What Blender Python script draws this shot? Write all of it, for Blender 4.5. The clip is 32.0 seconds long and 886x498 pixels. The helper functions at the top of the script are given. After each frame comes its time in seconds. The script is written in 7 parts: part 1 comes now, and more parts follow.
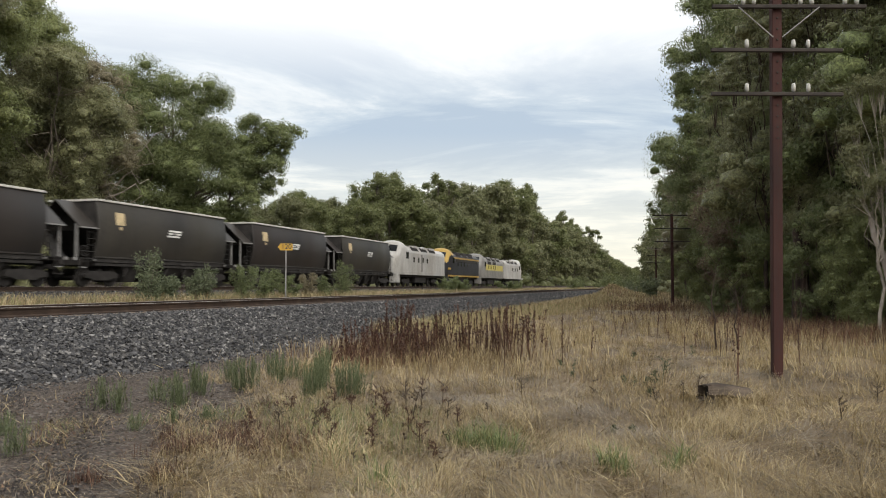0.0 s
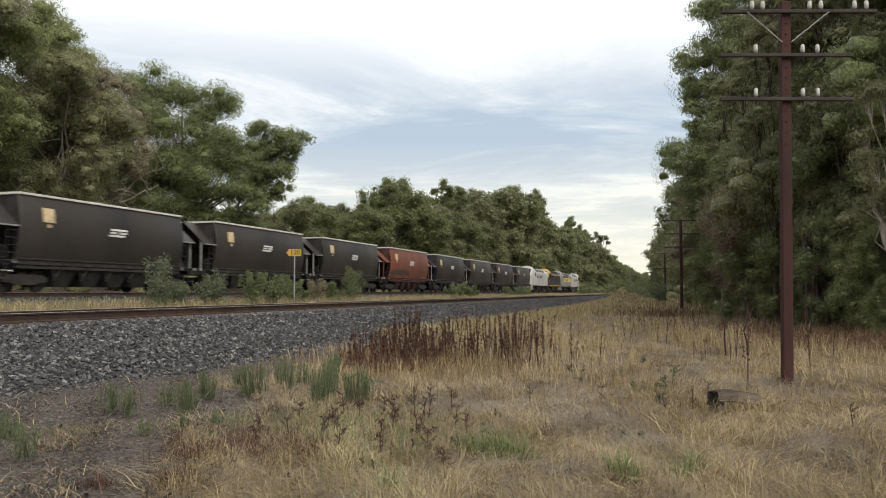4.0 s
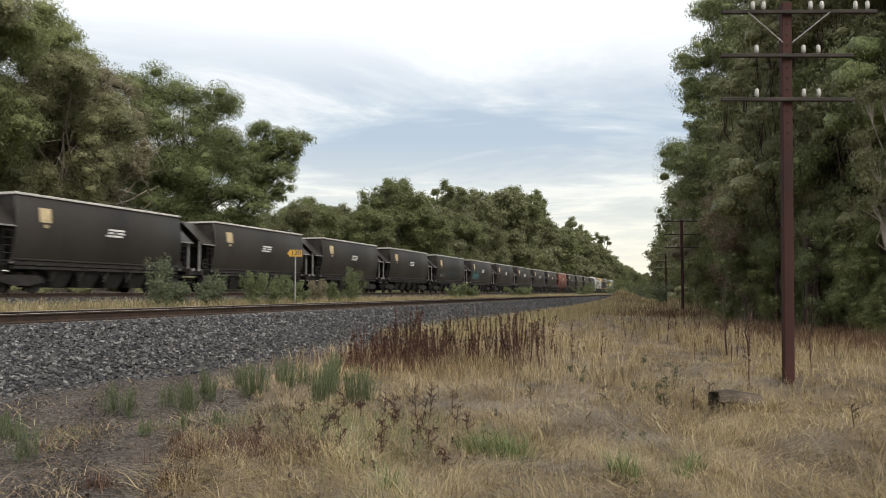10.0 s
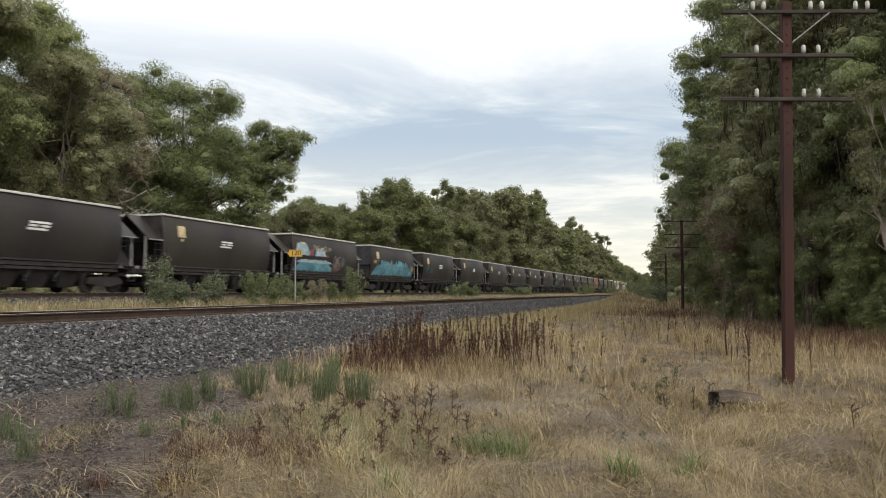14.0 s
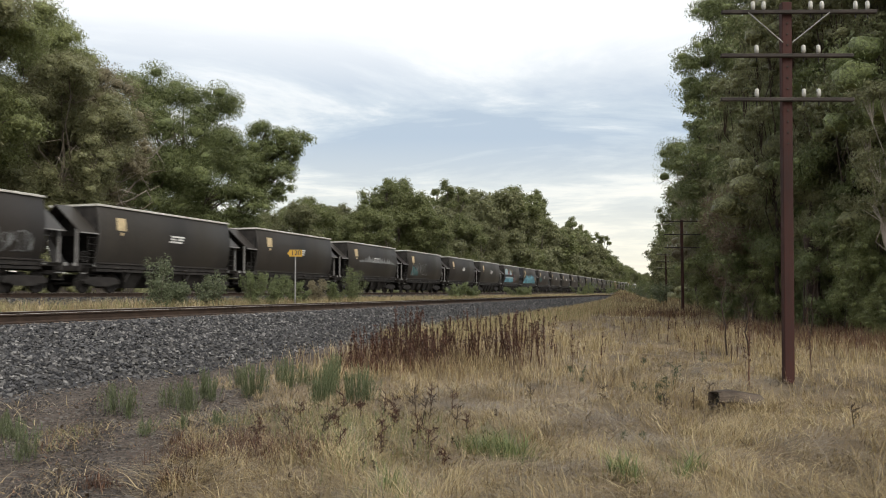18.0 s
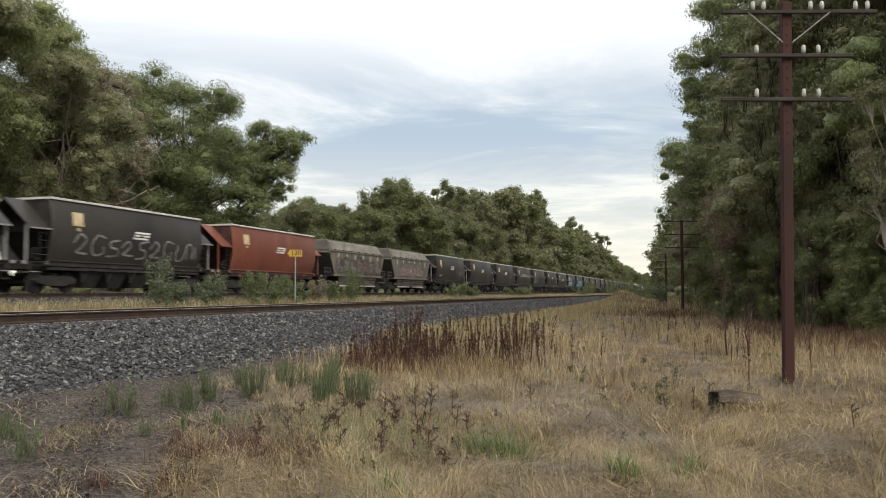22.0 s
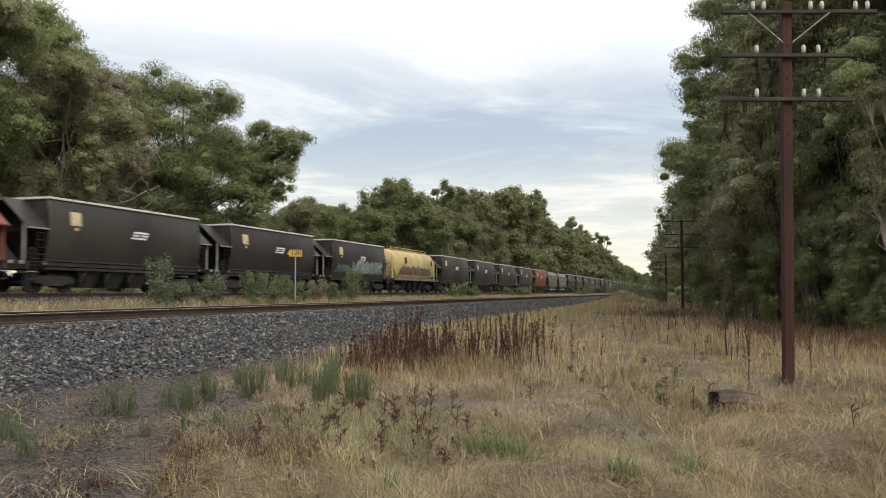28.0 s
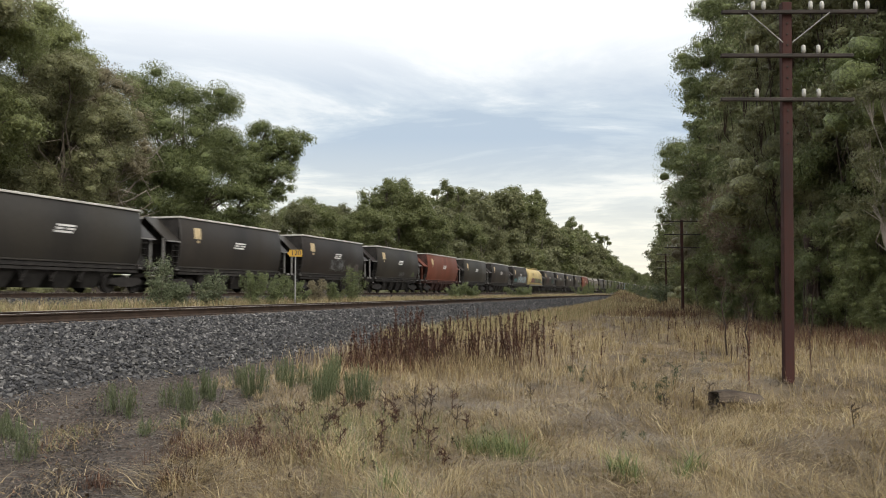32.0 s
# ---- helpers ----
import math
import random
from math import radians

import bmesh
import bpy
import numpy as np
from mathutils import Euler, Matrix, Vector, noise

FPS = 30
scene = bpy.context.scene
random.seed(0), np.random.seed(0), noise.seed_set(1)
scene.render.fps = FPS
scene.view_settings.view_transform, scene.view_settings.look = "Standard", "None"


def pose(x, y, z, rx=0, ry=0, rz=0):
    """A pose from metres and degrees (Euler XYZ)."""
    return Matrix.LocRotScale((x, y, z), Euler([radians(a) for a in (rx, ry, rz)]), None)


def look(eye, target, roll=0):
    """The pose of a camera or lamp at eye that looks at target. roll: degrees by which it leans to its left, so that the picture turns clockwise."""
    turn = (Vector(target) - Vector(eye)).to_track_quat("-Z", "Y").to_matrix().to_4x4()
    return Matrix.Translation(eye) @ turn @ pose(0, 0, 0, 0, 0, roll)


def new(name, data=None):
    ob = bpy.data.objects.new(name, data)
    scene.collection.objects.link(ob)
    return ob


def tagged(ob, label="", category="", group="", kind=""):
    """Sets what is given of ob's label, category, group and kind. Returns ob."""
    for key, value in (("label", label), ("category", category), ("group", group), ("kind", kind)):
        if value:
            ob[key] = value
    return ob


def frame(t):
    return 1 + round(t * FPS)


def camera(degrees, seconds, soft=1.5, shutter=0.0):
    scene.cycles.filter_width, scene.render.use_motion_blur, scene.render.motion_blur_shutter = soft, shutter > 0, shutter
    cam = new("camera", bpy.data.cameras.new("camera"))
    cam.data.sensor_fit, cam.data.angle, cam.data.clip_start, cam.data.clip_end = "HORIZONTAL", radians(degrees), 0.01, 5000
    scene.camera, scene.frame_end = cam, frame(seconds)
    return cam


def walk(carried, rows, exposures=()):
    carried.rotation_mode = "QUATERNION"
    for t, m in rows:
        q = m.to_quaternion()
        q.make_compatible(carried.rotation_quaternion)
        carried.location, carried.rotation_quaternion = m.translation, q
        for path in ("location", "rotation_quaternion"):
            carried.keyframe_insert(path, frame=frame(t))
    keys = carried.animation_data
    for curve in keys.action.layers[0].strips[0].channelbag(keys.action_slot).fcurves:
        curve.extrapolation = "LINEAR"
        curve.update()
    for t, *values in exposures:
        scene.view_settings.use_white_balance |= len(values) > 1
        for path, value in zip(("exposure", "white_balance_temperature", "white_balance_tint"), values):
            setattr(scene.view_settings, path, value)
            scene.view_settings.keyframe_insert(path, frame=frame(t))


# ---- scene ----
# World axes: y runs along the railway, x points right of it, the camera stands at x = 0, y = 0.
cam = camera(58.0, 32.0, 1.0, 0.5)
YAW, TILT, EYE = 17.02, 3.10, 1.65


def aim(dx, dy):
    """The camera's pose, turned dx and dy degrees from where it settles."""
    return pose(0, 0, EYE, 90 + TILT + dy, 0, YAW + dx)


walk(cam, [(0.0, aim(-0.66, -0.44)), (0.5, aim(-0.70, -0.20)), (1.0, aim(-0.59, -0.20)), (1.5, aim(-0.48, -0.19)), (2.0, aim(-0.41, -0.19)),
           (2.5, aim(-0.33, -0.13)), (3.0, aim(-0.22, -0.11)), (3.5, aim(-0.12, -0.07)), (4.5, aim(-0.03, -0.02)), (5.5, aim(0, 0)), (32.0, aim(0, 0))])

# ---- light ----
world = bpy.data.worlds.new("overcast_sky")
scene.world = world
world.use_nodes = True
nt = world.node_tree
nt.nodes.clear()


def node(tree, kind, **values):
    n = tree.nodes.new(kind)
    for key, value in values.items():
        n.inputs[key].default_value = value
    return n


def ramp(tree, fac, stops, mode="LINEAR"):
    n = tree.nodes.new("ShaderNodeValToRGB")
    n.color_ramp.interpolation = mode
    while len(n.color_ramp.elements) < len(stops):
        n.color_ramp.elements.new(0.5)
    for e, (p, c) in zip(n.color_ramp.elements, stops):
        e.position, e.color = p, (*c, 1) if len(c) == 3 else c
    tree.links.new(fac, n.inputs[0])
    return n.outputs[0]


def math_node(tree, op, a, b=None, clamp=False):
    n = tree.nodes.new("ShaderNodeMath")
    n.operation, n.use_clamp = op, clamp
    for i, v in enumerate((a, b)):
        if v is None:
            continue
        if isinstance(v, (int, float)):
            n.inputs[i].default_value = v
        else:
            tree.links.new(v, n.inputs[i])
    return n.outputs[0]


def mix_color(tree, fac, a, b, blend="MIX"):
    n = tree.nodes.new("ShaderNodeMix")
    n.data_type, n.blend_type = "RGBA", blend
    for socket, v in ((n.inputs[0], fac), (n.inputs[6], a), (n.inputs[7], b)):
        if isinstance(v, (int, float)):
            socket.default_value = v
        elif isinstance(v, tuple):
            socket.default_value = (*v, 1)
        else:
            tree.links.new(v, socket)
    return n.outputs[2]


sky = node(nt, "ShaderNodeTexSky")
sky.sky_type, sky.sun_disc, sky.sun_elevation, sky.sun_rotation = "NISHITA", False, radians(41.7), radians(131.6)
where = node(nt, "ShaderNodeTexCoord")
split = node(nt, "ShaderNodeSeparateXYZ")
nt.links.new(where.outputs["Generated"], split.inputs[0])
# a flat cloud deck high above: direction divided by its height
up = math_node(nt, "ADD", math_node(nt, "MAXIMUM", split.outputs[2], 0.0), 0.04)
deck = node(nt, "ShaderNodeCombineXYZ")
nt.links.new(math_node(nt, "DIVIDE", split.outputs[0], up), deck.inputs[0])
nt.links.new(math_node(nt, "DIVIDE", split.outputs[1], up), deck.inputs[1])
shift = node(nt, "ShaderNodeMapping", Location=(5.2, 1.4, 0.0), Scale=(1.0, 1.0, 1.0))
nt.links.new(deck.outputs[0], shift.inputs[0])
puffs = node(nt, "ShaderNodeTexNoise", Scale=0.62, Detail=12.0, Roughness=0.62, Distortion=0.5)
nt.links.new(shift.outputs[0], puffs.inputs["Vector"])
cloud = ramp(nt, puffs.outputs[0], [(0.41, (0.48, 0.57, 0.67)), (0.495, (0.60, 0.68, 0.75)), (0.56, (0.80, 0.845, 0.87)), (0.65, (1.0, 0.995, 0.96))])
low = ramp(nt, split.outputs[2], [(0.0, (1.0, 1.0, 1.0)), (0.19, (0.0, 0.0, 0.0))])
cloud = mix_color(nt, math_node(nt, "MULTIPLY", low, 0.95), cloud, (1.0, 0.94, 0.76))
glow_up = ramp(nt, split.outputs[2], [(0.22, (0.0, 0.0, 0.0)), (0.33, (1.0, 1.0, 1.0))])
cloud = mix_color(nt, math_node(nt, "MULTIPLY", glow_up, 0.85), cloud, (1.10, 1.10, 1.10))
sky_day = mix_color(nt, 1.0, sky.outputs[0], (0.10, 0.10, 0.10), "MULTIPLY")
both = mix_color(nt, 0.92, sky_day, cloud)
back = node(nt, "ShaderNodeBackground", Strength=1.12)
nt.links.new(both, back.inputs[0])
nt.links.new(back.outputs[0], node(nt, "ShaderNodeOutputWorld").inputs[0])

sun = new("sun", bpy.data.lights.new("sun", "SUN"))
sun.data.energy, sun.data.angle, sun.data.color = 2.7, radians(50), (1.0, 0.95, 0.87)
sun.matrix_world = look((36, -32, 43), (0, 0, 0))
scene.view_settings.exposure = 0.0


# ---- materials ----
def material(name, color, rough=0.8, metal=0.0, dark=0.6, light=1.3, scale=4.0, fine=40.0, bump=0.3, bump_dist=0.01, tone=None, random_value=0.0, island=0.0, spec=0.4, stretch=None):
    """Grain at two scales over a base colour. tone: a second colour in patches; random_value: change from piece to piece."""
    m = bpy.data.materials.new(name)
    m.use_nodes = True
    t = m.node_tree
    b = t.nodes["Principled BSDF"]
    at = t.nodes.new("ShaderNodeTexCoord").outputs["Object"]
    if stretch:
        mp = t.nodes.new("ShaderNodeMapping")
        mp.inputs["Scale"].default_value = stretch
        t.links.new(at, mp.inputs[0])
        at = mp.outputs[0]
    big = node(t, "ShaderNodeTexNoise", Scale=scale, Detail=5.0)
    small = node(t, "ShaderNodeTexNoise", Scale=fine, Detail=4.0)
    for n in (big, small):
        t.links.new(at, n.inputs["Vector"])
    c = tuple(color)
    d = tuple(v * dark for v in c)
    l = tuple(min(1, v * light) for v in c)
    base = ramp(t, big.outputs[0], [(0.3, d), (0.5, c), (0.72, l)])
    if tone:
        blot = node(t, "ShaderNodeTexNoise", Scale=scale * 0.37, Detail=6.0, Roughness=0.65)
        t.links.new(at, blot.inputs["Vector"])
        base = mix_color(t, ramp(t, blot.outputs[0], [(0.48, (0, 0, 0)), (0.62, (1, 1, 1))]), base, tuple(tone))
    grain = ramp(t, small.outputs[0], [(0.3, (0.72, 0.72, 0.72)), (0.7, (1.15, 1.15, 1.15))])
    base = mix_color(t, 0.8, base, grain, "MULTIPLY")
    if random_value or island:
        who = t.nodes.new("ShaderNodeObjectInfo").outputs["Random"] if random_value else t.nodes.new("ShaderNodeNewGeometry").outputs["Random Per Island"]
        k = random_value or island
        hsv = t.nodes.new("ShaderNodeHueSaturation")
        t.links.new(math_node(t, "ADD", math_node(t, "MULTIPLY", who, 2 * k), 1 - k), hsv.inputs["Value"])
        t.links.new(math_node(t, "ADD", math_node(t, "MULTIPLY", who, 0.05), 0.475), hsv.inputs["Hue"])
        t.links.new(base, hsv.inputs["Color"])
        base = hsv.outputs[0]
    t.links.new(base, b.inputs["Base Color"])
    b.inputs["Metallic"].default_value = metal
    b.inputs["Specular IOR Level"].default_value = spec
    t.links.new(ramp(t, small.outputs[0], [(0.2, (rough * 0.85,) * 3), (0.8, (min(1, rough * 1.12),) * 3)]), b.inputs["Roughness"])
    if bump:
        bp = node(t, "ShaderNodeBump", Strength=bump, Distance=bump_dist)
        t.links.new(small.outputs[0], bp.inputs["Height"])
        t.links.new(bp.outputs[0], b.inputs["Normal"])
    return m


def leafy(name, color, other, island=0.35, translucent=0.45, gloss=0.3, fine=0.0):
    """Leaves or blades that vary from one to the next. fine: grain per metre of painted leaf tips and shaded gaps on
    dense inner foliage.
    """
    m = bpy.data.materials.new(name)
    m.use_nodes = True
    t = m.node_tree
    b = t.nodes["Principled BSDF"]
    who = t.nodes.new("ShaderNodeNewGeometry").outputs["Random Per Island"]
    at = t.nodes.new("ShaderNodeTexCoord").outputs["Object"]
    big = node(t, "ShaderNodeTexNoise", Scale=0.5, Detail=3.0)
    t.links.new(at, big.inputs["Vector"])
    fac = math_node(t, "ADD", math_node(t, "MULTIPLY", who, 0.5), math_node(t, "MULTIPLY", big.outputs[0], 0.6), True)
    base = ramp(t, fac, [(0.25, tuple(v * (1 - island) for v in color)), (0.55, color), (0.9, other)])
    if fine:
        # shade between small leaves and their lit tips, multiplied into the colour
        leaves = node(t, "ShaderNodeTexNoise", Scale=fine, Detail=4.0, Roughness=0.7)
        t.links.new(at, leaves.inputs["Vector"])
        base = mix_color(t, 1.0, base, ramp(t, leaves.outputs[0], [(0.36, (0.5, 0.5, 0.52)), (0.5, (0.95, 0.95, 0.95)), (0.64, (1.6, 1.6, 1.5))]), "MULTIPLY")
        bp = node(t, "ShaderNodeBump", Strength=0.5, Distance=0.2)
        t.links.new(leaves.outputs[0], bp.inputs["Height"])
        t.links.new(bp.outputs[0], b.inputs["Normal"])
    t.links.new(base, b.inputs["Base Color"])
    b.inputs["Roughness"].default_value = 0.45
    b.inputs["Specular IOR Level"].default_value = gloss
    tr = t.nodes.new("ShaderNodeBsdfTranslucent")
    t.links.new(base, tr.inputs[0])
    mx = t.nodes.new("ShaderNodeMixShader")
    mx.inputs[0].default_value = translucent
    t.links.new(b.outputs[0], mx.inputs[1])
    t.links.new(tr.outputs[0], mx.inputs[2])
    t.links.new(mx.outputs[0], t.nodes["Material Output"].inputs[0])
    return m


def stony(name, base=(0.09, 0.09, 0.09)):
    """Crushed stone: bluish, brownish and pale pieces side by side."""
    m = material(name, base, 0.9, 0, 0.7, 1.3, 6, 60, 0.4, 0.005)
    t = m.node_tree
    b = t.nodes["Principled BSDF"]
    grain = b.inputs["Base Color"].links[0].from_socket
    who = t.nodes.new("ShaderNodeNewGeometry").outputs["Random Per Island"]
    tint = ramp(t, who, [(0.0, (0.22, 0.22, 0.24)), (0.3, (0.46, 0.46, 0.50)), (0.58, (0.76, 0.72, 0.70)), (0.78, (1.05, 1.04, 1.07)), (0.91, (1.6, 1.52, 1.44)), (0.98, (2.6, 2.5, 2.4))])
    t.links.new(mix_color(t, 1.0, grain, tint, "MULTIPLY"), b.inputs["Base Color"])
    return m


M_STONE = stony("ballast_stone")
M_PEBBLE = stony("brownish_pebble", (0.062, 0.053, 0.046))


def two_soils():
    """Straw-coloured soil that turns to stony soil where the ground is bare."""
    m = material("dry_soil", (0.20, 0.15, 0.092), 0.95, 0, 0.55, 1.25, 0.9, 26, 0.7, 0.04, tone=(0.135, 0.10, 0.07))
    t = m.node_tree
    b = t.nodes["Principled BSDF"]
    soil = b.inputs["Base Color"].links[0].from_socket
    at = t.nodes.new("ShaderNodeTexCoord").outputs["Object"]
    speck = node(t, "ShaderNodeTexNoise", Scale=30.0, Detail=5.0, Roughness=0.7)
    edge = node(t, "ShaderNodeTexNoise", Scale=3.0, Detail=6.0, Roughness=0.65)
    for n in (speck, edge):
        t.links.new(at, n.inputs["Vector"])
    stony_soil = ramp(t, speck.outputs[0], [(0.3, (0.030, 0.026, 0.023)), (0.5, (0.062, 0.051, 0.043)), (0.62, (0.082, 0.064, 0.05)), (0.75, (0.14, 0.125, 0.11))])
    chips = node(t, "ShaderNodeTexVoronoi", Scale=26.0)
    t.links.new(at, chips.inputs["Vector"])
    grey = t.nodes.new("ShaderNodeRGBToBW")
    t.links.new(chips.outputs["Color"], grey.inputs[0])
    stony_soil = mix_color(t, 0.75, stony_soil, ramp(t, grey.outputs[0], [(0.2, (0.032, 0.024, 0.019)), (0.5, (0.068, 0.051, 0.040)), (0.7, (0.10, 0.074, 0.055)), (0.85, (0.16, 0.145, 0.13))]))
    relief = node(t, "ShaderNodeBump", Strength=0.8, Distance=0.03)
    t.links.new(chips.outputs["Distance"], relief.inputs["Height"])
    t.links.new(b.inputs["Normal"].links[0].from_socket, relief.inputs["Normal"])
    t.links.new(relief.outputs[0], b.inputs["Normal"])
    share = t.nodes.new("ShaderNodeAttribute")
    share.attribute_name = "stony"
    k = math_node(t, "ADD", share.outputs["Fac"], math_node(t, "MULTIPLY", edge.outputs[0], 0.7))
    t.links.new(mix_color(t, ramp(t, k, [(0.62, (0, 0, 0)), (0.80, (1, 1, 1))]), soil, stony_soil), b.inputs["Base Color"])
    return m


M_GROUND = two_soils()
# bed kept darker than its stones, to paint the shade in their gaps
M_BALLAST = material("ballast_bed", (0.060, 0.057, 0.054), 0.95, 0, 0.4, 1.4, 9, 45, 0.9, 0.04)
M_RAIL = material("rusty_rail", (0.045, 0.028, 0.019), 0.8, 0.1, 0.6, 1.4, 3, 60, 0.3, 0.003)
M_RAILTOP = material("worn_rail_head", (0.66, 0.62, 0.57), 0.55, 0.3, 0.8, 1.1, 2, 80, 0.05, 0.002)
M_SLEEPER = material("sleeper_timber", (0.14, 0.11, 0.085), 0.9, 0, 0.6, 1.3, 3, 40, 0.5, 0.01)
M_GREY = material("grey_wagon_paint", (0.033, 0.029, 0.0265), 0.5, 0.0, 0.72, 1.3, 0.8, 14, 0.08, 0.004, tone=(0.042, 0.036, 0.031), random_value=0.16, stretch=(1, 1, 0.35))
M_REDFRAME = material("dusty_red_frame", (0.055, 0.026, 0.022), 0.85, 0.0, 0.6, 1.5, 3, 30, 0.2, 0.005)
M_RED = material("red_oxide_paint", (0.20, 0.064, 0.040), 0.55, 0.0, 0.7, 1.25, 0.8, 14, 0.08, 0.004, tone=(0.165, 0.055, 0.034), stretch=(1, 1, 0.35))
M_OLD = material("weathered_beige_paint", (0.165, 0.150, 0.116), 0.75, 0.0, 0.6, 1.25, 1.2, 16, 0.12, 0.005, tone=(0.135, 0.12, 0.095), stretch=(1, 1, 0.3))
M_YELLOW = material("faded_yellow_paint", (0.58, 0.46, 0.205), 0.6, 0.0, 0.75, 1.15, 0.8, 14, 0.08, 0.004, tone=(0.48, 0.37, 0.17), stretch=(1, 1, 0.3))
M_RIM = material("pale_rim_paint", (0.58, 0.56, 0.51), 0.6, 0.0, 0.7, 1.2, 2, 30, 0.1, 0.003)
M_ROOF = material("weathered_pale_roof", (0.40, 0.375, 0.325), 0.75, 0.0, 0.6, 1.25, 1.2, 16, 0.12, 0.005, tone=(0.32, 0.295, 0.25))
M_UNDER = material("dusty_underframe_and_shade", (0.026, 0.023, 0.021), 0.85, 0.0, 0.6, 1.5, 3, 30, 0.2, 0.005)
M_WHITE = material("dirty_white_paint", (0.46, 0.45, 0.43), 0.5, 0.0, 0.75, 1.1, 1.0, 16, 0.06, 0.003, tone=(0.36, 0.34, 0.31), stretch=(1, 1, 0.3))
M_LOGO = material("white_marking_paint", (0.72, 0.71, 0.68), 0.6, 0, 0.8, 1.1, 3, 40, 0.05, 0.002)
M_PLATE = material("cream_plate", (0.58, 0.46, 0.27), 0.6, 0, 0.75, 1.15, 3, 30, 0.05, 0.002)
M_POST = material("galvanised_post", (0.30, 0.29, 0.28), 0.6, 0.2, 0.7, 1.2, 4, 40, 0.1, 0.003)
M_BLACK = material("black_paint", (0.028, 0.028, 0.032), 0.5, 0.0, 0.7, 1.4, 1, 20, 0.05, 0.003)
M_GOLD = material("gold_paint", (0.40, 0.26, 0.06), 0.5, 0.0, 0.8, 1.1, 1, 20, 0.05, 0.003)
M_LEMON = material("faded_lemon_paint", (0.52, 0.44, 0.13), 0.5, 0.0, 0.8, 1.1, 1, 20, 0.05, 0.003)
M_SILVER = material("grey_loco_paint", (0.22, 0.21, 0.195), 0.5, 0.0, 0.75, 1.15, 1, 20, 0.05, 0.003)
M_GLASS = material("dark_window_glass", (0.02, 0.022, 0.025), 0.12, 0.0, 0.8, 1.2, 2, 20, 0.0, spec=0.6)
M_TEAL = material("teal_spray_paint", (0.06, 0.15, 0.15), 0.7, 0, 0.5, 1.5, 1.6, 9, 0.05, 0.002, tone=(0.082, 0.09, 0.09))
M_BLUE = material("light_blue_spray_paint", (0.15, 0.35, 0.43), 0.7, 0, 0.6, 1.4, 1.2, 9, 0.05, 0.002, tone=(0.09, 0.23, 0.30))
M_OCHRE = material("ochre_spray_paint", (0.26, 0.22, 0.115), 0.7, 0, 0.6, 1.3, 2, 12, 0.05, 0.002)
M_NAVY = material("dark_blue_spray_paint", (0.04, 0.06, 0.16), 0.7, 0, 0.6, 1.3, 2, 12, 0.05, 0.002)
M_SILLGREEN = material("weathered_green_grey_paint", (0.17, 0.18, 0.14), 0.8, 0, 0.6, 1.3, 1.2, 12, 0.05, 0.002, tone=(0.20, 0.135, 0.12))
M_PRIMER = material("pinkish_primer_paint", (0.19, 0.075, 0.06), 0.65, 0, 0.75, 1.2, 1.6, 12, 0.05, 0.002)
M_OVERPAINT = material("grey_brown_overpaint", (0.075, 0.058, 0.05), 0.7, 0, 0.7, 1.3, 1.6, 12, 0.05, 0.002)
M_CHALK = material("chalky_spray_paint", (0.21, 0.215, 0.215), 0.7, 0, 0.6, 1.3, 2, 12, 0.05, 0.002)
M_PINK = material("faded_rust_spray_paint", (0.15, 0.085, 0.075), 0.7, 0, 0.6, 1.4, 1.6, 9, 0.05, 0.002)
M_PINKED = material("faded_pink_spray_paint", (0.155, 0.105, 0.085), 0.8, 0, 0.6, 1.3, 1.6, 9, 0.05, 0.002, tone=(0.125, 0.105, 0.085))
M_CHALKY = material("faded_grey_spray_paint", (0.15, 0.145, 0.13), 0.8, 0, 0.6, 1.3, 1.6, 9, 0.05, 0.002, tone=(0.17, 0.15, 0.13))
M_FADEDRED = material("weathered_red_spray_paint", (0.19, 0.095, 0.08), 0.8, 0, 0.6, 1.3, 1.6, 9, 0.05, 0.002, tone=(0.16, 0.11, 0.095))
M_OLDDARK = material("dirty_skirt_and_end_shade_paint", (0.085, 0.068, 0.06), 0.8, 0.0, 0.6, 1.4, 1.2, 16, 0.12, 0.005)
M_SLATE = material("blue_grey_sheet_paint", (0.045, 0.048, 0.055), 0.6, 0.0, 0.6, 1.5, 1.4, 14, 0.1, 0.004, tone=(0.03, 0.028, 0.028))
M_REDSPRAY = material("faded_red_spray_paint", (0.30, 0.075, 0.06), 0.75, 0, 0.6, 1.3, 1.6, 9, 0.05, 0.002, tone=(0.20, 0.08, 0.065))
M_GREENSPRAY = material("dull_green_spray_paint", (0.17, 0.20, 0.11), 0.75, 0, 0.6, 1.35, 1.6, 9, 0.05, 0.002, tone=(0.12, 0.13, 0.085))
M_PALEBLUE = material("pale_blue_spray_paint", (0.33, 0.43, 0.46), 0.75, 0, 0.7, 1.25, 1.6, 9, 0.05, 0.002, tone=(0.25, 0.35, 0.39))
M_SIGN = material("yellow_sign_face", (0.48, 0.28, 0.035), 0.5, 0, 0.85, 1.1, 5, 50, 0.03, 0.001)
M_POLE = material("red_brown_pole", (0.040, 0.0125, 0.009), 0.85, 0.0, 0.6, 1.5, 2.5, 45, 0.4, 0.006, stretch=(1, 1, 0.15))
M_ARM = material("weathered_crossarm", (0.036, 0.029, 0.025), 0.9, 0, 0.6, 1.5, 3, 40, 0.4, 0.005)
M_CERAMIC = material("white_porcelain", (0.45, 0.44, 0.40), 0.25, 0, 0.9, 1.05, 5, 50, 0.0)
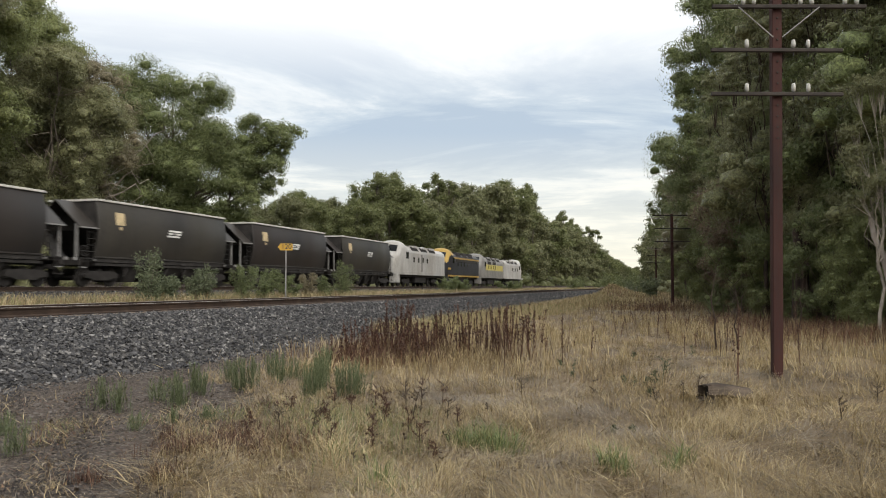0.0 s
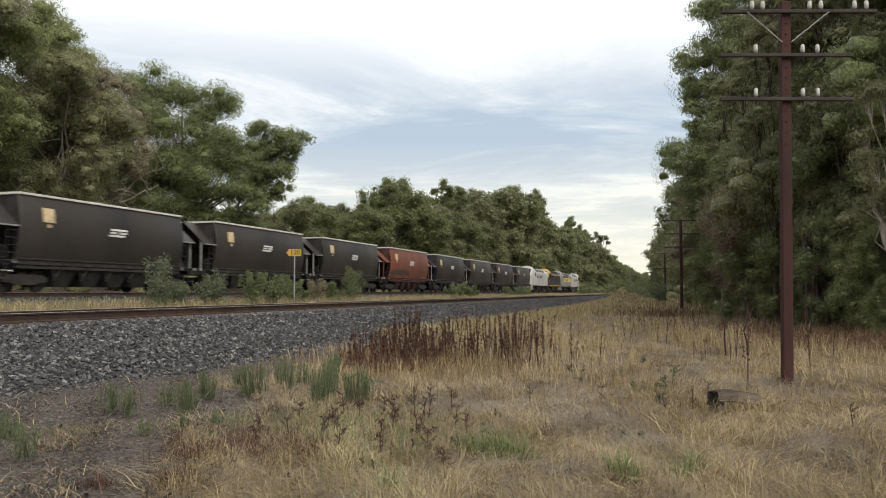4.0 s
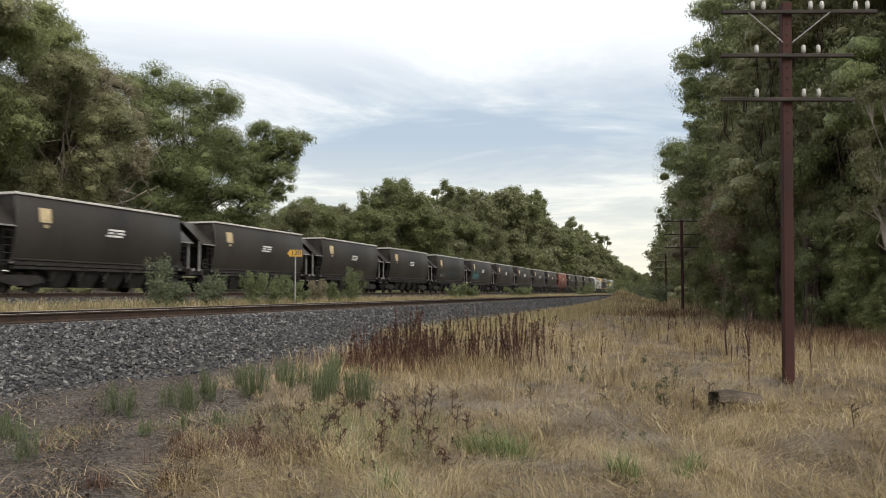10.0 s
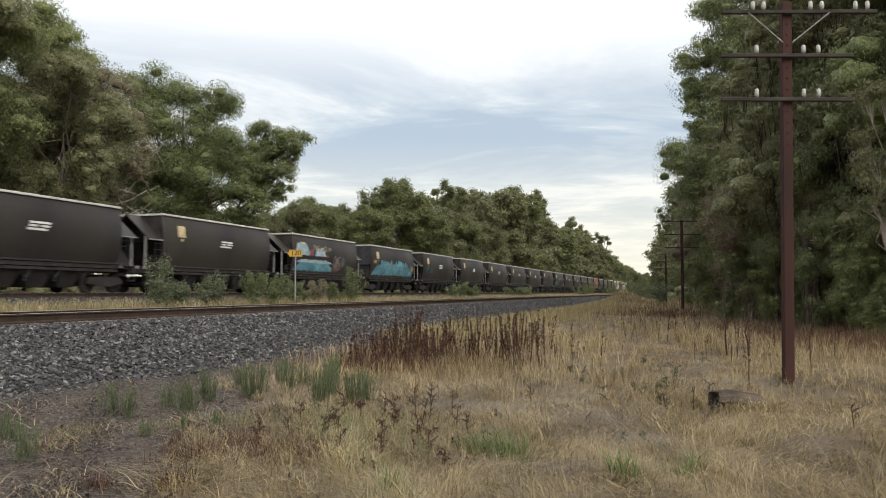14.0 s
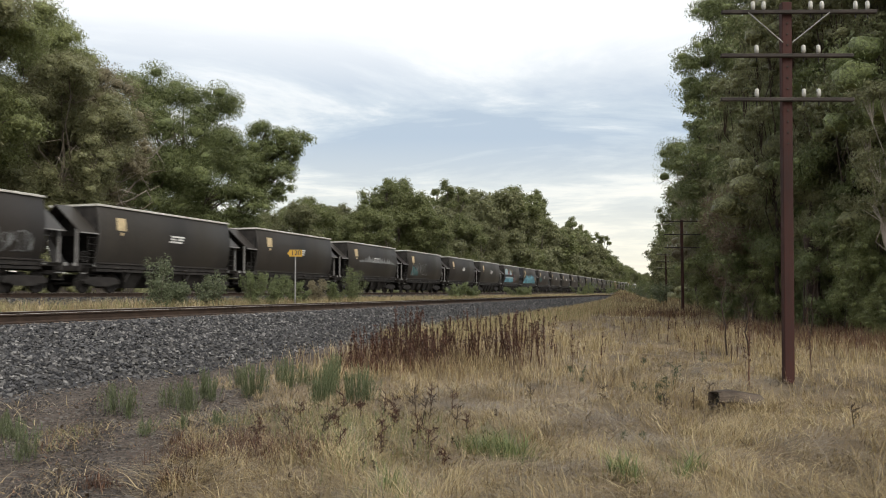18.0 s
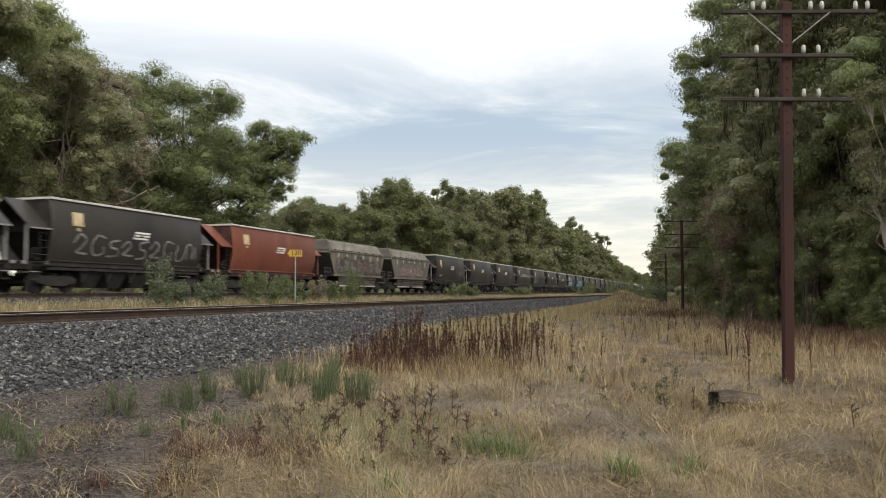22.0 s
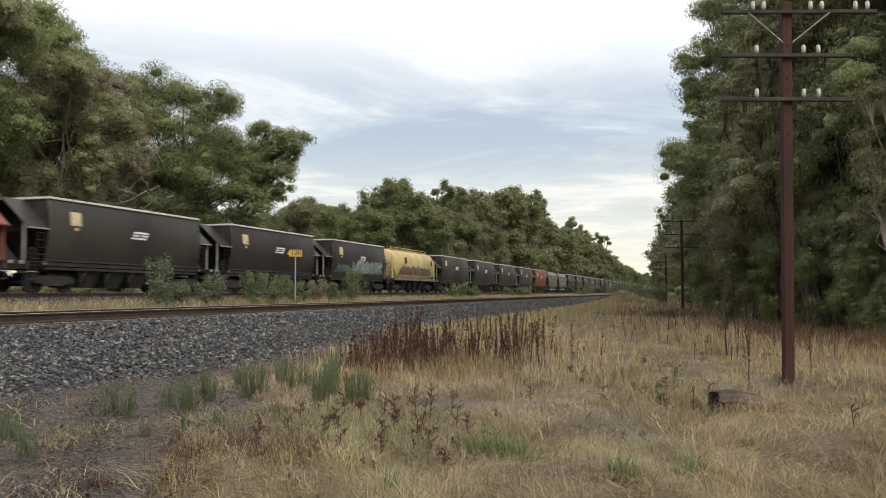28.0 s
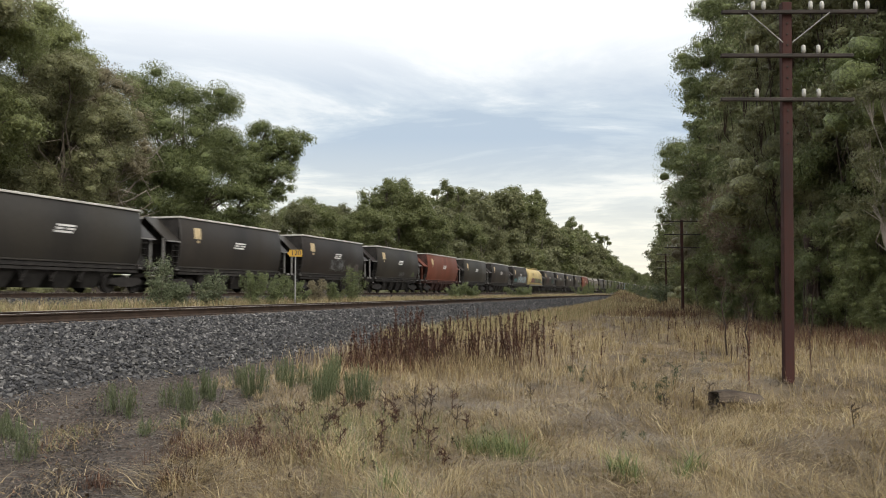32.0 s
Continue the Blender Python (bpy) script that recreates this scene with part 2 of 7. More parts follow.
M_LOG = material("weathered_log_wood", (0.062, 0.046, 0.034), 0.9, 0, 0.45, 1.5, 5, 40, 0.8, 0.02, tone=(0.12, 0.092, 0.068), stretch=(0.25, 1, 1))
M_BARK = material("smooth_gum_bark", (0.13, 0.105, 0.083), 0.85, 0, 0.5, 1.5, 1.6, 18, 0.5, 0.02, tone=(0.075, 0.058, 0.045), stretch=(1, 1, 0.3))
M_PALE_BARK = material("pale_gum_bark", (0.40, 0.35, 0.29), 0.8, 0, 0.6, 1.3, 1.4, 18, 0.4, 0.02, tone=(0.22, 0.17, 0.13), stretch=(1, 1, 0.3))
M_DARKBARK = material("dark_red_gum_bark", (0.045, 0.028, 0.021), 0.95, 0, 0.45, 1.6, 2.0, 24, 0.8, 0.03, tone=(0.085, 0.062, 0.048), stretch=(1, 1, 0.2))
M_WHITE_BARK = material("white_gum_bark", (0.36, 0.32, 0.28), 0.75, 0, 0.65, 1.25, 1.6, 18, 0.3, 0.015, tone=(0.27, 0.21, 0.17), stretch=(1, 1, 0.35))
M_LEAF = leafy("gum_leaves", (0.167, 0.196, 0.077), (0.275, 0.303, 0.130), gloss=0.55)
M_LEAF_OLIVE = leafy("olive_gum_leaves", (0.217, 0.219, 0.107), (0.329, 0.323, 0.167), gloss=0.55)
M_LEAF_GOLD = leafy("yellow_green_gum_leaves", (0.212, 0.235, 0.094), (0.336, 0.360, 0.149), gloss=0.5)
M_LEAF_DRY = leafy("browning_gum_leaves", (0.228, 0.198, 0.120), (0.324, 0.282, 0.180), gloss=0.5)
M_LEAF_FAR = leafy("distant_gum_leaves", (0.164, 0.182, 0.076), (0.254, 0.268, 0.118), gloss=0.2)
M_LEAF_DIM = leafy("distant_olive_gum_leaves", (0.180, 0.186, 0.094), (0.273, 0.275, 0.143), gloss=0.2)
M_LEAF_TAN = leafy("withered_gum_leaves", (0.21, 0.15, 0.10), (0.33, 0.25, 0.18), gloss=0.4)
# the dense inner foliage of each kind of crown, mostly darker than its leaves
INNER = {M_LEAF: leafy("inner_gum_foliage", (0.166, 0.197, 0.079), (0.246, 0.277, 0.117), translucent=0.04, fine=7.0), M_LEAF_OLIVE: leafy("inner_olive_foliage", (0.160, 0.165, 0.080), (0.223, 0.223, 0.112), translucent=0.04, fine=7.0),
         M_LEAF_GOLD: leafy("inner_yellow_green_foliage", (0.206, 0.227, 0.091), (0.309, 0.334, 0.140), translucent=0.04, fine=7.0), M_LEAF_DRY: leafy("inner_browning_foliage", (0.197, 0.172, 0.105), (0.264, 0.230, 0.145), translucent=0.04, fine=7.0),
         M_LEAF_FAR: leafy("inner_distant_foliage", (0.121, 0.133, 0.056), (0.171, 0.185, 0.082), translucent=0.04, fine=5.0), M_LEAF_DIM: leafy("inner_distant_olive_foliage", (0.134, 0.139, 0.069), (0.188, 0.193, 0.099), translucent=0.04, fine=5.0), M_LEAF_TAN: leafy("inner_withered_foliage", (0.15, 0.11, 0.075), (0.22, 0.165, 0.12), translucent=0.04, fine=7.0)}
M_WATTLE = leafy("wattle_leaves", (0.175, 0.205, 0.095), (0.25, 0.29, 0.13))
M_WATTLE_GREY = leafy("grey_green_leaves", (0.15, 0.175, 0.10), (0.28, 0.31, 0.19))
M_STRAW = leafy("straw_grass_blades", (0.240, 0.172, 0.086), (0.432, 0.336, 0.192), 0.62, 0.25)
M_STRAW_PALE = leafy("pale_grass_blades", (0.384, 0.298, 0.158), (0.640, 0.540, 0.330), 0.5, 0.25)
M_GREEN = leafy("green_grass_blades", (0.135, 0.175, 0.07), (0.22, 0.27, 0.11), 0.4, 0.3)
M_LUSH = leafy("yellow_green_blades", (0.20, 0.21, 0.085), (0.33, 0.32, 0.14), 0.4, 0.3)
M_REED = leafy("feathery_green_reed", (0.14, 0.165, 0.082), (0.22, 0.255, 0.14), 0.4, 0.3)
M_DOCK = leafy("rust_dock_seed", (0.065, 0.030, 0.020), (0.15, 0.075, 0.045), 0.4, 0.15)
M_LITTER = leafy("matted_grey_straw", (0.190, 0.157, 0.114), (0.408, 0.347, 0.252), 0.6, 0.15)
M_RUSTY = leafy("rust_brown_growth", (0.15, 0.075, 0.045), (0.27, 0.15, 0.085), 0.4, 0.2)
M_WEED = leafy("dark_green_weed", (0.085, 0.095, 0.05), (0.15, 0.16, 0.085), 0.4, 0.2)
M_TWIG = leafy("dark_dead_weed", (0.065, 0.045, 0.03), (0.14, 0.10, 0.065), 0.4, 0.1)


# ---- mesh helpers ----
def finish(name, bm, mat, smooth=False):
    me = bpy.data.meshes.new(name)
    bm.to_mesh(me)
    bm.free()
    for mm in (mat if isinstance(mat, (list, tuple)) else [mat]):
        me.materials.append(mm)
    if smooth:
        me.polygons.foreach_set("use_smooth", [True] * len(me.polygons))
    return me


def part(name, bm, mat, parent, label="", smooth=False):
    me = bm if isinstance(bm, bpy.types.Mesh) else finish(name, bm, mat, smooth)
    ob = new(name, me)
    ob.parent = parent
    return tagged(ob, label)


def thing(name, label, category, m=None, group="", kind=""):
    ob = new(name)
    ob.empty_display_size = 0.3
    if m is not None:
        ob.matrix_basis = m
    return tagged(ob, label, category, group, kind)


def box(bm, x0, x1, y0, y1, z0, z1, bevel=0.0):
    r = bmesh.ops.create_cube(bm, size=1.0)
    for v in r["verts"]:
        v.co = Vector((x0 + (v.co.x + 0.5) * (x1 - x0), y0 + (v.co.y + 0.5) * (y1 - y0), z0 + (v.co.z + 0.5) * (z1 - z0)))
    if bevel:
        edges = list({e for v in r["verts"] for e in v.link_edges})
        bmesh.ops.bevel(bm, geom=edges, offset=bevel, segments=1, affect="EDGES")
    return bm


def boxed(*args, **kw):
    return box(bmesh.new(), *args, **kw)


def tube(bm, points, radii, sides=8, cap=True):
    """A round bar along the points."""
    rings = []
    n = len(points)
    for i, p in enumerate(points):
        p = Vector(p)
        d = (Vector(points[min(i + 1, n - 1)]) - Vector(points[max(i - 1, 0)])).normalized()
        u = d.orthogonal().normalized() if abs(d.z) < 0.9 else d.cross(Vector((0, 1, 0))).normalized()
        w = d.cross(u)
        rings.append([bm.verts.new(p + radii[i] * (math.cos(k * math.tau / sides) * u + math.sin(k * math.tau / sides) * w)) for k in range(sides)])
    for a, b in zip(rings, rings[1:]):
        for k in range(sides):
            bm.faces.new((a[k], a[(k + 1) % sides], b[(k + 1) % sides], b[k]))
    if cap:
        bm.faces.new(rings[0][::-1])
        bm.faces.new(rings[-1])
    return bm


def extrude_y(bm, profile, y0, y1, closed=True, cap=True):
    """A profile of (x, z) swept along y."""
    a = [bm.verts.new((x, y0, z)) for x, z in profile]
    b = [bm.verts.new((x, y1, z)) for x, z in profile]
    n = len(profile)
    for i in range(n if closed else n - 1):
        j = (i + 1) % n
        bm.faces.new((a[i], b[i], b[j], a[j]))
    if cap and closed:
        bm.faces.new(a)
        bm.faces.new(b[::-1])
    return bm


def from_arrays(name, verts, faces, mats, index=None, smooth=False):
    me = bpy.data.meshes.new(name)
    me.from_pydata(verts.tolist() if isinstance(verts, np.ndarray) else verts, [], faces.tolist() if isinstance(faces, np.ndarray) else faces)
    for mm in mats:
        me.materials.append(mm)
    if index is not None:
        me.polygons.foreach_set("material_index", np.asarray(index, dtype=np.int32))
    if smooth:
        me.polygons.foreach_set("use_smooth", [True] * len(me.polygons))
    me.update()
    return me


# ---- ground ----
RAIL_NEAR, RAIL_FAR = 1.205, 1.62
NEAR_X, FAR_X, GAUGE = -14.0, -27.0, 1.6
GROUND_X = np.array([-3000, -60, -36, -32.5, -30.6, -29.6, -24.4, -22.6, -17.4, -16.0, -12.0, -10.2, -9.0, 6.0, 14.0, 40.0, 3000])
GROUND_Z = np.array([4.0, 2.7, 2.0, 1.6, 1.0, 1.0, 0.98, 0.95, 0.86, 0.6, 0.5, 0.02, 0.0, 0.0, 0.55, 2.2, 4.0])


def ground_z(x, y):
    z = np.interp(x, GROUND_X, GROUND_Z)
    wave = 0.05 * np.sin(x * 0.9 + 1.3) * np.sin(y * 0.47 + 0.4) + 0.035 * np.sin(x * 2.1 - y * 1.3) + 0.02 * np.sin(x * 4.3 + y * 3.1)
    calm = np.clip((x + 10.5) / 2.0, 0, 1)
    mound = 1.0 * np.exp(-((x + 7.9) / 2.6) ** 2 - ((y - 106) / 8) ** 2) + 0.45 * np.exp(-((x + 8.6) / 1.2) ** 2) * np.clip((y - 55) / 40, 0, 1)
    return z + wave * calm + (0.25 * np.clip((y - 30) / 60, 0, 1) + mound) * calm


def bare_share(x, y):
    """How much of the ground is stony apron with little growth."""
    a = np.clip((-0.9 - 0.40 * y - x + 0.45 * np.sin(y * 1.7) * np.sin(x * 1.3) + 0.5 * np.sin(x * 5.1 + y * 3.3)) / 1.7, 0, 1) * np.clip((14.5 - y) / 3.0, 0, 1)
    b = np.clip((-7.4 - x) / 1.2, 0, 1) * np.clip((40 - y) / 10, 0, 1)
    return np.maximum(a, b) * 0.95



def build_ground():
    xs = np.unique(np.concatenate([np.array([-3000, -1200, -400, -150, -90]), np.linspace(-60, -18, 29), np.linspace(-17.5, 14, 90), np.linspace(15, 60, 16), np.array([90, 200, 600, 1500, 3000])]))
    ys = np.unique(np.concatenate([np.array([-1500, -400, -100, -40]), np.linspace(-20, 60, 150), np.linspace(62, 200, 40), np.array([230, 300, 400, 600, 900, 1500, 3000])]))
    gx, gy = np.meshgrid(xs, ys)
    v = np.stack([gx, gy, ground_z(gx, gy)], -1).reshape(-1, 3)
    nx = len(xs)
    i, j = np.meshgrid(np.arange(nx - 1), np.arange(len(ys) - 1))
    a = (j * nx + i).ravel()
    quads = np.stack([a, a + 1, a + nx + 1, a + nx], -1)
    px, py = v[:, 0], v[:, 1]
    bare = bare_share(px, py) * np.clip((py + 9) / 6, 0, 1)
    bare = np.where((px < -29) | (px > 12), 1.0, bare)
    me = from_arrays("ground", v, quads, [M_GROUND], None, smooth=True)
    me.attributes.new("stony", "FLOAT", "POINT").data.foreach_set("value", bare.astype(np.float32))
    tagged(new("ground", me), "dry straw-coloured soil beside a railway embankment", "ground", kind="structure")


build_ground()


def build_track(cx, top, y0, y1, toe_r, toe_l, toe_z, label):
    """A raised ballast bed with sleepers and two rails."""
    bed = bmesh.new()
    crest = top - 0.25
    prof = [(cx + toe_r, toe_z - 0.25), (cx + toe_r, toe_z), (cx + toe_r * 0.80, toe_z + (crest - toe_z) * 0.42), (cx + 1.75, crest - 0.03), (cx + 1.45, crest), (cx - 1.45, crest), (cx - 1.75, crest - 0.03), (cx - toe_l, toe_z), (cx - toe_l, toe_z - 0.25)]
    extrude_y(bed, prof, y0, y1)
    bed_ob = tagged(new("track_bed", finish("track_bed", bed, M_BALLAST)), label, "ballast", kind="structure")
    track = thing("railway_track", "pair of rusty steel rails with worn bright heads on sleepers", "railway track", kind="structure")
    for sx in (-1, 1):
        x = cx + sx * (GAUGE / 2 + 0.036)
        p = [(-0.08, -0.20), (0.08, -0.20), (0.08, -0.18), (0.012, -0.15), (0.012, -0.045), (0.036, -0.035), (0.036, -0.004), (-0.036, -0.004), (-0.036, -0.035), (-0.012, -0.045), (-0.012, -0.15), (-0.08, -0.18)]
        rail = part("rail", extrude_y(bmesh.new(), [(x + a, top + b) for a, b in p], y0, y1), M_RAIL, track)
        part("rail_head", boxed(x - 0.032, x + 0.032, y0, y1, top - 0.004, top), M_RAILTOP, rail, "bright worn running surface")
    return track


TRACK_A = build_track(NEAR_X, RAIL_NEAR, -60, 715, 3.9, 3.2, 0.0, "coarse grey crushed-stone ballast shoulder of the nearer track")
TRACK_B = build_track(FAR_X, RAIL_FAR, -120, 715, 3.2, 3.2, 0.95, "grey crushed-stone ballast under the train's track")


def build_sleepers(track, cx, top, y0, y1):
    me = finish("sleeper", boxed(-1.3, 1.3, -0.12, 0.12, -0.14, 0.0, bevel=0.012), M_SLEEPER)
    y = y0
    while y < y1:
        part("sleeper", me, None, track).location = (cx, y, top - 0.202)
        y += 0.68


# ---- ballast stones ----
def stones(name, count, cx, top, toe, toe_z, y0, y1, size, seed, label):
    rng = np.random.default_rng(seed)
    base = np.array([[1, 0, 0], [-1, 0, 0], [0, 1, 0], [0, -1, 0], [0, 0, 1], [0, 0, -1]], float)
    tri = np.array([[0, 2, 4], [2, 1, 4], [1, 3, 4], [3, 0, 4], [2, 0, 5], [0, 3, 5]])
    # denser towards the viewer
    u = rng.random(count)
    y = y0 * (y1 / y0) ** u if y0 > 0 else y0 + (y1 - y0) * u ** 1.6
    k = rng.random(count) ** 0.8
    x = cx + toe + 0.7 * rng.random(count) ** 2 - k * (toe - 0.6)
    crest = top - 0.25
    rel = x - cx
    z = np.interp(rel, [1.45, 1.75, toe * 0.80, toe, toe + 0.4], [crest, crest - 0.03, toe_z + (crest - toe_z) * 0.42, toe_z, toe_z])
    r = size * (0.6 + 0.8 * rng.random(count))
    v = base[None] * r[:, None, None] * (0.55 + 0.75 * rng.random((count, 6, 1))) + rng.normal(0, 0.2, (count, 6, 3)) * r[:, None, None]
    q = rng.random(count) * math.tau
    tl = (rng.random(count) - 0.5) * 1.8
    c, s = np.cos(q)[:, None], np.sin(q)[:, None]
    ct, st = np.cos(tl)[:, None], np.sin(tl)[:, None]
    vy, vz = v[..., 1] * ct - v[..., 2] * st, v[..., 1] * st + v[..., 2] * ct
    vx = v[..., 0] * c - vy * s
    vy = v[..., 0] * s + vy * c
    v = np.stack([vx + x[:, None], vy + y[:, None], vz * 0.8 + z[:, None] + 0.01], -1).reshape(-1, 3)
    f = (tri[None] + 6 * np.arange(count)[:, None, None]).reshape(-1, 3)
    return tagged(new(name, from_arrays(name, v, f, [M_STONE])), label, "ballast", kind="stuff")


stones("ballast_stones", 62000, NEAR_X, RAIL_NEAR, 3.9, 0.0, 3.0, 75.0, 0.046, 3, "loose angular grey crushed stones on the embankment slope")
stones("ballast_stones", 9000, NEAR_X, RAIL_NEAR, 3.9, 0.0, 62.0, 170.0, 0.075, 5, "distant grey crushed stones on the embankment slope")
stones("ballast_stones", 6000, FAR_X, RAIL_FAR, 3.2, 0.95, 14.0, 120.0, 0.06, 4, "loose grey crushed stones beside the train's track")


def pebbles():
    """Small stones strewn over the apron at the foot of the embankment."""
    rng = np.random.default_rng(6)
    n = 100000
    y = 4.5 + 15 * rng.random(n) ** 1.9
    x = -10.4 + 8.2 * rng.random(n)
    keep = rng.random(n) < bare_share(x, y) + 0.03
    x, y = x[keep], y[keep]
    n = len(x)
    base = np.array([[1, 0, 0], [-1, 0, 0], [0, 1, 0], [0, -1, 0], [0, 0, 0.7], [0, 0, -0.7]], float)
    tri = np.array([[0, 2, 4], [2, 1, 4], [1, 3, 4], [3, 0, 4]])
    r = 0.007 + 0.021 * rng.random(n) ** 2.8
    v = base[None] * r[:, None, None] * (0.6 + 0.7 * rng.random((n, 6, 1)))
    v[..., 0] += x[:, None]
    v[..., 1] += y[:, None]
    v[..., 2] += ground_z(x, y)[:, None]
    f = (tri[None] + 6 * np.arange(n)[:, None, None]).reshape(-1, 3)
    tagged(new("pebbles", from_arrays("pebbles", v.reshape(-1, 3), f, [M_PEBBLE])), "small stones strewn over the bare apron", "stones", kind="stuff")


pebbles()


# ---- train ----
def side_x(z):
    """Half width of a hopper's bulging side at a height above the rail."""
    return float(np.interp(z, [1.25, 1.45, 1.7, 2.0, 2.4, 2.85, 3.3, 3.7, 4.0], [1.20, 1.27, 1.36, 1.44, 1.495, 1.50, 1.455, 1.38, 1.31]))


SIDE_Z = [1.32, 1.45, 1.7, 1.95, 2.25, 2.55, 2.9, 3.25, 3.55, 3.8, 3.98]
HALF = 5.42


def bogie(parent, y, mat=None):
    b = new("bogie")
    b.parent, b.location = parent, (0, y, 0)
    for sx in (-1, 1):
        bm = bmesh.new()
        prof = [(-1.15, 0.62), (-0.95, 0.70), (-0.45, 0.74), (0.45, 0.74), (0.95, 0.70), (1.15, 0.62), (1.15, 0.42), (0.85, 0.42), (0.5, 0.30), (-0.5, 0.30), (-0.85, 0.42), (-1.15, 0.42)]
        a = [bm.verts.new((sx * 1.02, yy, zz)) for yy, zz in prof]
        c = [bm.verts.new((sx * 1.12, yy, zz)) for yy, zz in prof]
        for i in range(len(prof)):
            j = (i + 1) % len(prof)
            bm.faces.new((a[i], a[j], c[j], c[i]))
        bm.faces.new(a[::-1])
        bm.faces.new(c)
        part("side_frame", bm, M_UNDER, b)
    part("bolster", boxed(-1.0, 1.0, -0.2, 0.2, 0.52, 0.86, bevel=0.03), M_UNDER, b)
    return b


WHEEL_MESH = []


def wheelset(parent, y):
    if not WHEEL_MESH:
        bm = bmesh.new()
        for sx in (-1, 1):
            tube(bm, [(sx * 0.75, 0, 0), (sx * 0.77, 0, 0), (sx * 0.80, 0, 0), (sx * 0.89, 0, 0)], [0.20, 0.49, 0.46, 0.45], 20)
            for k in range(3):
                a = k * math.tau / 3
                tube(bm, [(sx * 0.86, math.cos(a) * 0.28, math.sin(a) * 0.28), (sx * 0.905, math.cos(a) * 0.28, math.sin(a) * 0.28)], [0.06, 0.06], 6)
        tube(bm, [(-1.1, 0, 0), (1.1, 0, 0)], [0.09, 0.09], 8)
        WHEEL_MESH.append(finish("wheelset", bm, M_UNDER))
    w = part("wheelset", WHEEL_MESH[0], None, parent, "dark steel wheels on an axle")
    w.location = (0, y, 0.46)
    return w


def underframe(w, half, mat):
    bm = bmesh.new()
    box(bm, 1.12, 1.28, -half, half, 1.14, 1.32)
    box(bm, -1.28, -1.12, -half, half, 1.14, 1.32)
    box(bm, -0.25, 0.25, -6.75, 6.75, 0.95, 1.25)
    for sy in (-1, 1):
        box(bm, -1.35, 1.35, sy * 6.45 - 0.1, sy * 6.45 + 0.1, 0.98, 1.26)
    part("underframe", bm, mat, w)
    for sy in (-1, 1):
        bm = bmesh.new()
        box(bm, -0.11, 0.11, sy * 6.55, sy * 7.0, 0.82, 1.06, bevel=0.03)
        part("coupler", bm, M_UNDER, w)
        part("walkway", boxed(-1.38, 1.38, min(sy * 5.3, sy * 6.5), max(sy * 5.3, sy * 6.5), 1.265, 1.31), mat, w)
        for sx in (-1, 1):
            part("step", boxed(sx * 1.28, sx * 1.42, sy * 6.25 - 0.22, sy * 6.25 + 0.22, 0.55, 0.60), mat, w)
            for d in (-0.22, 0.20):
                part("step_hanger", boxed(sx * 1.36, sx * 1.39, sy * 6.25 + d, sy * 6.25 + d + 0.03, 0.55, 1.3), mat, w)
            part("rung", boxed(sx * 1.35, sx * 1.40, sy * 6.25 - 0.2, sy * 6.25 + 0.2, 0.86, 0.90), M_POST, w)


def chutes(w, mat):
    """Discharge hoppers and their sloping braces between the bogies."""
    for y in (-2.55, -0.85, 0.85, 2.55):
        bm = bmesh.new()
        top = [(-1.25, y - 0.84, 1.3), (1.25, y - 0.84, 1.3), (1.25, y + 0.84, 1.3), (-1.25, y + 0.84, 1.3)]
        low = [(-0.85, y - 0.42, 0.24), (0.85, y - 0.42, 0.24), (0.85, y + 0.42, 0.24), (-0.85, y + 0.42, 0.24)]
        a, b = [bm.verts.new(c) for c in top], [bm.verts.new(c) for c in low]
        for i in range(4):
            bm.faces.new((a[i], a[(i + 1) % 4], b[(i + 1) % 4], b[i]))
        bm.faces.new(b)
        part("discharge_chute", bm, mat, w)
    for y in (-3.2, -1.6, 0.0, 1.6, 3.2):
        bm = bmesh.new()
        tube(bm, [(1.22, y - 0.35, 1.2), (1.14, y + 0.05, 0.5)], [0.045, 0.045], 5)
        tube(bm, [(1.22, y + 0.35, 1.2), (1.14, y - 0.05, 0.5)], [0.045, 0.045], 5)
        part("brace", bm, mat, w)


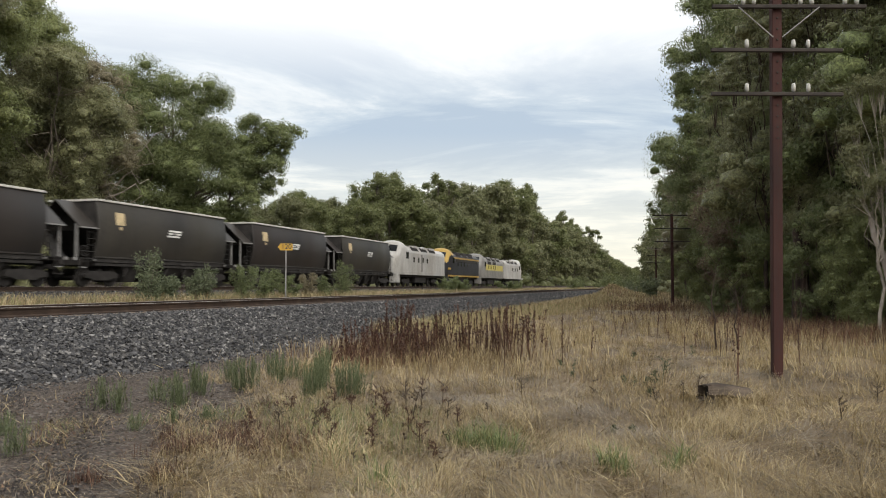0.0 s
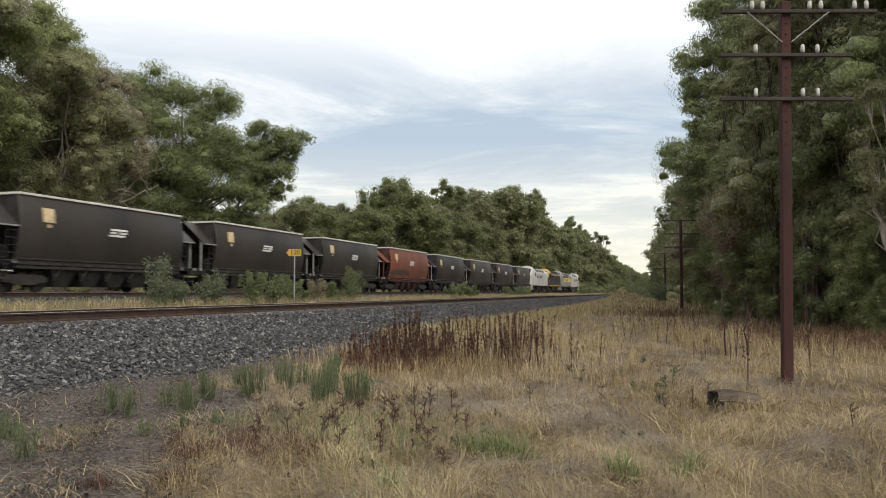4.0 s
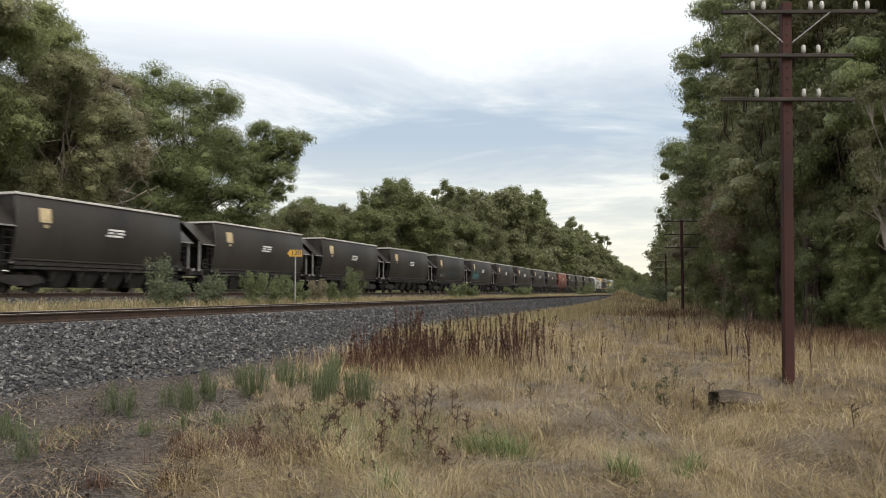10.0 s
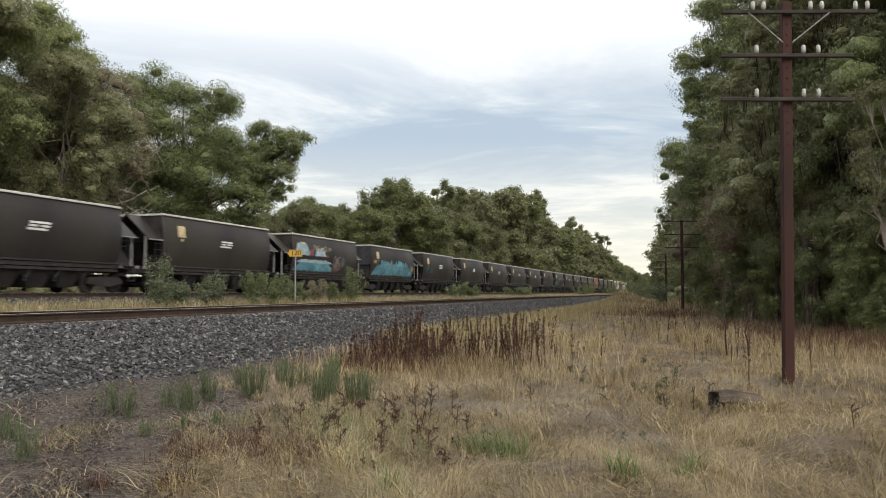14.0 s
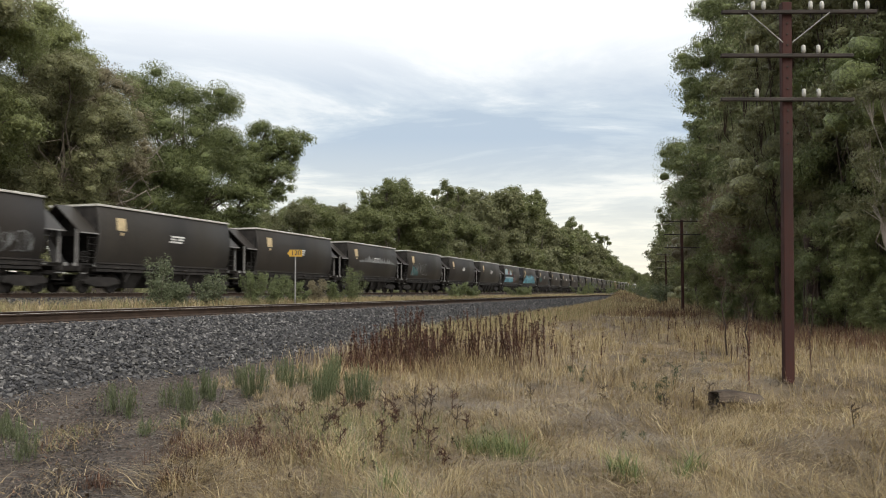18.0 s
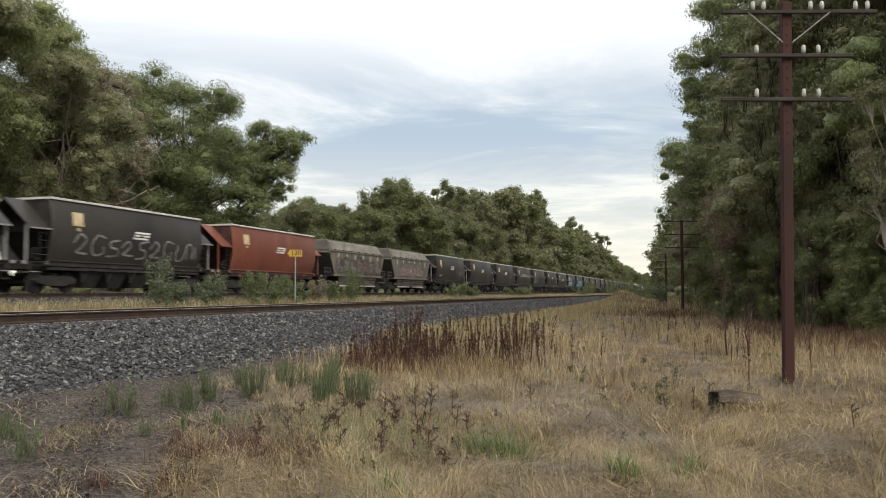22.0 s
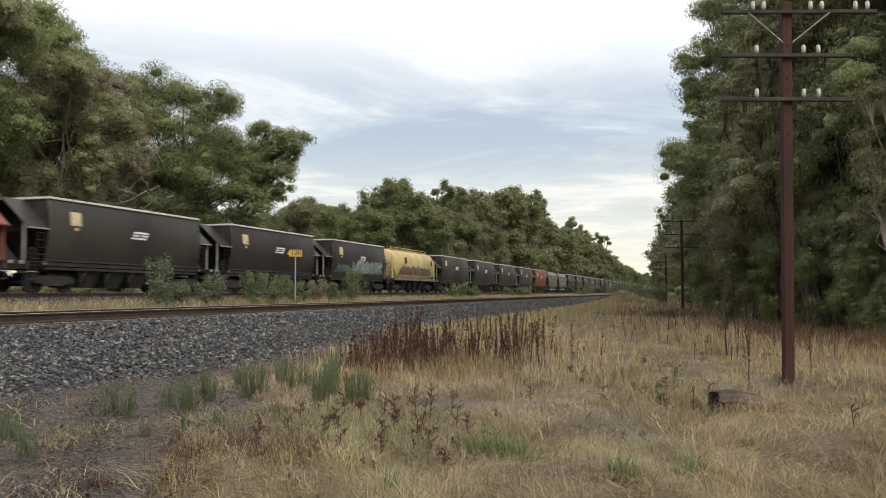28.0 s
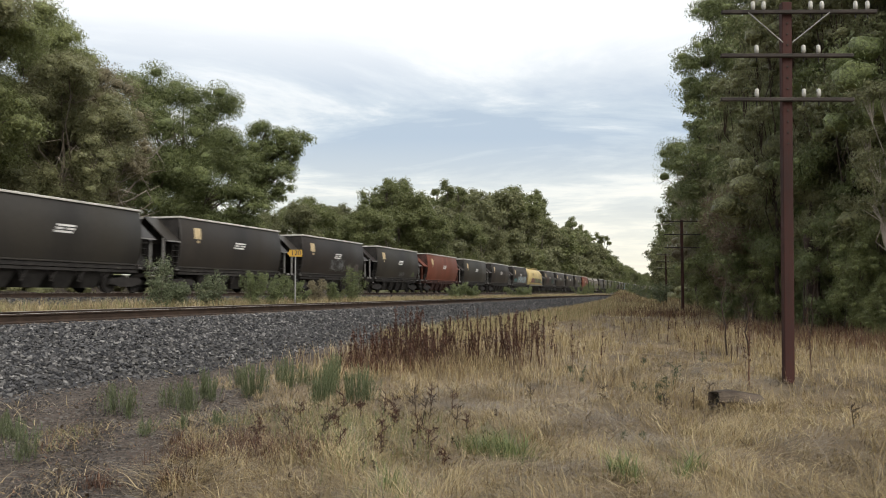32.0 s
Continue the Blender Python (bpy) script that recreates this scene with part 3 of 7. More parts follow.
def hopper(paint, frame_paint, label, closed=False):
    """A bulging-sided grain hopper wagon with overhanging chamfered ends on posts; its origin is on the rail, in the middle."""
    w = thing("grain_hopper_wagon", label, "freight wagon", group="wagons of the train")
    for sx in (-1, 1):
        bm = bmesh.new()
        ys = [-HALF, -HALF + 0.06, -2.7, 0.0, 2.7, HALF - 0.06, HALF]
        grid = [[bm.verts.new((sx * (side_x(z) - (0.05 if k in (0, 6) else 0)), y, z)) for k, y in enumerate(ys)] for z in SIDE_Z]
        inner = [[bm.verts.new((sx * (side_x(z) - 0.09), y, z)) for y in (-HALF, HALF)] for z in SIDE_Z]
        for r0, r1 in zip(grid, grid[1:]):
            for i in range(len(ys) - 1):
                bm.faces.new((r0[i], r0[i + 1], r1[i + 1], r1[i]))
        for (a, b), (c, d) in zip(inner, inner[1:]):
            bm.faces.new((a, c, d, b))
        for k, i in ((0, 0), (-1, 1)):
            for r in range(len(SIDE_Z) - 1):
                bm.faces.new((grid[r][k], grid[r + 1][k], inner[r + 1][i], inner[r][i]))
        bmesh.ops.recalc_face_normals(bm, faces=bm.faces)
        part("side_panel", bm, paint, w, smooth=True)
        part("top_rim", boxed(sx * 1.33 - 0.06, sx * 1.33 + 0.06, -HALF - 0.02, HALF + 0.02, 3.97, 4.07, bevel=0.012), M_RIM, w, "pale worn top rim")
        part("sill", boxed(sx * 1.27 - 0.03, sx * 1.27 + 0.055, -HALF - 0.1, HALF + 0.1, 1.33, 1.40, bevel=0.01), paint, w, "projecting lower sill")
    part("roof_cover", boxed(-1.28, 1.28, -HALF, HALF, 3.90, 3.965), frame_paint, w)
    for sy in (-1, 1):
        y0, y1 = sy * HALF, sy * (HALF + 1.12)
        # upright end wall, then the slope sheet below it
        part("end_wall", boxed(-1.29, 1.29, min(y0 - sy * 0.06, y0 - sy * 0.02), max(y0 - sy * 0.06, y0 - sy * 0.02), 2.62, 3.96), frame_paint, w)
        part("end_rim", boxed(-1.37, 1.37, min(y0 - sy * 0.08, y0 + sy * 0.03), max(y0 - sy * 0.08, y0 + sy * 0.03), 3.975, 4.066), M_RIM, w)
        if closed and sy < 0:
            # this end is sheeted down to a ledge and has no hood
            part("end_sheet", boxed(-1.36, 1.36, y0 - 0.05, y0 - 0.01, 2.45, 3.96), M_SLATE, w, "flat blue-grey end sheet")
            part("end_ledge", boxed(-1.40, 1.40, y0 - 0.16, y0 - 0.01, 2.36, 2.45, bevel=0.01), M_SLATE, w)
            part("end_sheet", boxed(-1.24, 1.24, y0 + 0.02, y0 + 0.06, 1.32, 2.36), M_SLATE, w)
            part("end_tank", tube(bmesh.new(), [(-0.9, y0 - 0.45, 1.75), (-0.82, y0 - 0.45, 1.75), (0.82, y0 - 0.45, 1.75), (0.9, y0 - 0.45, 1.75)], [0.12, 0.21, 0.21, 0.12], 12), M_UNDER, w, "dark air tank across the end", smooth=True)
            continue
        for sx in (-1, 1):
            bm = bmesh.new()
            q = [bm.verts.new(c) for c in ((0.0, y0, 3.97), (0.0, y1, 3.97), (sx * 1.39, y1, 2.72), (sx * 1.39, y0, 2.72))]
            bm.faces.new(q)
            q2 = [bm.verts.new((c.co.x, c.co.y, c.co.z - 0.05)) for c in q]
            bm.faces.new(q2[::-1])
            for k in range(4):
                bm.faces.new((q[k], q[(k + 1) % 4], q2[(k + 1) % 4], q2[k]))
            bmesh.ops.recalc_face_normals(bm, faces=bm.faces)
            part("end_hood", bm, paint, w, "sloping hood over the end platform")
            part("hood_edge", boxed(sx * 1.36, sx * 1.43, min(y0, y1), max(y0, y1), 2.655, 2.715), M_POST if paint != M_RED else paint, w)
            part("end_post", boxed(sx * 1.16 - 0.035, sx * 1.16 + 0.035, y1 - sy * 0.06 - 0.045, y1 - sy * 0.06 + 0.045, 1.3, 2.85), M_POST if paint != M_RED else paint, w, "pale upright post under the hood")
        bm = bmesh.new()
        a = [bm.verts.new(c) for c in ((1.40, y0 - sy * 0.05, 2.63), (-1.40, y0 - sy * 0.05, 2.63), (-1.18, y0 - sy * 1.1, 1.32), (1.18, y0 - sy * 1.1, 1.32))]
        bm.faces.new(a)
        bmesh.ops.solidify(bm, geom=bm.faces[:], thickness=0.03)
        part("lower_slope_sheet", bm, frame_paint, w)
        bm = bmesh.new()
        for z in (1.6, 1.9, 2.2, 2.5):
            tube(bm, [(1.32, y0 + sy * 0.10, z), (1.32, y0 + sy * 0.50, z)], [0.016, 0.016], 5)
        for d in (0.10, 0.50):
            tube(bm, [(1.32, y0 + sy * d, 1.3), (1.32, y0 + sy * d, 2.66)], [0.018, 0.018], 5)
        part("ladder", bm, M_UNDER, w)
    # brake wheel on the trailing platform, junction boxes
    bm = bmesh.new()
    ring = [(1.33, -HALF - 0.75 + 0.24 * math.cos(k * math.tau / 14), 1.62 + 0.24 * math.sin(k * math.tau / 14)) for k in range(15)]
    tube(bm, ring, [0.025] * 15, 5, False)
    for k in range(3):
        a = k * math.pi / 3
        tube(bm, [(1.33, -HALF - 0.75 + 0.24 * math.cos(a), 1.62 + 0.24 * math.sin(a)), (1.33, -HALF - 0.75 - 0.24 * math.cos(a), 1.62 - 0.24 * math.sin(a))], [0.015, 0.015], 5)
    part("brake_wheel", bm, M_UNDER, w, "dark handbrake wheel")
    for y in (-HALF - 0.1, HALF + 0.1, -HALF - 1.3, HALF + 1.3):
        part("end_fitting", boxed(1.28, 1.36, y - 0.09, y + 0.09, 1.18, 1.32, bevel=0.02), M_POST, w)
    for y in (-4.0, -1.4, 1.4, 4.0):
        part("jacking_pad", boxed(1.26, 1.33, y - 0.16, y + 0.16, 1.12, 1.20, bevel=0.015), M_GREY if paint != M_RED else paint, w)
    part("side_beam", boxed(1.16, 1.26, -HALF, HALF, 0.98, 1.10), frame_paint, w)
    underframe(w, HALF + 0.9, frame_paint)
    chutes(w, frame_paint)
    for y in (-4.75, 4.75):
        b = bogie(w, y)
        for d in (-0.9, 0.9):
            wheelset(b, d)
    part("air_reservoir", tube(bmesh.new(), [(0.9, 3.2, 0.95), (0.9, 3.9, 0.95)], [0.2, 0.2], 10), M_UNDER, w)
    return w


def on_side(w, name, y0, y1, z0, z1, mat, label="", lift=0.006, steps=6):
    """A thin painted patch that follows the near side."""
    bm = bmesh.new()
    rows = []
    for i in range(steps + 1):
        z = z0 + (z1 - z0) * i / steps
        rows.append([bm.verts.new((side_x(z) + lift, y, z)) for y in (y0, y1)])
    for a, b in zip(rows, rows[1:]):
        bm.faces.new((a[0], a[1], b[1], b[0]))
    return part(name, bm, mat, w, label)


def markings(w, logo=True):
    on_side(w, "cream_panel", -4.25, -3.62, 2.92, 3.52, M_PLATE, "cream data panel on the side")
    on_side(w, "small_panel", -4.02, -3.82, 2.70, 2.84, M_PLATE, "small cream tag below")
    if logo:
        for k, (z, a, b) in enumerate(((2.86, 0.05, 1.15), (2.72, 0.0, 0.42), (2.72, 0.62, 1.10), (2.58, -0.12, 0.98))):
            on_side(w, "emblem_bar", -0.2 + a, -0.2 + b, z, z + 0.09, M_LOGO, "white emblem bar", steps=2)


def spray(w, y0, y1, z0, z1, mat, seed, label, ragged=0.35, lift=0.009):
    """A field of spray paint with a ragged upper and lower edge."""
    rng = random.Random(seed)
    n = max(6, int((y1 - y0) / 0.16))
    bm = bmesh.new()
    cols = []
    for i in range(n + 1):
        y = y0 + (y1 - y0) * i / n
        taper = min(1, 4 * min(i, n - i) / n + 0.25)
        top = z0 + (z1 - z0) * taper * (1 - ragged * rng.random())
        low = z0 + (z1 - z0) * 0.12 * rng.random()
        cols.append([bm.verts.new((side_x(low + (top - low) * k / 6) + lift, y, low + (top - low) * k / 6)) for k in range(7)])
    for a, b in zip(cols, cols[1:]):
        for k in range(6):
            bm.faces.new((a[k], b[k], b[k + 1], a[k + 1]))
    part("spray_paint", bm, mat, w, label)


def ribbon(w, pts, width, mat, label, place, name="spray_stroke"):
    """A painted stroke along smoothed (y, z) points; place gives the side's x at a height."""
    fine = []
    n = len(pts)
    for i in range(n - 1):
        p0, p1, p2, p3 = pts[max(i - 1, 0)], pts[i], pts[i + 1], pts[min(i + 2, n - 1)]
        for k in range(5):
            u = k / 5
            fine.append(tuple(0.5 * (2 * b + (c - a) * u + (2 * a - 5 * b + 4 * c - d) * u * u + (3 * b - a - 3 * c + d) * u ** 3) for a, b, c, d in zip(p0, p1, p2, p3)))
    fine.append(pts[-1])
    bm = bmesh.new()
    last = None
    for i, (y, z) in enumerate(fine):
        a, b = fine[max(i - 1, 0)], fine[min(i + 1, len(fine) - 1)]
        dy, dz = b[0] - a[0], b[1] - a[1]
        l = math.hypot(dy, dz) or 1.0
        edge = [bm.verts.new((place(zz), yy, zz)) for yy, zz in ((y - dz / l * width / 2, z + dy / l * width / 2), (y + dz / l * width / 2, z - dy / l * width / 2))]
        if last:
            bm.faces.new((last[0], edge[0], edge[1], last[1]))
        last = edge
    part(name, bm, mat, w, label)


def scrawl(w, y0, y1, z0, z1, mat, seed, label, letters=6, width=0.07, lift=0.012, place=None):
    """Strokes with no meaning: hooks, humps and zigzags side by side."""
    rng = random.Random(seed)
    place = place or (lambda z: side_x(z) + lift)
    step = (y1 - y0) / letters
    forms = (((0.1, 0.0), (0.12, 0.9), (0.5, 1.0), (0.62, 0.1), (0.85, 0.9), (0.95, 0.05)), ((0.1, 0.1), (0.3, 0.9), (0.45, 0.2), (0.65, 1.0), (0.7, 0.3), (0.95, 0.8)),
             ((0.85, 0.9), (0.3, 1.0), (0.1, 0.5), (0.35, 0.0), (0.85, 0.1), (0.8, 0.45)), ((0.8, 1.0), (0.25, 0.85), (0.3, 0.55), (0.75, 0.45), (0.8, 0.1), (0.15, 0.0)),
             ((0.1, 1.0), (0.2, 0.2), (0.5, 0.0), (0.8, 0.25), (0.85, 1.0)), ((0.05, 0.5), (0.4, 0.95), (0.75, 0.7), (0.45, 0.3), (0.2, 0.1), (0.9, 0.05)))
    for i in range(letters):
        form = rng.choice(forms)
        lean, low, high = rng.uniform(-0.1, 0.2), z0 + rng.uniform(0, 0.14) * (z1 - z0), z1 - rng.uniform(0, 0.22) * (z1 - z0)
        pts = [(y0 + step * (i + a * 0.95 + lean * b + rng.uniform(-0.05, 0.05)), low + (high - low) * b) for a, b in form]
        ribbon(w, pts, width, mat, label, place)


def old_hopper(label):
    """A weathered older hopper with a sloping shoulder roof and ribbed sides."""
    w = thing("old_hopper_wagon", label, "freight wagon", group="wagons of the train")
    half = 5.55
    prof = [(1.42, 1.28), (1.45, 1.45), (1.45, 2.2), (1.45, 3.0), (1.45, 3.15), (1.40, 3.22), (0.95, 4.00), (0.85, 4.04), (-0.85, 4.04), (-0.95, 4.00), (-1.40, 3.22), (-1.45, 3.15), (-1.45, 3.0), (-1.45, 2.2), (-1.45, 1.45), (-1.42, 1.28)]

    def inset(z):
        """How far the end stands in from the half length at a height."""
        return 0.95 * max(0, 3.0 - z) / 1.7 + 0.6 * max(0, z - 3.2) / 0.8
    bm = bmesh.new()
    rings = [[bm.verts.new((x, sgn * (half - inset(z)), z)) for x, z in prof] for sgn in (-1, 1)]
    n = len(prof)
    for i in range(n):
        bm.faces.new((rings[0][i], rings[1][i], rings[1][(i + 1) % n], rings[0][(i + 1) % n]))
    bm.faces.new(rings[0])
    bm.faces.new(rings[1][::-1])
    bmesh.ops.recalc_face_normals(bm, faces=bm.faces)
    part("hopper_body", bm, M_OLD, w)
    for i in range(7):
        y = -4.6 + i * 1.53
        part("side_rib", boxed(1.445, 1.50, y - 0.06, y + 0.06, 1.5, 3.16, bevel=0.01), M_OLD, w)
        part("roof_bracket", boxed(1.40, 1.49, y - 0.05, y + 0.05, 3.04, 3.3), M_UNDER, w)
    for i in range(6):
        y = -4.2 + i * 1.68
        bm = bmesh.new()
        a = [bm.verts.new(c) for c in ((1.42, y - 0.82, 3.29), (1.42, y + 0.82, 3.29), (1.04, y + 0.82, 3.95), (1.04, y - 0.82, 3.95))]
        bm.faces.new(a)
        bmesh.ops.solidify(bm, geom=bm.faces[:], thickness=-0.05)
        part("roof_panel", bm, M_ROOF, w)
    for sy in (-1, 1):
        # dark sheets over the body paint put the ends' shade into colour
        bm = bmesh.new()
        zs = (1.34, 2.2, 3.0)
        q = [[bm.verts.new((x, sy * (half - inset(z) + 0.012), z)) for x in (-1.41, 1.41)] for z in zs]
        for a, b in zip(q, q[1:]):
            bm.faces.new((a[0], a[1], b[1], b[0]))
        part("end_panel", bm, M_UNDER, w, "sloping end sheet with its shade painted dark")
        bm = bmesh.new()
        bm.faces.new([bm.verts.new((x, sy * (half - inset(z) + 0.012), z)) for x, z in ((-1.36, 3.24), (1.36, 3.24), (0.93, 3.98), (-0.93, 3.98))])
        part("end_panel", bm, M_OLDDARK, w, "upper end sheet darkened for its shade")
    part("top_rail", boxed(1.40, 1.52, -half + 0.1, half - 0.1, 3.12, 3.20, bevel=0.01), M_OLD, w)
    part("side_sill", boxed(1.40, 1.50, -half + 0.6, half - 0.6, 1.26, 1.42, bevel=0.01), M_OLD, w)
    for k in range(3):
        part("skirt", boxed(1.30 - 0.04 * k, 1.40 - 0.04 * k, -3.9 + 0.15 * k, 3.9 - 0.15 * k, 1.04 - 0.22 * k, 1.24 - 0.22 * k, bevel=0.02), M_OLDDARK, w, "stepped side skirt between the bogies")
    for sy in (-1, 1):
        part("step_rail", boxed(1.28, 1.42, min(sy * 0.5, sy * 3.5), max(sy * 0.5, sy * 3.5), 0.50, 0.58, bevel=0.01), M_RIM, w, "pale step along the skirt")
    for k in range(6):
        y = -4.0 + k * 1.6
        part("side_plate", boxed(1.452, 1.466, y - 0.14, y + 0.14, 2.55, 3.05), M_ROOF, w, "pale vertical plate")
    for sy in (-1, 1):
        bm = bmesh.new()
        for z in (1.55, 1.85):
            tube(bm, [(1.3, sy * 5.1, z), (1.3, sy * 6.05, z)], [0.022, 0.022], 5)
        for y in (5.1, 5.58, 6.05):
            tube(bm, [(1.3, sy * y, 1.2), (1.3, sy * y, 1.9)], [0.022, 0.022], 5)
        part("end_handrail", bm, M_OLDDARK, w, "grimy rail round the end platform")
    bm = bmesh.new()
    box(bm, -0.25, 0.25, -6.2, 6.2, 0.95, 1.25)
    for sy in (-1, 1):
        box(bm, -1.35, 1.35, sy * 6.0 - 0.1, sy * 6.0 + 0.1, 0.98, 1.26)
        box(bm, -0.11, 0.11, min(sy * 6.0, sy * 6.48), max(sy * 6.0, sy * 6.48), 0.82, 1.06)
    part("underframe", bm, M_UNDER, w)
    for y in (-4.4, 4.4):
        b = bogie(w, y)
        for d in (-0.9, 0.9):
            wheelset(b, d)
    return w


def blotch(w, y0, y1, z0, z1, mat, seed, label, x=1.504):
    """A rounded field of paint on a flat side."""
    rng = random.Random(seed)
    bm = bmesh.new()
    n = 22
    ring = []
    for i in range(n):
        a = i * math.tau / n
        c, q = math.cos(a), math.sin(a)
        k = (abs(c) ** 4 + abs(q) ** 4) ** -0.25 * rng.uniform(0.82, 1.04)
        ring.append(bm.verts.new((x, (y0 + y1) / 2 + (y1 - y0) / 2 * c * k, (z0 + z1) / 2 + (z1 - z0) / 2 * q * k)))
    bm.faces.new(ring)
    part("spray_paint", bm, mat, w, label)


def yellow_hopper(label):
    w = thing("yellow_hopper_wagon", label, "freight wagon", group="wagons of the train")
    half = 5.9
    prof = [(1.30, 1.28), (1.44, 1.6), (1.47, 2.3), (1.44, 2.9), (1.33, 3.35), (1.08, 3.75), (0.62, 4.0), (0.0, 4.08)]
    prof = prof + [(-x, z) for x, z in prof[-2::-1]]
    bm = bmesh.new()
    rings = []
    for y, k in ((-half, 0.86), (-half + 0.35, 1.0), (half - 0.35, 1.0), (half, 0.86)):
        rings.append([bm.verts.new((x * k, y + (0.9 if y < 0 else -0.9) * max(0, 2.2 - z) / 0.9, 1.28 + (z - 1.28) * (0.5 + 0.5 * k))) for x, z in prof])
    n = len(prof)
    for a, b in zip(rings, rings[1:]):
        for i in range(n):
            bm.faces.new((a[i], b[i], b[(i + 1) % n], a[(i + 1) % n]))
    bm.faces.new(rings[0])
    bm.faces.new(rings[-1][::-1])
    bmesh.ops.recalc_face_normals(bm, faces=bm.faces)
    part("hopper_body", bm, M_YELLOW, w, smooth=True)
    for i in range(8):
        y = -4.9 + i * 1.4
        bm = bmesh.new()
        rib = [(x + (0.016 if x > 0 else 0), z + 0.008) for x, z in prof[1:8]]
        for (xa, za), (xb, zb) in zip(rib, rib[1:]):
            q = [bm.verts.new(c) for c in ((xa, y - 0.04, za), (xa, y + 0.04, za), (xb, y + 0.04, zb), (xb, y - 0.04, zb))]
            bm.faces.new(q)
        bmesh.ops.solidify(bm, geom=bm.faces[:], thickness=0.04)
        part("body_rib", bm, M_YELLOW, w)
        part("rail_stanchion", boxed(0.62, 0.66, y - 0.02, y + 0.02, 3.95, 4.25), M_YELLOW, w)
    part("roof_walkway", boxed(0.3, 0.7, -5.4, 5.4, 4.03, 4.09), M_YELLOW, w)
    part("roof_handrail", tube(bmesh.new(), [(0.64, -5.4, 4.26), (0.64, 5.4, 4.26)], [0.025, 0.025], 6), M_YELLOW, w)
    part("side_sill", boxed(1.32, 1.46, -6.1, 6.1, 1.14, 1.40, bevel=0.01), M_OLD, w, "grey-pink weathered side sill")
    for sy in (-1, 1):
        for sx in (-1, 1):
            part("end_post", boxed(sx * 1.2, sx * 1.32, sy * 6.2 - 0.06, sy * 6.2 + 0.06, 1.3, 3.3), M_YELLOW, w)
        bm = bmesh.new()
        for z in (1.6, 2.0, 2.4, 2.8, 3.2):
            tube(bm, [(0.6, sy * 6.2, z), (1.3, sy * 6.2, z)], [0.022, 0.022], 5)
        part("end_ladder", bm, M_YELLOW, w)
    underframe(w, 6.1, M_UNDER)
    chutes(w, M_UNDER)
    for y in (-4.75, 4.75):
        b = bogie(w, y)
        for d in (-0.9, 0.9):
            wheelset(b, d)
    return w


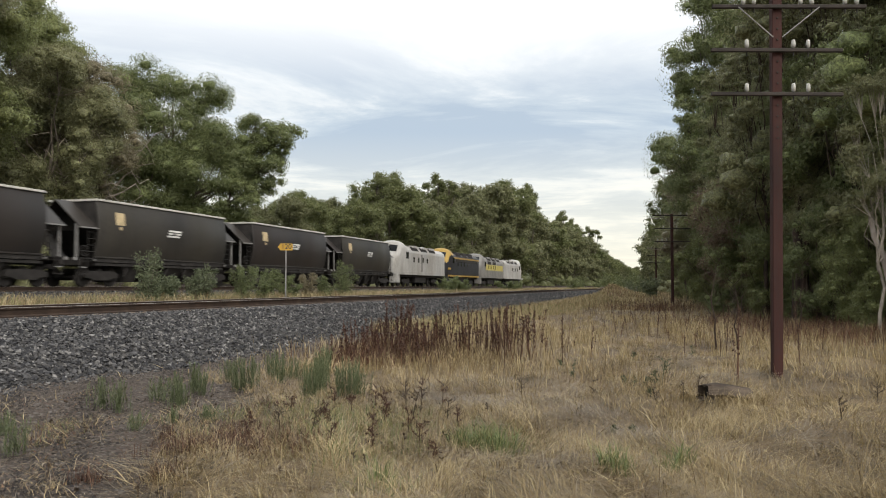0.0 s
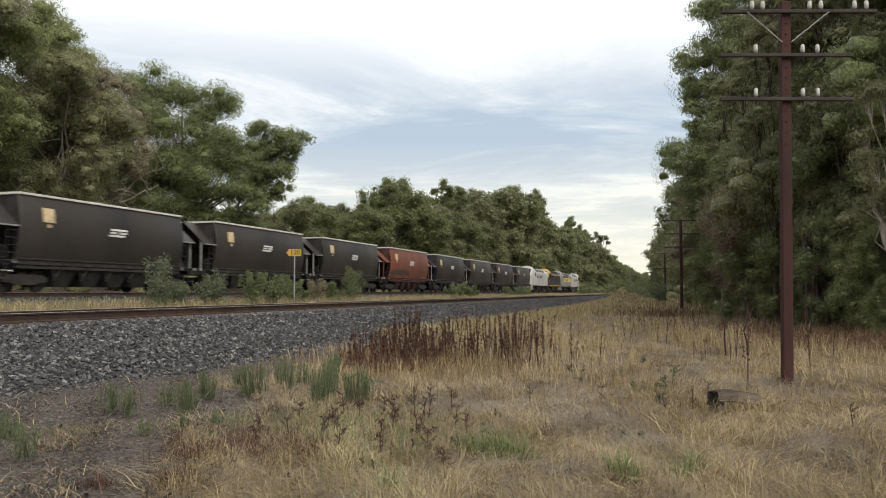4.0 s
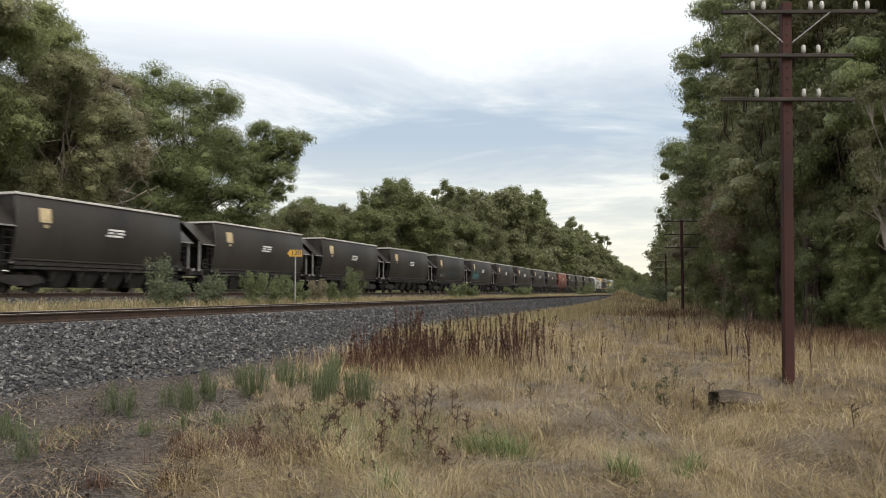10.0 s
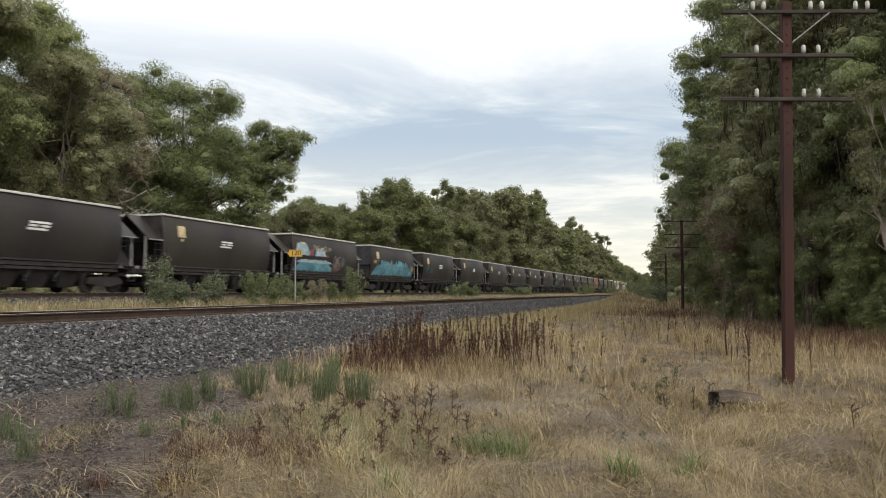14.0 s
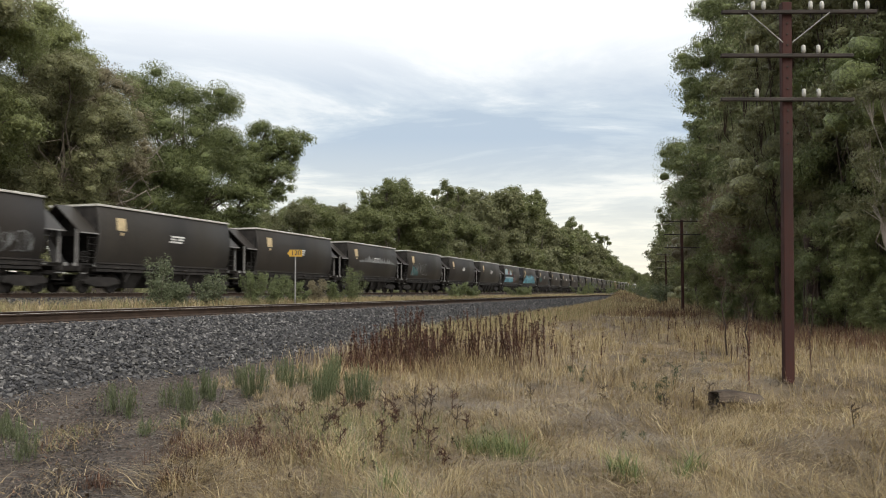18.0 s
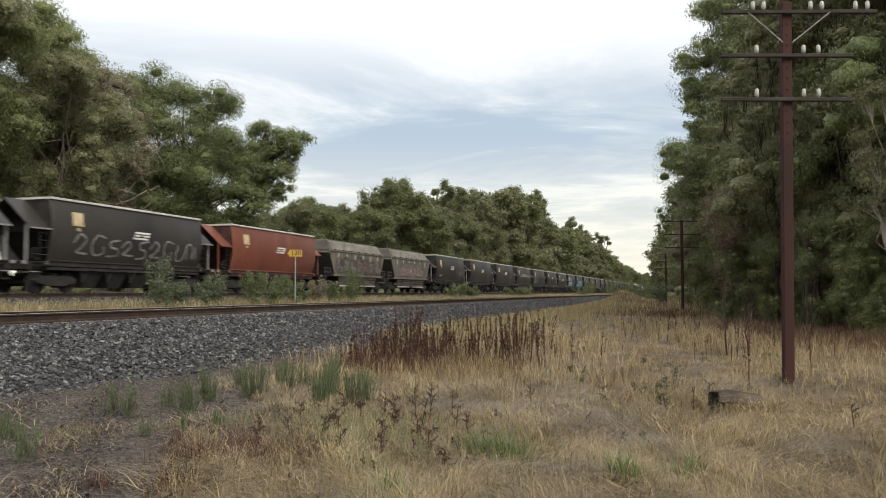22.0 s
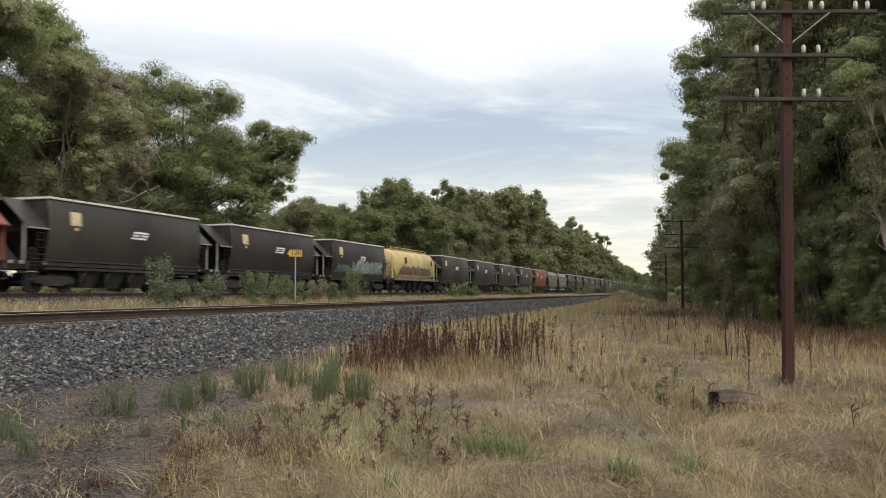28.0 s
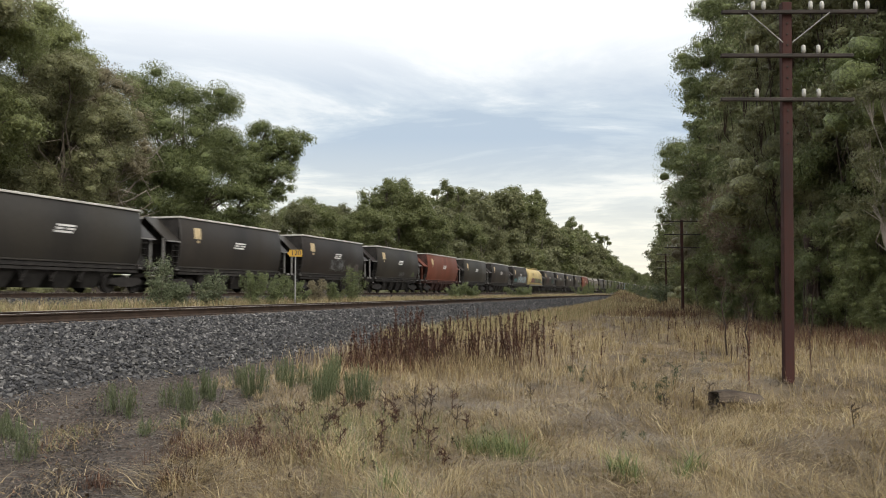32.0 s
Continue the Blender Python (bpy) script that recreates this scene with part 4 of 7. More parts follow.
def loco(length, body_mat, label, style):
    """A streamlined diesel locomotive; its rounded nose points to -y (style rear) or +y (style front)."""
    w = thing("diesel_locomotive", label, "locomotive", group="locomotives of the train")
    h = length / 2 - 0.45
    flip = 1 if style in ("rear", "gold", "band") else -1
    prof = [(1.42, 1.2), (1.46, 1.4), (1.46, 3.35), (1.38, 3.62), (1.05, 3.92), (0.5, 4.05), (0.0, 4.08)]
    prof = prof + [(-x, z) for x, z in prof[-2::-1]]

    def ring(bm, y, k, kz, low=1.2):
        return [bm.verts.new((x * k, y * flip, low + (z - 1.2) * kz)) for x, z in prof]
    bm = bmesh.new()
    rings = [ring(bm, y, k, kz) for y, k, kz in ((-h + 3.1, 1, 1), (h, 1, 1))]
    n = len(prof)
    for a, b in zip(rings, rings[1:]):
        for i in range(n):
            bm.faces.new((a[i], b[i], b[(i + 1) % n], a[(i + 1) % n]))
    bm.faces.new(rings[0])
    bm.faces.new(rings[-1][::-1])
    bmesh.ops.recalc_face_normals(bm, faces=bm.faces)
    part("body_shell", bm, body_mat, w)
    nose_mat = body_mat
    bm = bmesh.new()
    # cab with raked windscreen, then a bulldog nose
    rings = [ring(bm, y, k, kz) for y, k, kz in ((-h + 3.1, 1, 1), (-h + 2.9, 1.0, 1.11), (-h + 2.25, 0.98, 1.16), (-h + 1.6, 0.93, 1.08), (-h + 1.15, 0.90, 0.78), (-h + 0.5, 0.86, 0.70), (-h + 0.12, 0.72, 0.60), (-h, 0.45, 0.42))]
    for a, b in zip(rings, rings[1:]):
        for i in range(n):
            bm.faces.new((a[i], b[i], b[(i + 1) % n], a[(i + 1) % n]))
    bm.faces.new(rings[-1][::-1])
    bmesh.ops.recalc_face_normals(bm, faces=bm.faces)
    if style == "gold":
        # gold above the waist of the nose, black below it
        upper = bm.copy()
        bmesh.ops.delete(upper, geom=[f for f in upper.faces if f.calc_center_median().z < 2.75], context="FACES")
        bmesh.ops.delete(bm, geom=[f for f in bm.faces if f.calc_center_median().z >= 2.75], context="FACES")
        part("cab_front", upper, M_GOLD, w, "gold upper part of the nose", smooth=True)
        for sx in (-1, 1):
            part("chevron", boxed(sx * 1.30, sx * 1.40, min((-h + 1.0) * flip, (-h + 2.6) * flip), max((-h + 1.0) * flip, (-h + 2.6) * flip), 1.95, 2.2, bevel=0.02), M_GOLD, w, "gold nose chevron")
    part("nose", bm, body_mat, w, "rounded bulldog nose and cab", smooth=True)
    for sx in (-1, 1):
        bm = bmesh.new()
        q = [bm.verts.new((x * sx, (-h + y) * flip, z)) for x, y, z in ((0.12, 1.12, 3.48), (0.96, 1.13, 3.40), (0.95, 1.45, 4.0), (0.12, 1.44, 4.1))]
        bm.faces.new(q)
        bmesh.ops.solidify(bm, geom=bm.faces[:], thickness=0.05)
        part("windscreen", bm, M_GLASS, w)
        y = (-h + 2.6) * flip
        part("cab_window", boxed(sx * 1.455, sx * 1.475, min(y, y + 0.75 * flip), max(y, y + 0.75 * flip), 2.75, 3.4), M_GLASS, w)
        part("pilot", boxed(sx * 0.5, sx * 1.35, min((-h + 0.3) * flip, (-h + 1.1) * flip), max((-h + 0.3) * flip, (-h + 1.1) * flip), 0.35, 1.22, bevel=0.05), nose_mat, w)
        part("sill_band", boxed(sx * 1.44, sx * 1.475, -h + 0.6, h, 1.16, 1.34), M_GOLD if style == "gold" else body_mat, w)
    for i in range(4):
        y = (-h + 5.0 + i * 1.5 * (length / 17)) * flip
        part("side_window", boxed(1.45, 1.485, y - 0.17, y + 0.17, 2.45, 2.95), M_GLASS, w)
    y = (-h + 7.6) * flip
    part("side_door", boxed(1.45, 1.468, y - 0.3, y + 0.3, 1.5, 3.3, bevel=0.01), M_SILVER if style == "rear" else body_mat, w)
    if style == "gold":
        part("cream_line", boxed(1.452, 1.47, -h + 3.2, h, 3.3, 3.48), M_GOLD, w, "gold waist stripe")
        part("side_grille", boxed(1.452, 1.475, -h + 4.0, h - 1.0, 2.9, 3.28), M_UNDER, w)
    if style == "band":
        part("yellow_band", boxed(1.455, 1.475, -h + 3.2, h - 0.4, 2.25, 3.05), M_LEMON, w, "broad yellow side band")
        for y in (-2.0, 1.2):
            part("side_grille", boxed(1.452, 1.475, y - 1.0, y + 1.0, 3.08, 3.5), M_UNDER, w)
    for sx in (-1, 1):
        # bogie side skirts and a row of roof-edge radiator shutters
        for k in range(3):
            y = (-h + 5.6 + k * 3.0) * flip
            bm = bmesh.new()
            q = [bm.verts.new(c) for c in ((sx * 1.40, y - 1.15, 3.60), (sx * 1.40, y + 1.15, 3.60), (sx * 1.10, y + 1.0, 4.02), (sx * 1.10, y - 1.0, 4.02))]
            bm.faces.new(q)
            bmesh.ops.solidify(bm, geom=bm.faces[:], thickness=0.07)
            part("roof_shutter", bm, M_UNDER, w, "dark radiator shutter along the roof edge")
    for k in range(3):
        y = (-h + 6.2 + k * 2.9) * flip
        part("roof_fan_housing", boxed(0.35, 1.18, y - 1.0, y + 1.0, 3.80, 4.12, bevel=0.05), body_mat if style != "gold" else M_UNDER, w)
        part("roof_grille", boxed(0.45, 1.08, y - 0.8, y + 0.8, 4.12, 4.16, bevel=0.01), M_UNDER, w)
    bm = bmesh.new()
    box(bm, -1.25, 1.25, -h + 0.6, h, 0.95, 1.2)
    box(bm, -1.2, 1.2, -1.8, 1.8, 0.35, 1.0, bevel=0.06)
    part("underframe", bm, M_UNDER, w)
    for sy in (-1, 1):
        part("coupler", boxed(-0.12, 0.12, min(sy * (h - 0.1), sy * (h + 0.45)), max(sy * (h - 0.1), sy * (h + 0.45)), 0.82, 1.06), M_UNDER, w)
    for y in (-h + 3.4, h - 2.9):
        b = bogie(w, y)
        for d in (-1.5, 0.0, 1.5):
            wheelset(b, d)
    return w


TRAIN = []


def build_train():
    at = 71.16
    for length, mat, label, style in ((16.9, M_WHITE, "dirty white streamlined diesel locomotive with a rounded nose", "rear"), (16.4, M_BLACK, "black diesel locomotive with gold nose and waist stripes", "gold"), (15.6, M_SILVER, "grey diesel locomotive with a broad yellow side band", "band"), (16.2, M_WHITE, "white streamlined diesel locomotive leading the train", "front")):
        TRAIN.append((loco(length, mat, label, style), at + length / 2))
        at += length
    plain = "dark grey bulging grain hopper wagon with pale top rim"
    at = 71.16
    for n in range(42):
        length = 14.0
        if n in (25, 26):
            length = 12.97
            w = old_hopper("weathered beige older hopper wagon covered in faded graffiti")
        elif n == 32:
            w = yellow_hopper("faded yellow rounded hopper wagon with graffiti along its base")
        elif n in (4, 27, 36):
            w = hopper(M_RED, M_REDFRAME, "red oxide grain hopper wagon with pale top rim")
            markings(w)
        else:
            label = plain
            if n in (9, 10, 15, 20):
                label = "dark grey grain hopper wagon with teal graffiti"
            elif n in (16, 17):
                label = "dark grey grain hopper wagon with a large light-blue mural"
            elif n in (21, 24, 28, 33, 37, 38):
                label = "dark grey grain hopper wagon with white graffiti"
            elif n == 31:
                label = "dark grey grain hopper wagon with rust and teal graffiti"
            w = hopper(M_GREY, M_UNDER, label, n == 16)
            markings(w, n not in (10, 16, 17, 20))
        decorate(w, n)
        TRAIN.append((w, at - length / 2))
        at -= length


def decorate(w, n):
    if n == 4:
        on_side(w, "primer_patch", -0.9, 1.5, 2.25, 3.1, M_PRIMER, "pinkish repainted patch round the emblem", 0.004)
        spray(w, -5.2, -0.1, 1.6, 2.15, M_OVERPAINT, 34, "grey overpainted band", 0.15, 0.004)
        scrawl(w, 0.4, 5.0, 1.55, 2.3, M_PINKED, 33, "pale faded scrawl", 6, 0.08)
    elif n == 9:
        spray(w, -4.9, -1.6, 1.6, 2.5, M_TEAL, 1, "teal graffiti")
        scrawl(w, -4.8, -1.2, 1.9, 2.9, M_TEAL, 2, "teal scrawl", 6)
    elif n == 10:
        scrawl(w, -4.4, -2.6, 1.6, 2.2, M_CHALK, 3, "chalky scrawl", 4)
        scrawl(w, -1.8, 2.6, 1.7, 2.4, M_TEAL, 4, "teal scrawl", 7)
    elif n == 15:
        scrawl(w, -5.0, -2.2, 1.9, 2.8, M_TEAL, 5, "teal scrawl", 5)
        scrawl(w, 4.2, 5.2, 1.8, 2.4, M_TEAL, 6, "teal scrawl", 2)
    elif n == 16:
        spray(w, -5.1, 5.0, 1.45, 2.95, M_BLUE, 7, "light-blue graffiti field")
        scrawl(w, -4.6, 4.6, 1.6, 2.6, M_TEAL, 8, "teal outlines", 11, 0.05)
        for k, y in enumerate((-5.0, -1.2, 1.6, 4.6)):
            spray(w, y, y + 0.75, 2.5 - 0.16 * k, 2.98 - 0.16 * k, M_OCHRE, 90 + k, "ochre edging", 0.6, 0.007)
        spray(w, 3.8, 4.9, 1.6, 2.7, M_CHALK, 95, "pale smear", 0.7, 0.008)
    elif n == 17:
        spray(w, -5.2, 0.9, 1.5, 2.38, M_BLUE, 10, "blue graffiti field", 0.12)
        spray(w, -5.0, 0.7, 2.1, 2.42, M_PALEBLUE, 110, "pale upper edge of the blue field", 0.4, 0.011)
        spray(w, -5.2, -3.0, 2.58, 3.5, M_PALEBLUE, 11, "pale blue graffiti block", 0.14)
        spray(w, -2.1, -0.4, 2.58, 3.3, M_PALEBLUE, 12, "pale blue graffiti block", 0.3)
        on_side(w, "spray_paint", -2.95, -2.45, 2.62, 3.05, M_REDSPRAY, "red graffiti patch", 0.012)
        on_side(w, "spray_paint", -2.42, -2.15, 2.55, 3.1, M_NAVY, "dark blue graffiti patch", 0.012)
        spray(w, -0.5, 0.1, 2.5, 2.85, M_REDSPRAY, 111, "red graffiti patch", 0.5, 0.012)
        spray(w, -5.1, -4.9, 1.5, 2.9, M_NAVY, 112, "dark blue graffiti edge", 0.2, 0.013)
        spray(w, 1.0, 2.2, 1.5, 2.75, M_PINK, 13, "brown graffiti patch", 0.4, 0.012)
        scrawl(w, -5.0, 1.0, 2.38, 2.6, M_BLACK, 15, "black outline", 8, 0.10, 0.015)
        scrawl(w, 0.9, 3.0, 1.55, 2.8, M_CHALK, 14, "pale outline", 3, 0.07, 0.016)
        scrawl(w, -2.4, 0.6, 3.0, 3.4, M_OCHRE, 113, "ochre edging", 5, 0.08, 0.015)
    elif n == 20:
        spray(w, -4.6, -2.4, 1.6, 2.6, M_TEAL, 16, "teal graffiti")
        scrawl(w, -4.4, 0.5, 1.7, 2.9, M_CHALK, 17, "chalky scrawl", 5)
    elif n == 21:
        spray(w, -3.4, 4.9, 2.5, 3.1, M_CHALK, 18, "pale swoosh", 0.9)
    elif n == 24:
        scrawl(w, 2.0, 4.8, 1.6, 2.6, M_CHALK, 19, "chalky scrawl", 8, 0.045)
        spray(w, -4.6, -3.4, 1.7, 2.2, M_CHALK, 20, "pale smear", 0.8)
    elif n == 25:
        # pale haze of paint, blocky faded red letters outlined in black along their tops
        for k in range(8):
            blotch(w, -4.9 + 1.15 * k, -3.3 + 1.15 * k, 1.5, 2.6 + 0.25 * (k in (2, 3, 4, 5)), M_CHALKY, 150 + k, "pale grey graffiti haze", 1.503 + 0.0006 * k)
        for k in range(7):
            y = -3.1 + 0.98 * k
            blotch(w, y, y + 0.62, 1.62, 2.6 - 0.06 * (k % 3), M_PINKED if k in (2, 6) else M_FADEDRED, 170 + k, "faded red graffiti letter", 1.512)
            blotch(w, y + 0.3, y + 0.8, 1.6 + 0.35 * (k % 2), 1.95 + 0.35 * (k % 2), M_FADEDRED, 190 + k, "faded red graffiti letter", 1.514)
        scrawl(w, -3.3, 3.6, 2.6, 2.84, M_BLACK, 35, "black letter edging", 12, 0.035, place=lambda z: 1.518)
        scrawl(w, 2.6, 4.4, 1.7, 2.45, M_OLDDARK, 36, "dark scrawl", 2, 0.11, place=lambda z: 1.518)
        scrawl(w, -3.2, 3.4, 1.6, 2.4, M_LOGO, 38, "white letter highlight", 9, 0.02, place=lambda z: 1.52)
    elif n == 26:
        # grey letters with broad dark outlines, two of them brown
        for k in range(7):
            y = -4.6 + 1.3 * k
            blotch(w, y - 0.1, y + 1.5, 1.45, 2.95 - 0.14 * (k % 3) - 0.25 * (k in (0, 6)), M_OLDDARK, 50 + k, "dark graffiti outline", 1.503 + 0.0006 * k)
        for k in range(7):
            y = -4.5 + 1.3 * k
            mat = M_PINKED if k in (3, 4) else M_CHALKY
            blotch(w, y + 0.08, y + 0.72, 1.62, 2.78 - 0.16 * (k % 3), mat, 70 + k, "faded grey graffiti letter", 1.510)
            blotch(w, y + 0.5, y + 1.2, 1.58 + 0.4 * (k % 2), 2.05 + 0.42 * (k % 2), mat, 90 + k, "faded grey graffiti letter", 1.512)
        scrawl(w, -4.4, 4.5, 1.6, 2.4, M_OLDDARK, 37, "dark letter stroke", 9, 0.10, place=lambda z: 1.516)
    elif n == 28:
        scrawl(w, -4.2, 5.0, 1.6, 2.7, M_CHALK, 24, "chalky scrawl", 9, 0.09)
    elif n == 31:
        scrawl(w, -3.8, -0.4, 1.8, 2.9, M_PINK, 25, "rust scrawl", 4, 0.12)
        scrawl(w, 2.4, 4.4, 1.6, 2.9, M_TEAL, 26, "teal scrawl", 2, 0.2)
    elif n == 32:
        spray(w, -5.3, 5.4, 1.5, 2.5, M_FADEDRED, 127, "faded rust graffiti band", 0.3, 0.09)
        spray(w, -5.2, -1.8, 1.5, 2.75, M_FADEDRED, 128, "faded rust graffiti haze", 0.5, 0.094)
        scrawl(w, -1.9, 4.2, 1.55, 2.45, M_BLACK, 27, "black letter edging", 5, 0.42, 0.10)
        scrawl(w, -1.9, 4.2, 1.55, 2.45, M_GREENSPRAY, 27, "broad dull green graffiti letter", 5, 0.33, 0.106)
        scrawl(w, 4.2, 5.3, 1.5, 2.1, M_PALEBLUE, 28, "pale scrawl", 2, 0.10, 0.10)
        for y in (-3.2, 4.6):
            on_side(w, "side_plate", y - 0.22, y + 0.22, 2.75, 3.25 if y > 0 else 3.35, M_UNDER, "dark square plate", 0.03)
        part("sill_paint", boxed(1.462, 1.468, -6.0, 5.9, 1.16, 1.37), M_SILLGREEN, w, "weathered green-grey paint along the sill")
    elif n == 33:
        spray(w, -5.0, -2.0, 1.5, 2.3, M_TEAL, 29, "green graffiti")
        spray(w, -2.2, 4.9, 1.5, 2.7, M_CHALK, 129, "pale grey-blue graffiti field", 0.35, 0.011)
        scrawl(w, -2.0, 4.6, 1.6, 2.6, M_PALEBLUE, 30, "pale graffiti letter", 5, 0.22, 0.014)
        scrawl(w, -2.0, 4.6, 1.6, 2.6, M_OVERPAINT, 30, "dark letter line", 5, 0.05, 0.017)
    elif n == 37:
        scrawl(w, 0.2, 1.6, 1.5, 1.9, M_CHALK, 31, "faint chalky scrawl", 5, 0.045)
        spray(w, 3.7, 4.4, 1.5, 2.1, M_GREENSPRAY, 39, "small green smear", 0.6)
    elif n == 38:
        scrawl(w, -0.9, 1.7, 1.6, 2.52, M_CHALK, 32, "chalky scrawl", 6, 0.06)
        for y in (2.2, 3.5):
            spray(w, y, y + 0.85, 1.65, 2.4, M_OVERPAINT, int(10 * y), "rubbed chalky smear", 0.4)
            scrawl(w, y, y + 0.85, 1.7, 2.35, M_CHALKY, int(10 * y), "rubbed chalky smear", 3, 0.06)


build_train()


# ---- telegraph poles ----
def telegraph_pole(x, y, base, height, turn, arms, label, lean=0.0):
    """A steel pole with timber crossarms and porcelain insulators. arms: (height below the top, insulator offsets, pole half-length)."""
    w = thing("telegraph_pole", label, "utility pole", pose(x, y, base, 0, lean, turn), "telegraph poles")
    bm = boxed(-0.088, 0.088, -0.08, 0.08, -0.3, height, bevel=0.012)
    part("pole", bm, M_POLE, w)
    bm = bmesh.new()
    for z in np.arange(height - 2.6, height - 0.1, 0.2):
        tube(bm, [(0.0, -0.087, z), (0.0, -0.10, z)], [0.018, 0.018], 6)
    part("bolt", bm, M_ARM, w)
    for drop, offsets, left, right in arms:
        z = height - drop
        arm = part("crossarm", boxed(-left, right, -0.165, -0.088, z - 0.032, z + 0.032, bevel=0.008), M_ARM, w)
        for o in offsets:
            bm = bmesh.new()
            zz = z + 0.036
            tube(bm, [(o, -0.125, zz - 0.02), (o, -0.125, zz + 0.015), (o, -0.125, zz + 0.02), (o, -0.125, zz + 0.08), (o, -0.125, zz + 0.12), (o, -0.125, zz + 0.15), (o, -0.125, zz + 0.162)], [0.016, 0.016, 0.037, 0.039, 0.037, 0.033, 0.014], 10)
            part("insulator", bm, M_CERAMIC, arm, "white porcelain insulator", smooth=True)
            part("insulator_pin", tube(bmesh.new(), [(o, -0.125, z - 0.11), (o, -0.125, z + 0.06)], [0.012, 0.012], 6), M_UNDER, arm)
    if arms:
        z = height - arms[0][0]
        for sx in (-1, 1):
            part("arm_brace", tube(bmesh.new(), [(sx * 0.08, -0.10, z - 0.55), (sx * 0.72, -0.17, z - 0.02)], [0.011, 0.011], 6), M_POST, w, "galvanised strut")
    return w


telegraph_pole(1.68, 15.5, -0.11, 7.03, 14, [(0.21, (-0.62, -0.43, 0.40, 0.60, 1.19, 1.40), 1.18, 1.56), (1.01, (-0.56, 0.27, 0.53), 1.20, 1.14), (1.81, (-0.56, 0.27, 0.53), 1.20, 1.14)], "red-brown steel telegraph pole with three crossarms standing in dry grass", 0.85)
telegraph_pole(-0.35, 57.0, 0.10, 6.5, 14, [(0.1, (-1.1, -0.8, 0.6, 1.0), 1.3, 1.3), (1.0, (-0.6, 0.3), 1.2, 1.2), (1.9, (-1.0, -0.7, -0.4), 1.2, 1.2)], "distant red-brown telegraph pole with crossarms beside the trees")
telegraph_pole(-2.6, 103.8, 0.3, 6.2, 14, [(0.1, (-1.0, -0.6, 0.6, 1.0), 1.2, 1.2), (1.0, (-0.6, 0.3), 1.2, 1.2), (1.9, (-0.9, -0.5, 0.5), 1.2, 1.2)], "distant telegraph pole half hidden by leaves")


# ---- speed sign ----
def speed_sign(x, y):
    w = thing("speed_sign", "yellow arrow-shaped railway speed board on a thin post", "sign", pose(x, y, 0.92, 0, 0, -62 + 90))
    part("sign_post", tube(bmesh.new(), [(0, 0, -0.2), (0, 0, 2.75)], [0.035, 0.035], 8), M_POST, w, "grey steel post")
    bm = bmesh.new()
    out = [(-0.40, 2.60), (-0.30, 2.50), (-0.30, 2.44), (0.31, 2.44), (0.31, 2.77), (-0.30, 2.77), (-0.30, 2.70)]
    a = [bm.verts.new((px, -0.045, pz)) for px, pz in out]
    b = [bm.verts.new((px, -0.030, pz)) for px, pz in out]
    for i in range(len(out)):
        j = (i + 1) % len(out)
        bm.faces.new((a[i], a[j], b[j], b[i]))
    bm.faces.new(a[::-1])
    bm.faces.new(b)
    board = part("sign_board", bm, M_SIGN, w, "yellow board")
    curve = bpy.data.curves.new("digits", "FONT")
    curve.body, curve.size, curve.align_x, curve.align_y, curve.extrude = "120", 0.33, "CENTER", "CENTER", 0.002
    ob = new("digits", curve)
    me = bpy.data.meshes.new_from_object(ob.evaluated_get(bpy.context.evaluated_depsgraph_get()))
    bpy.data.objects.remove(ob)
    me.materials.clear()
    me.materials.append(M_BLACK)
    t = part("digits", me, None, board, "black digits")
    t.matrix_basis = pose(0.02, -0.050, 2.61, 90, 0, 0)


speed_sign(-18.0, 34.6)


# ---- trees ----
def leaf_blades(rng, centres, radii, per, size, droop=0.25, slim=0.3, flat=0.75):
    """Small three-cornered leaves, lying loosely over flattened clumps."""
    count = np.clip(per * (radii / radii.mean()) ** 2, per * 0.2, per * 2.0).astype(int)
    n = int(count.sum())
    c = np.repeat(centres, count, 0)
    r = np.repeat(radii, count)
    d = rng.normal(size=(n, 3))
    d /= np.linalg.norm(d, axis=1)[:, None]
    k = 0.34 + 0.74 * rng.random(n) ** 0.6
    p = c + d * (k * r)[:, None] * np.array([1.0, 1.0, flat])
    up = d + 0.55 * rng.normal(size=(n, 3)) + np.array([0, 0, 0.55])
    a = np.cross(up, rng.normal(size=(n, 3)))
    a /= np.linalg.norm(a, axis=1)[:, None] + 1e-6
    a[:, 2] -= droop
    a /= np.linalg.norm(a, axis=1)[:, None]
    b = np.cross(a, up)
    b /= np.linalg.norm(b, axis=1)[:, None] + 1e-6
    L = size * (0.6 + 0.8 * rng.random(n))[:, None]
    v = np.stack([p + b * L * slim * 0.5, p + a * L, p - b * L * slim * 0.5], 1).reshape(-1, 3)
    return v, np.arange(3 * n).reshape(-1, 3)


def unit_ball(levels):
    bm = bmesh.new()
    bmesh.ops.create_icosphere(bm, subdivisions=levels, radius=1.0)  # 20 or 80 faces
    bm.verts.ensure_lookup_table()
    v = np.array([q.co[:] for q in bm.verts])
    f = np.array([[q.index for q in g.verts] for g in bm.faces])
    bm.free()
    return v, f


BALLS = {1: unit_ball(1), 2: unit_ball(2)}


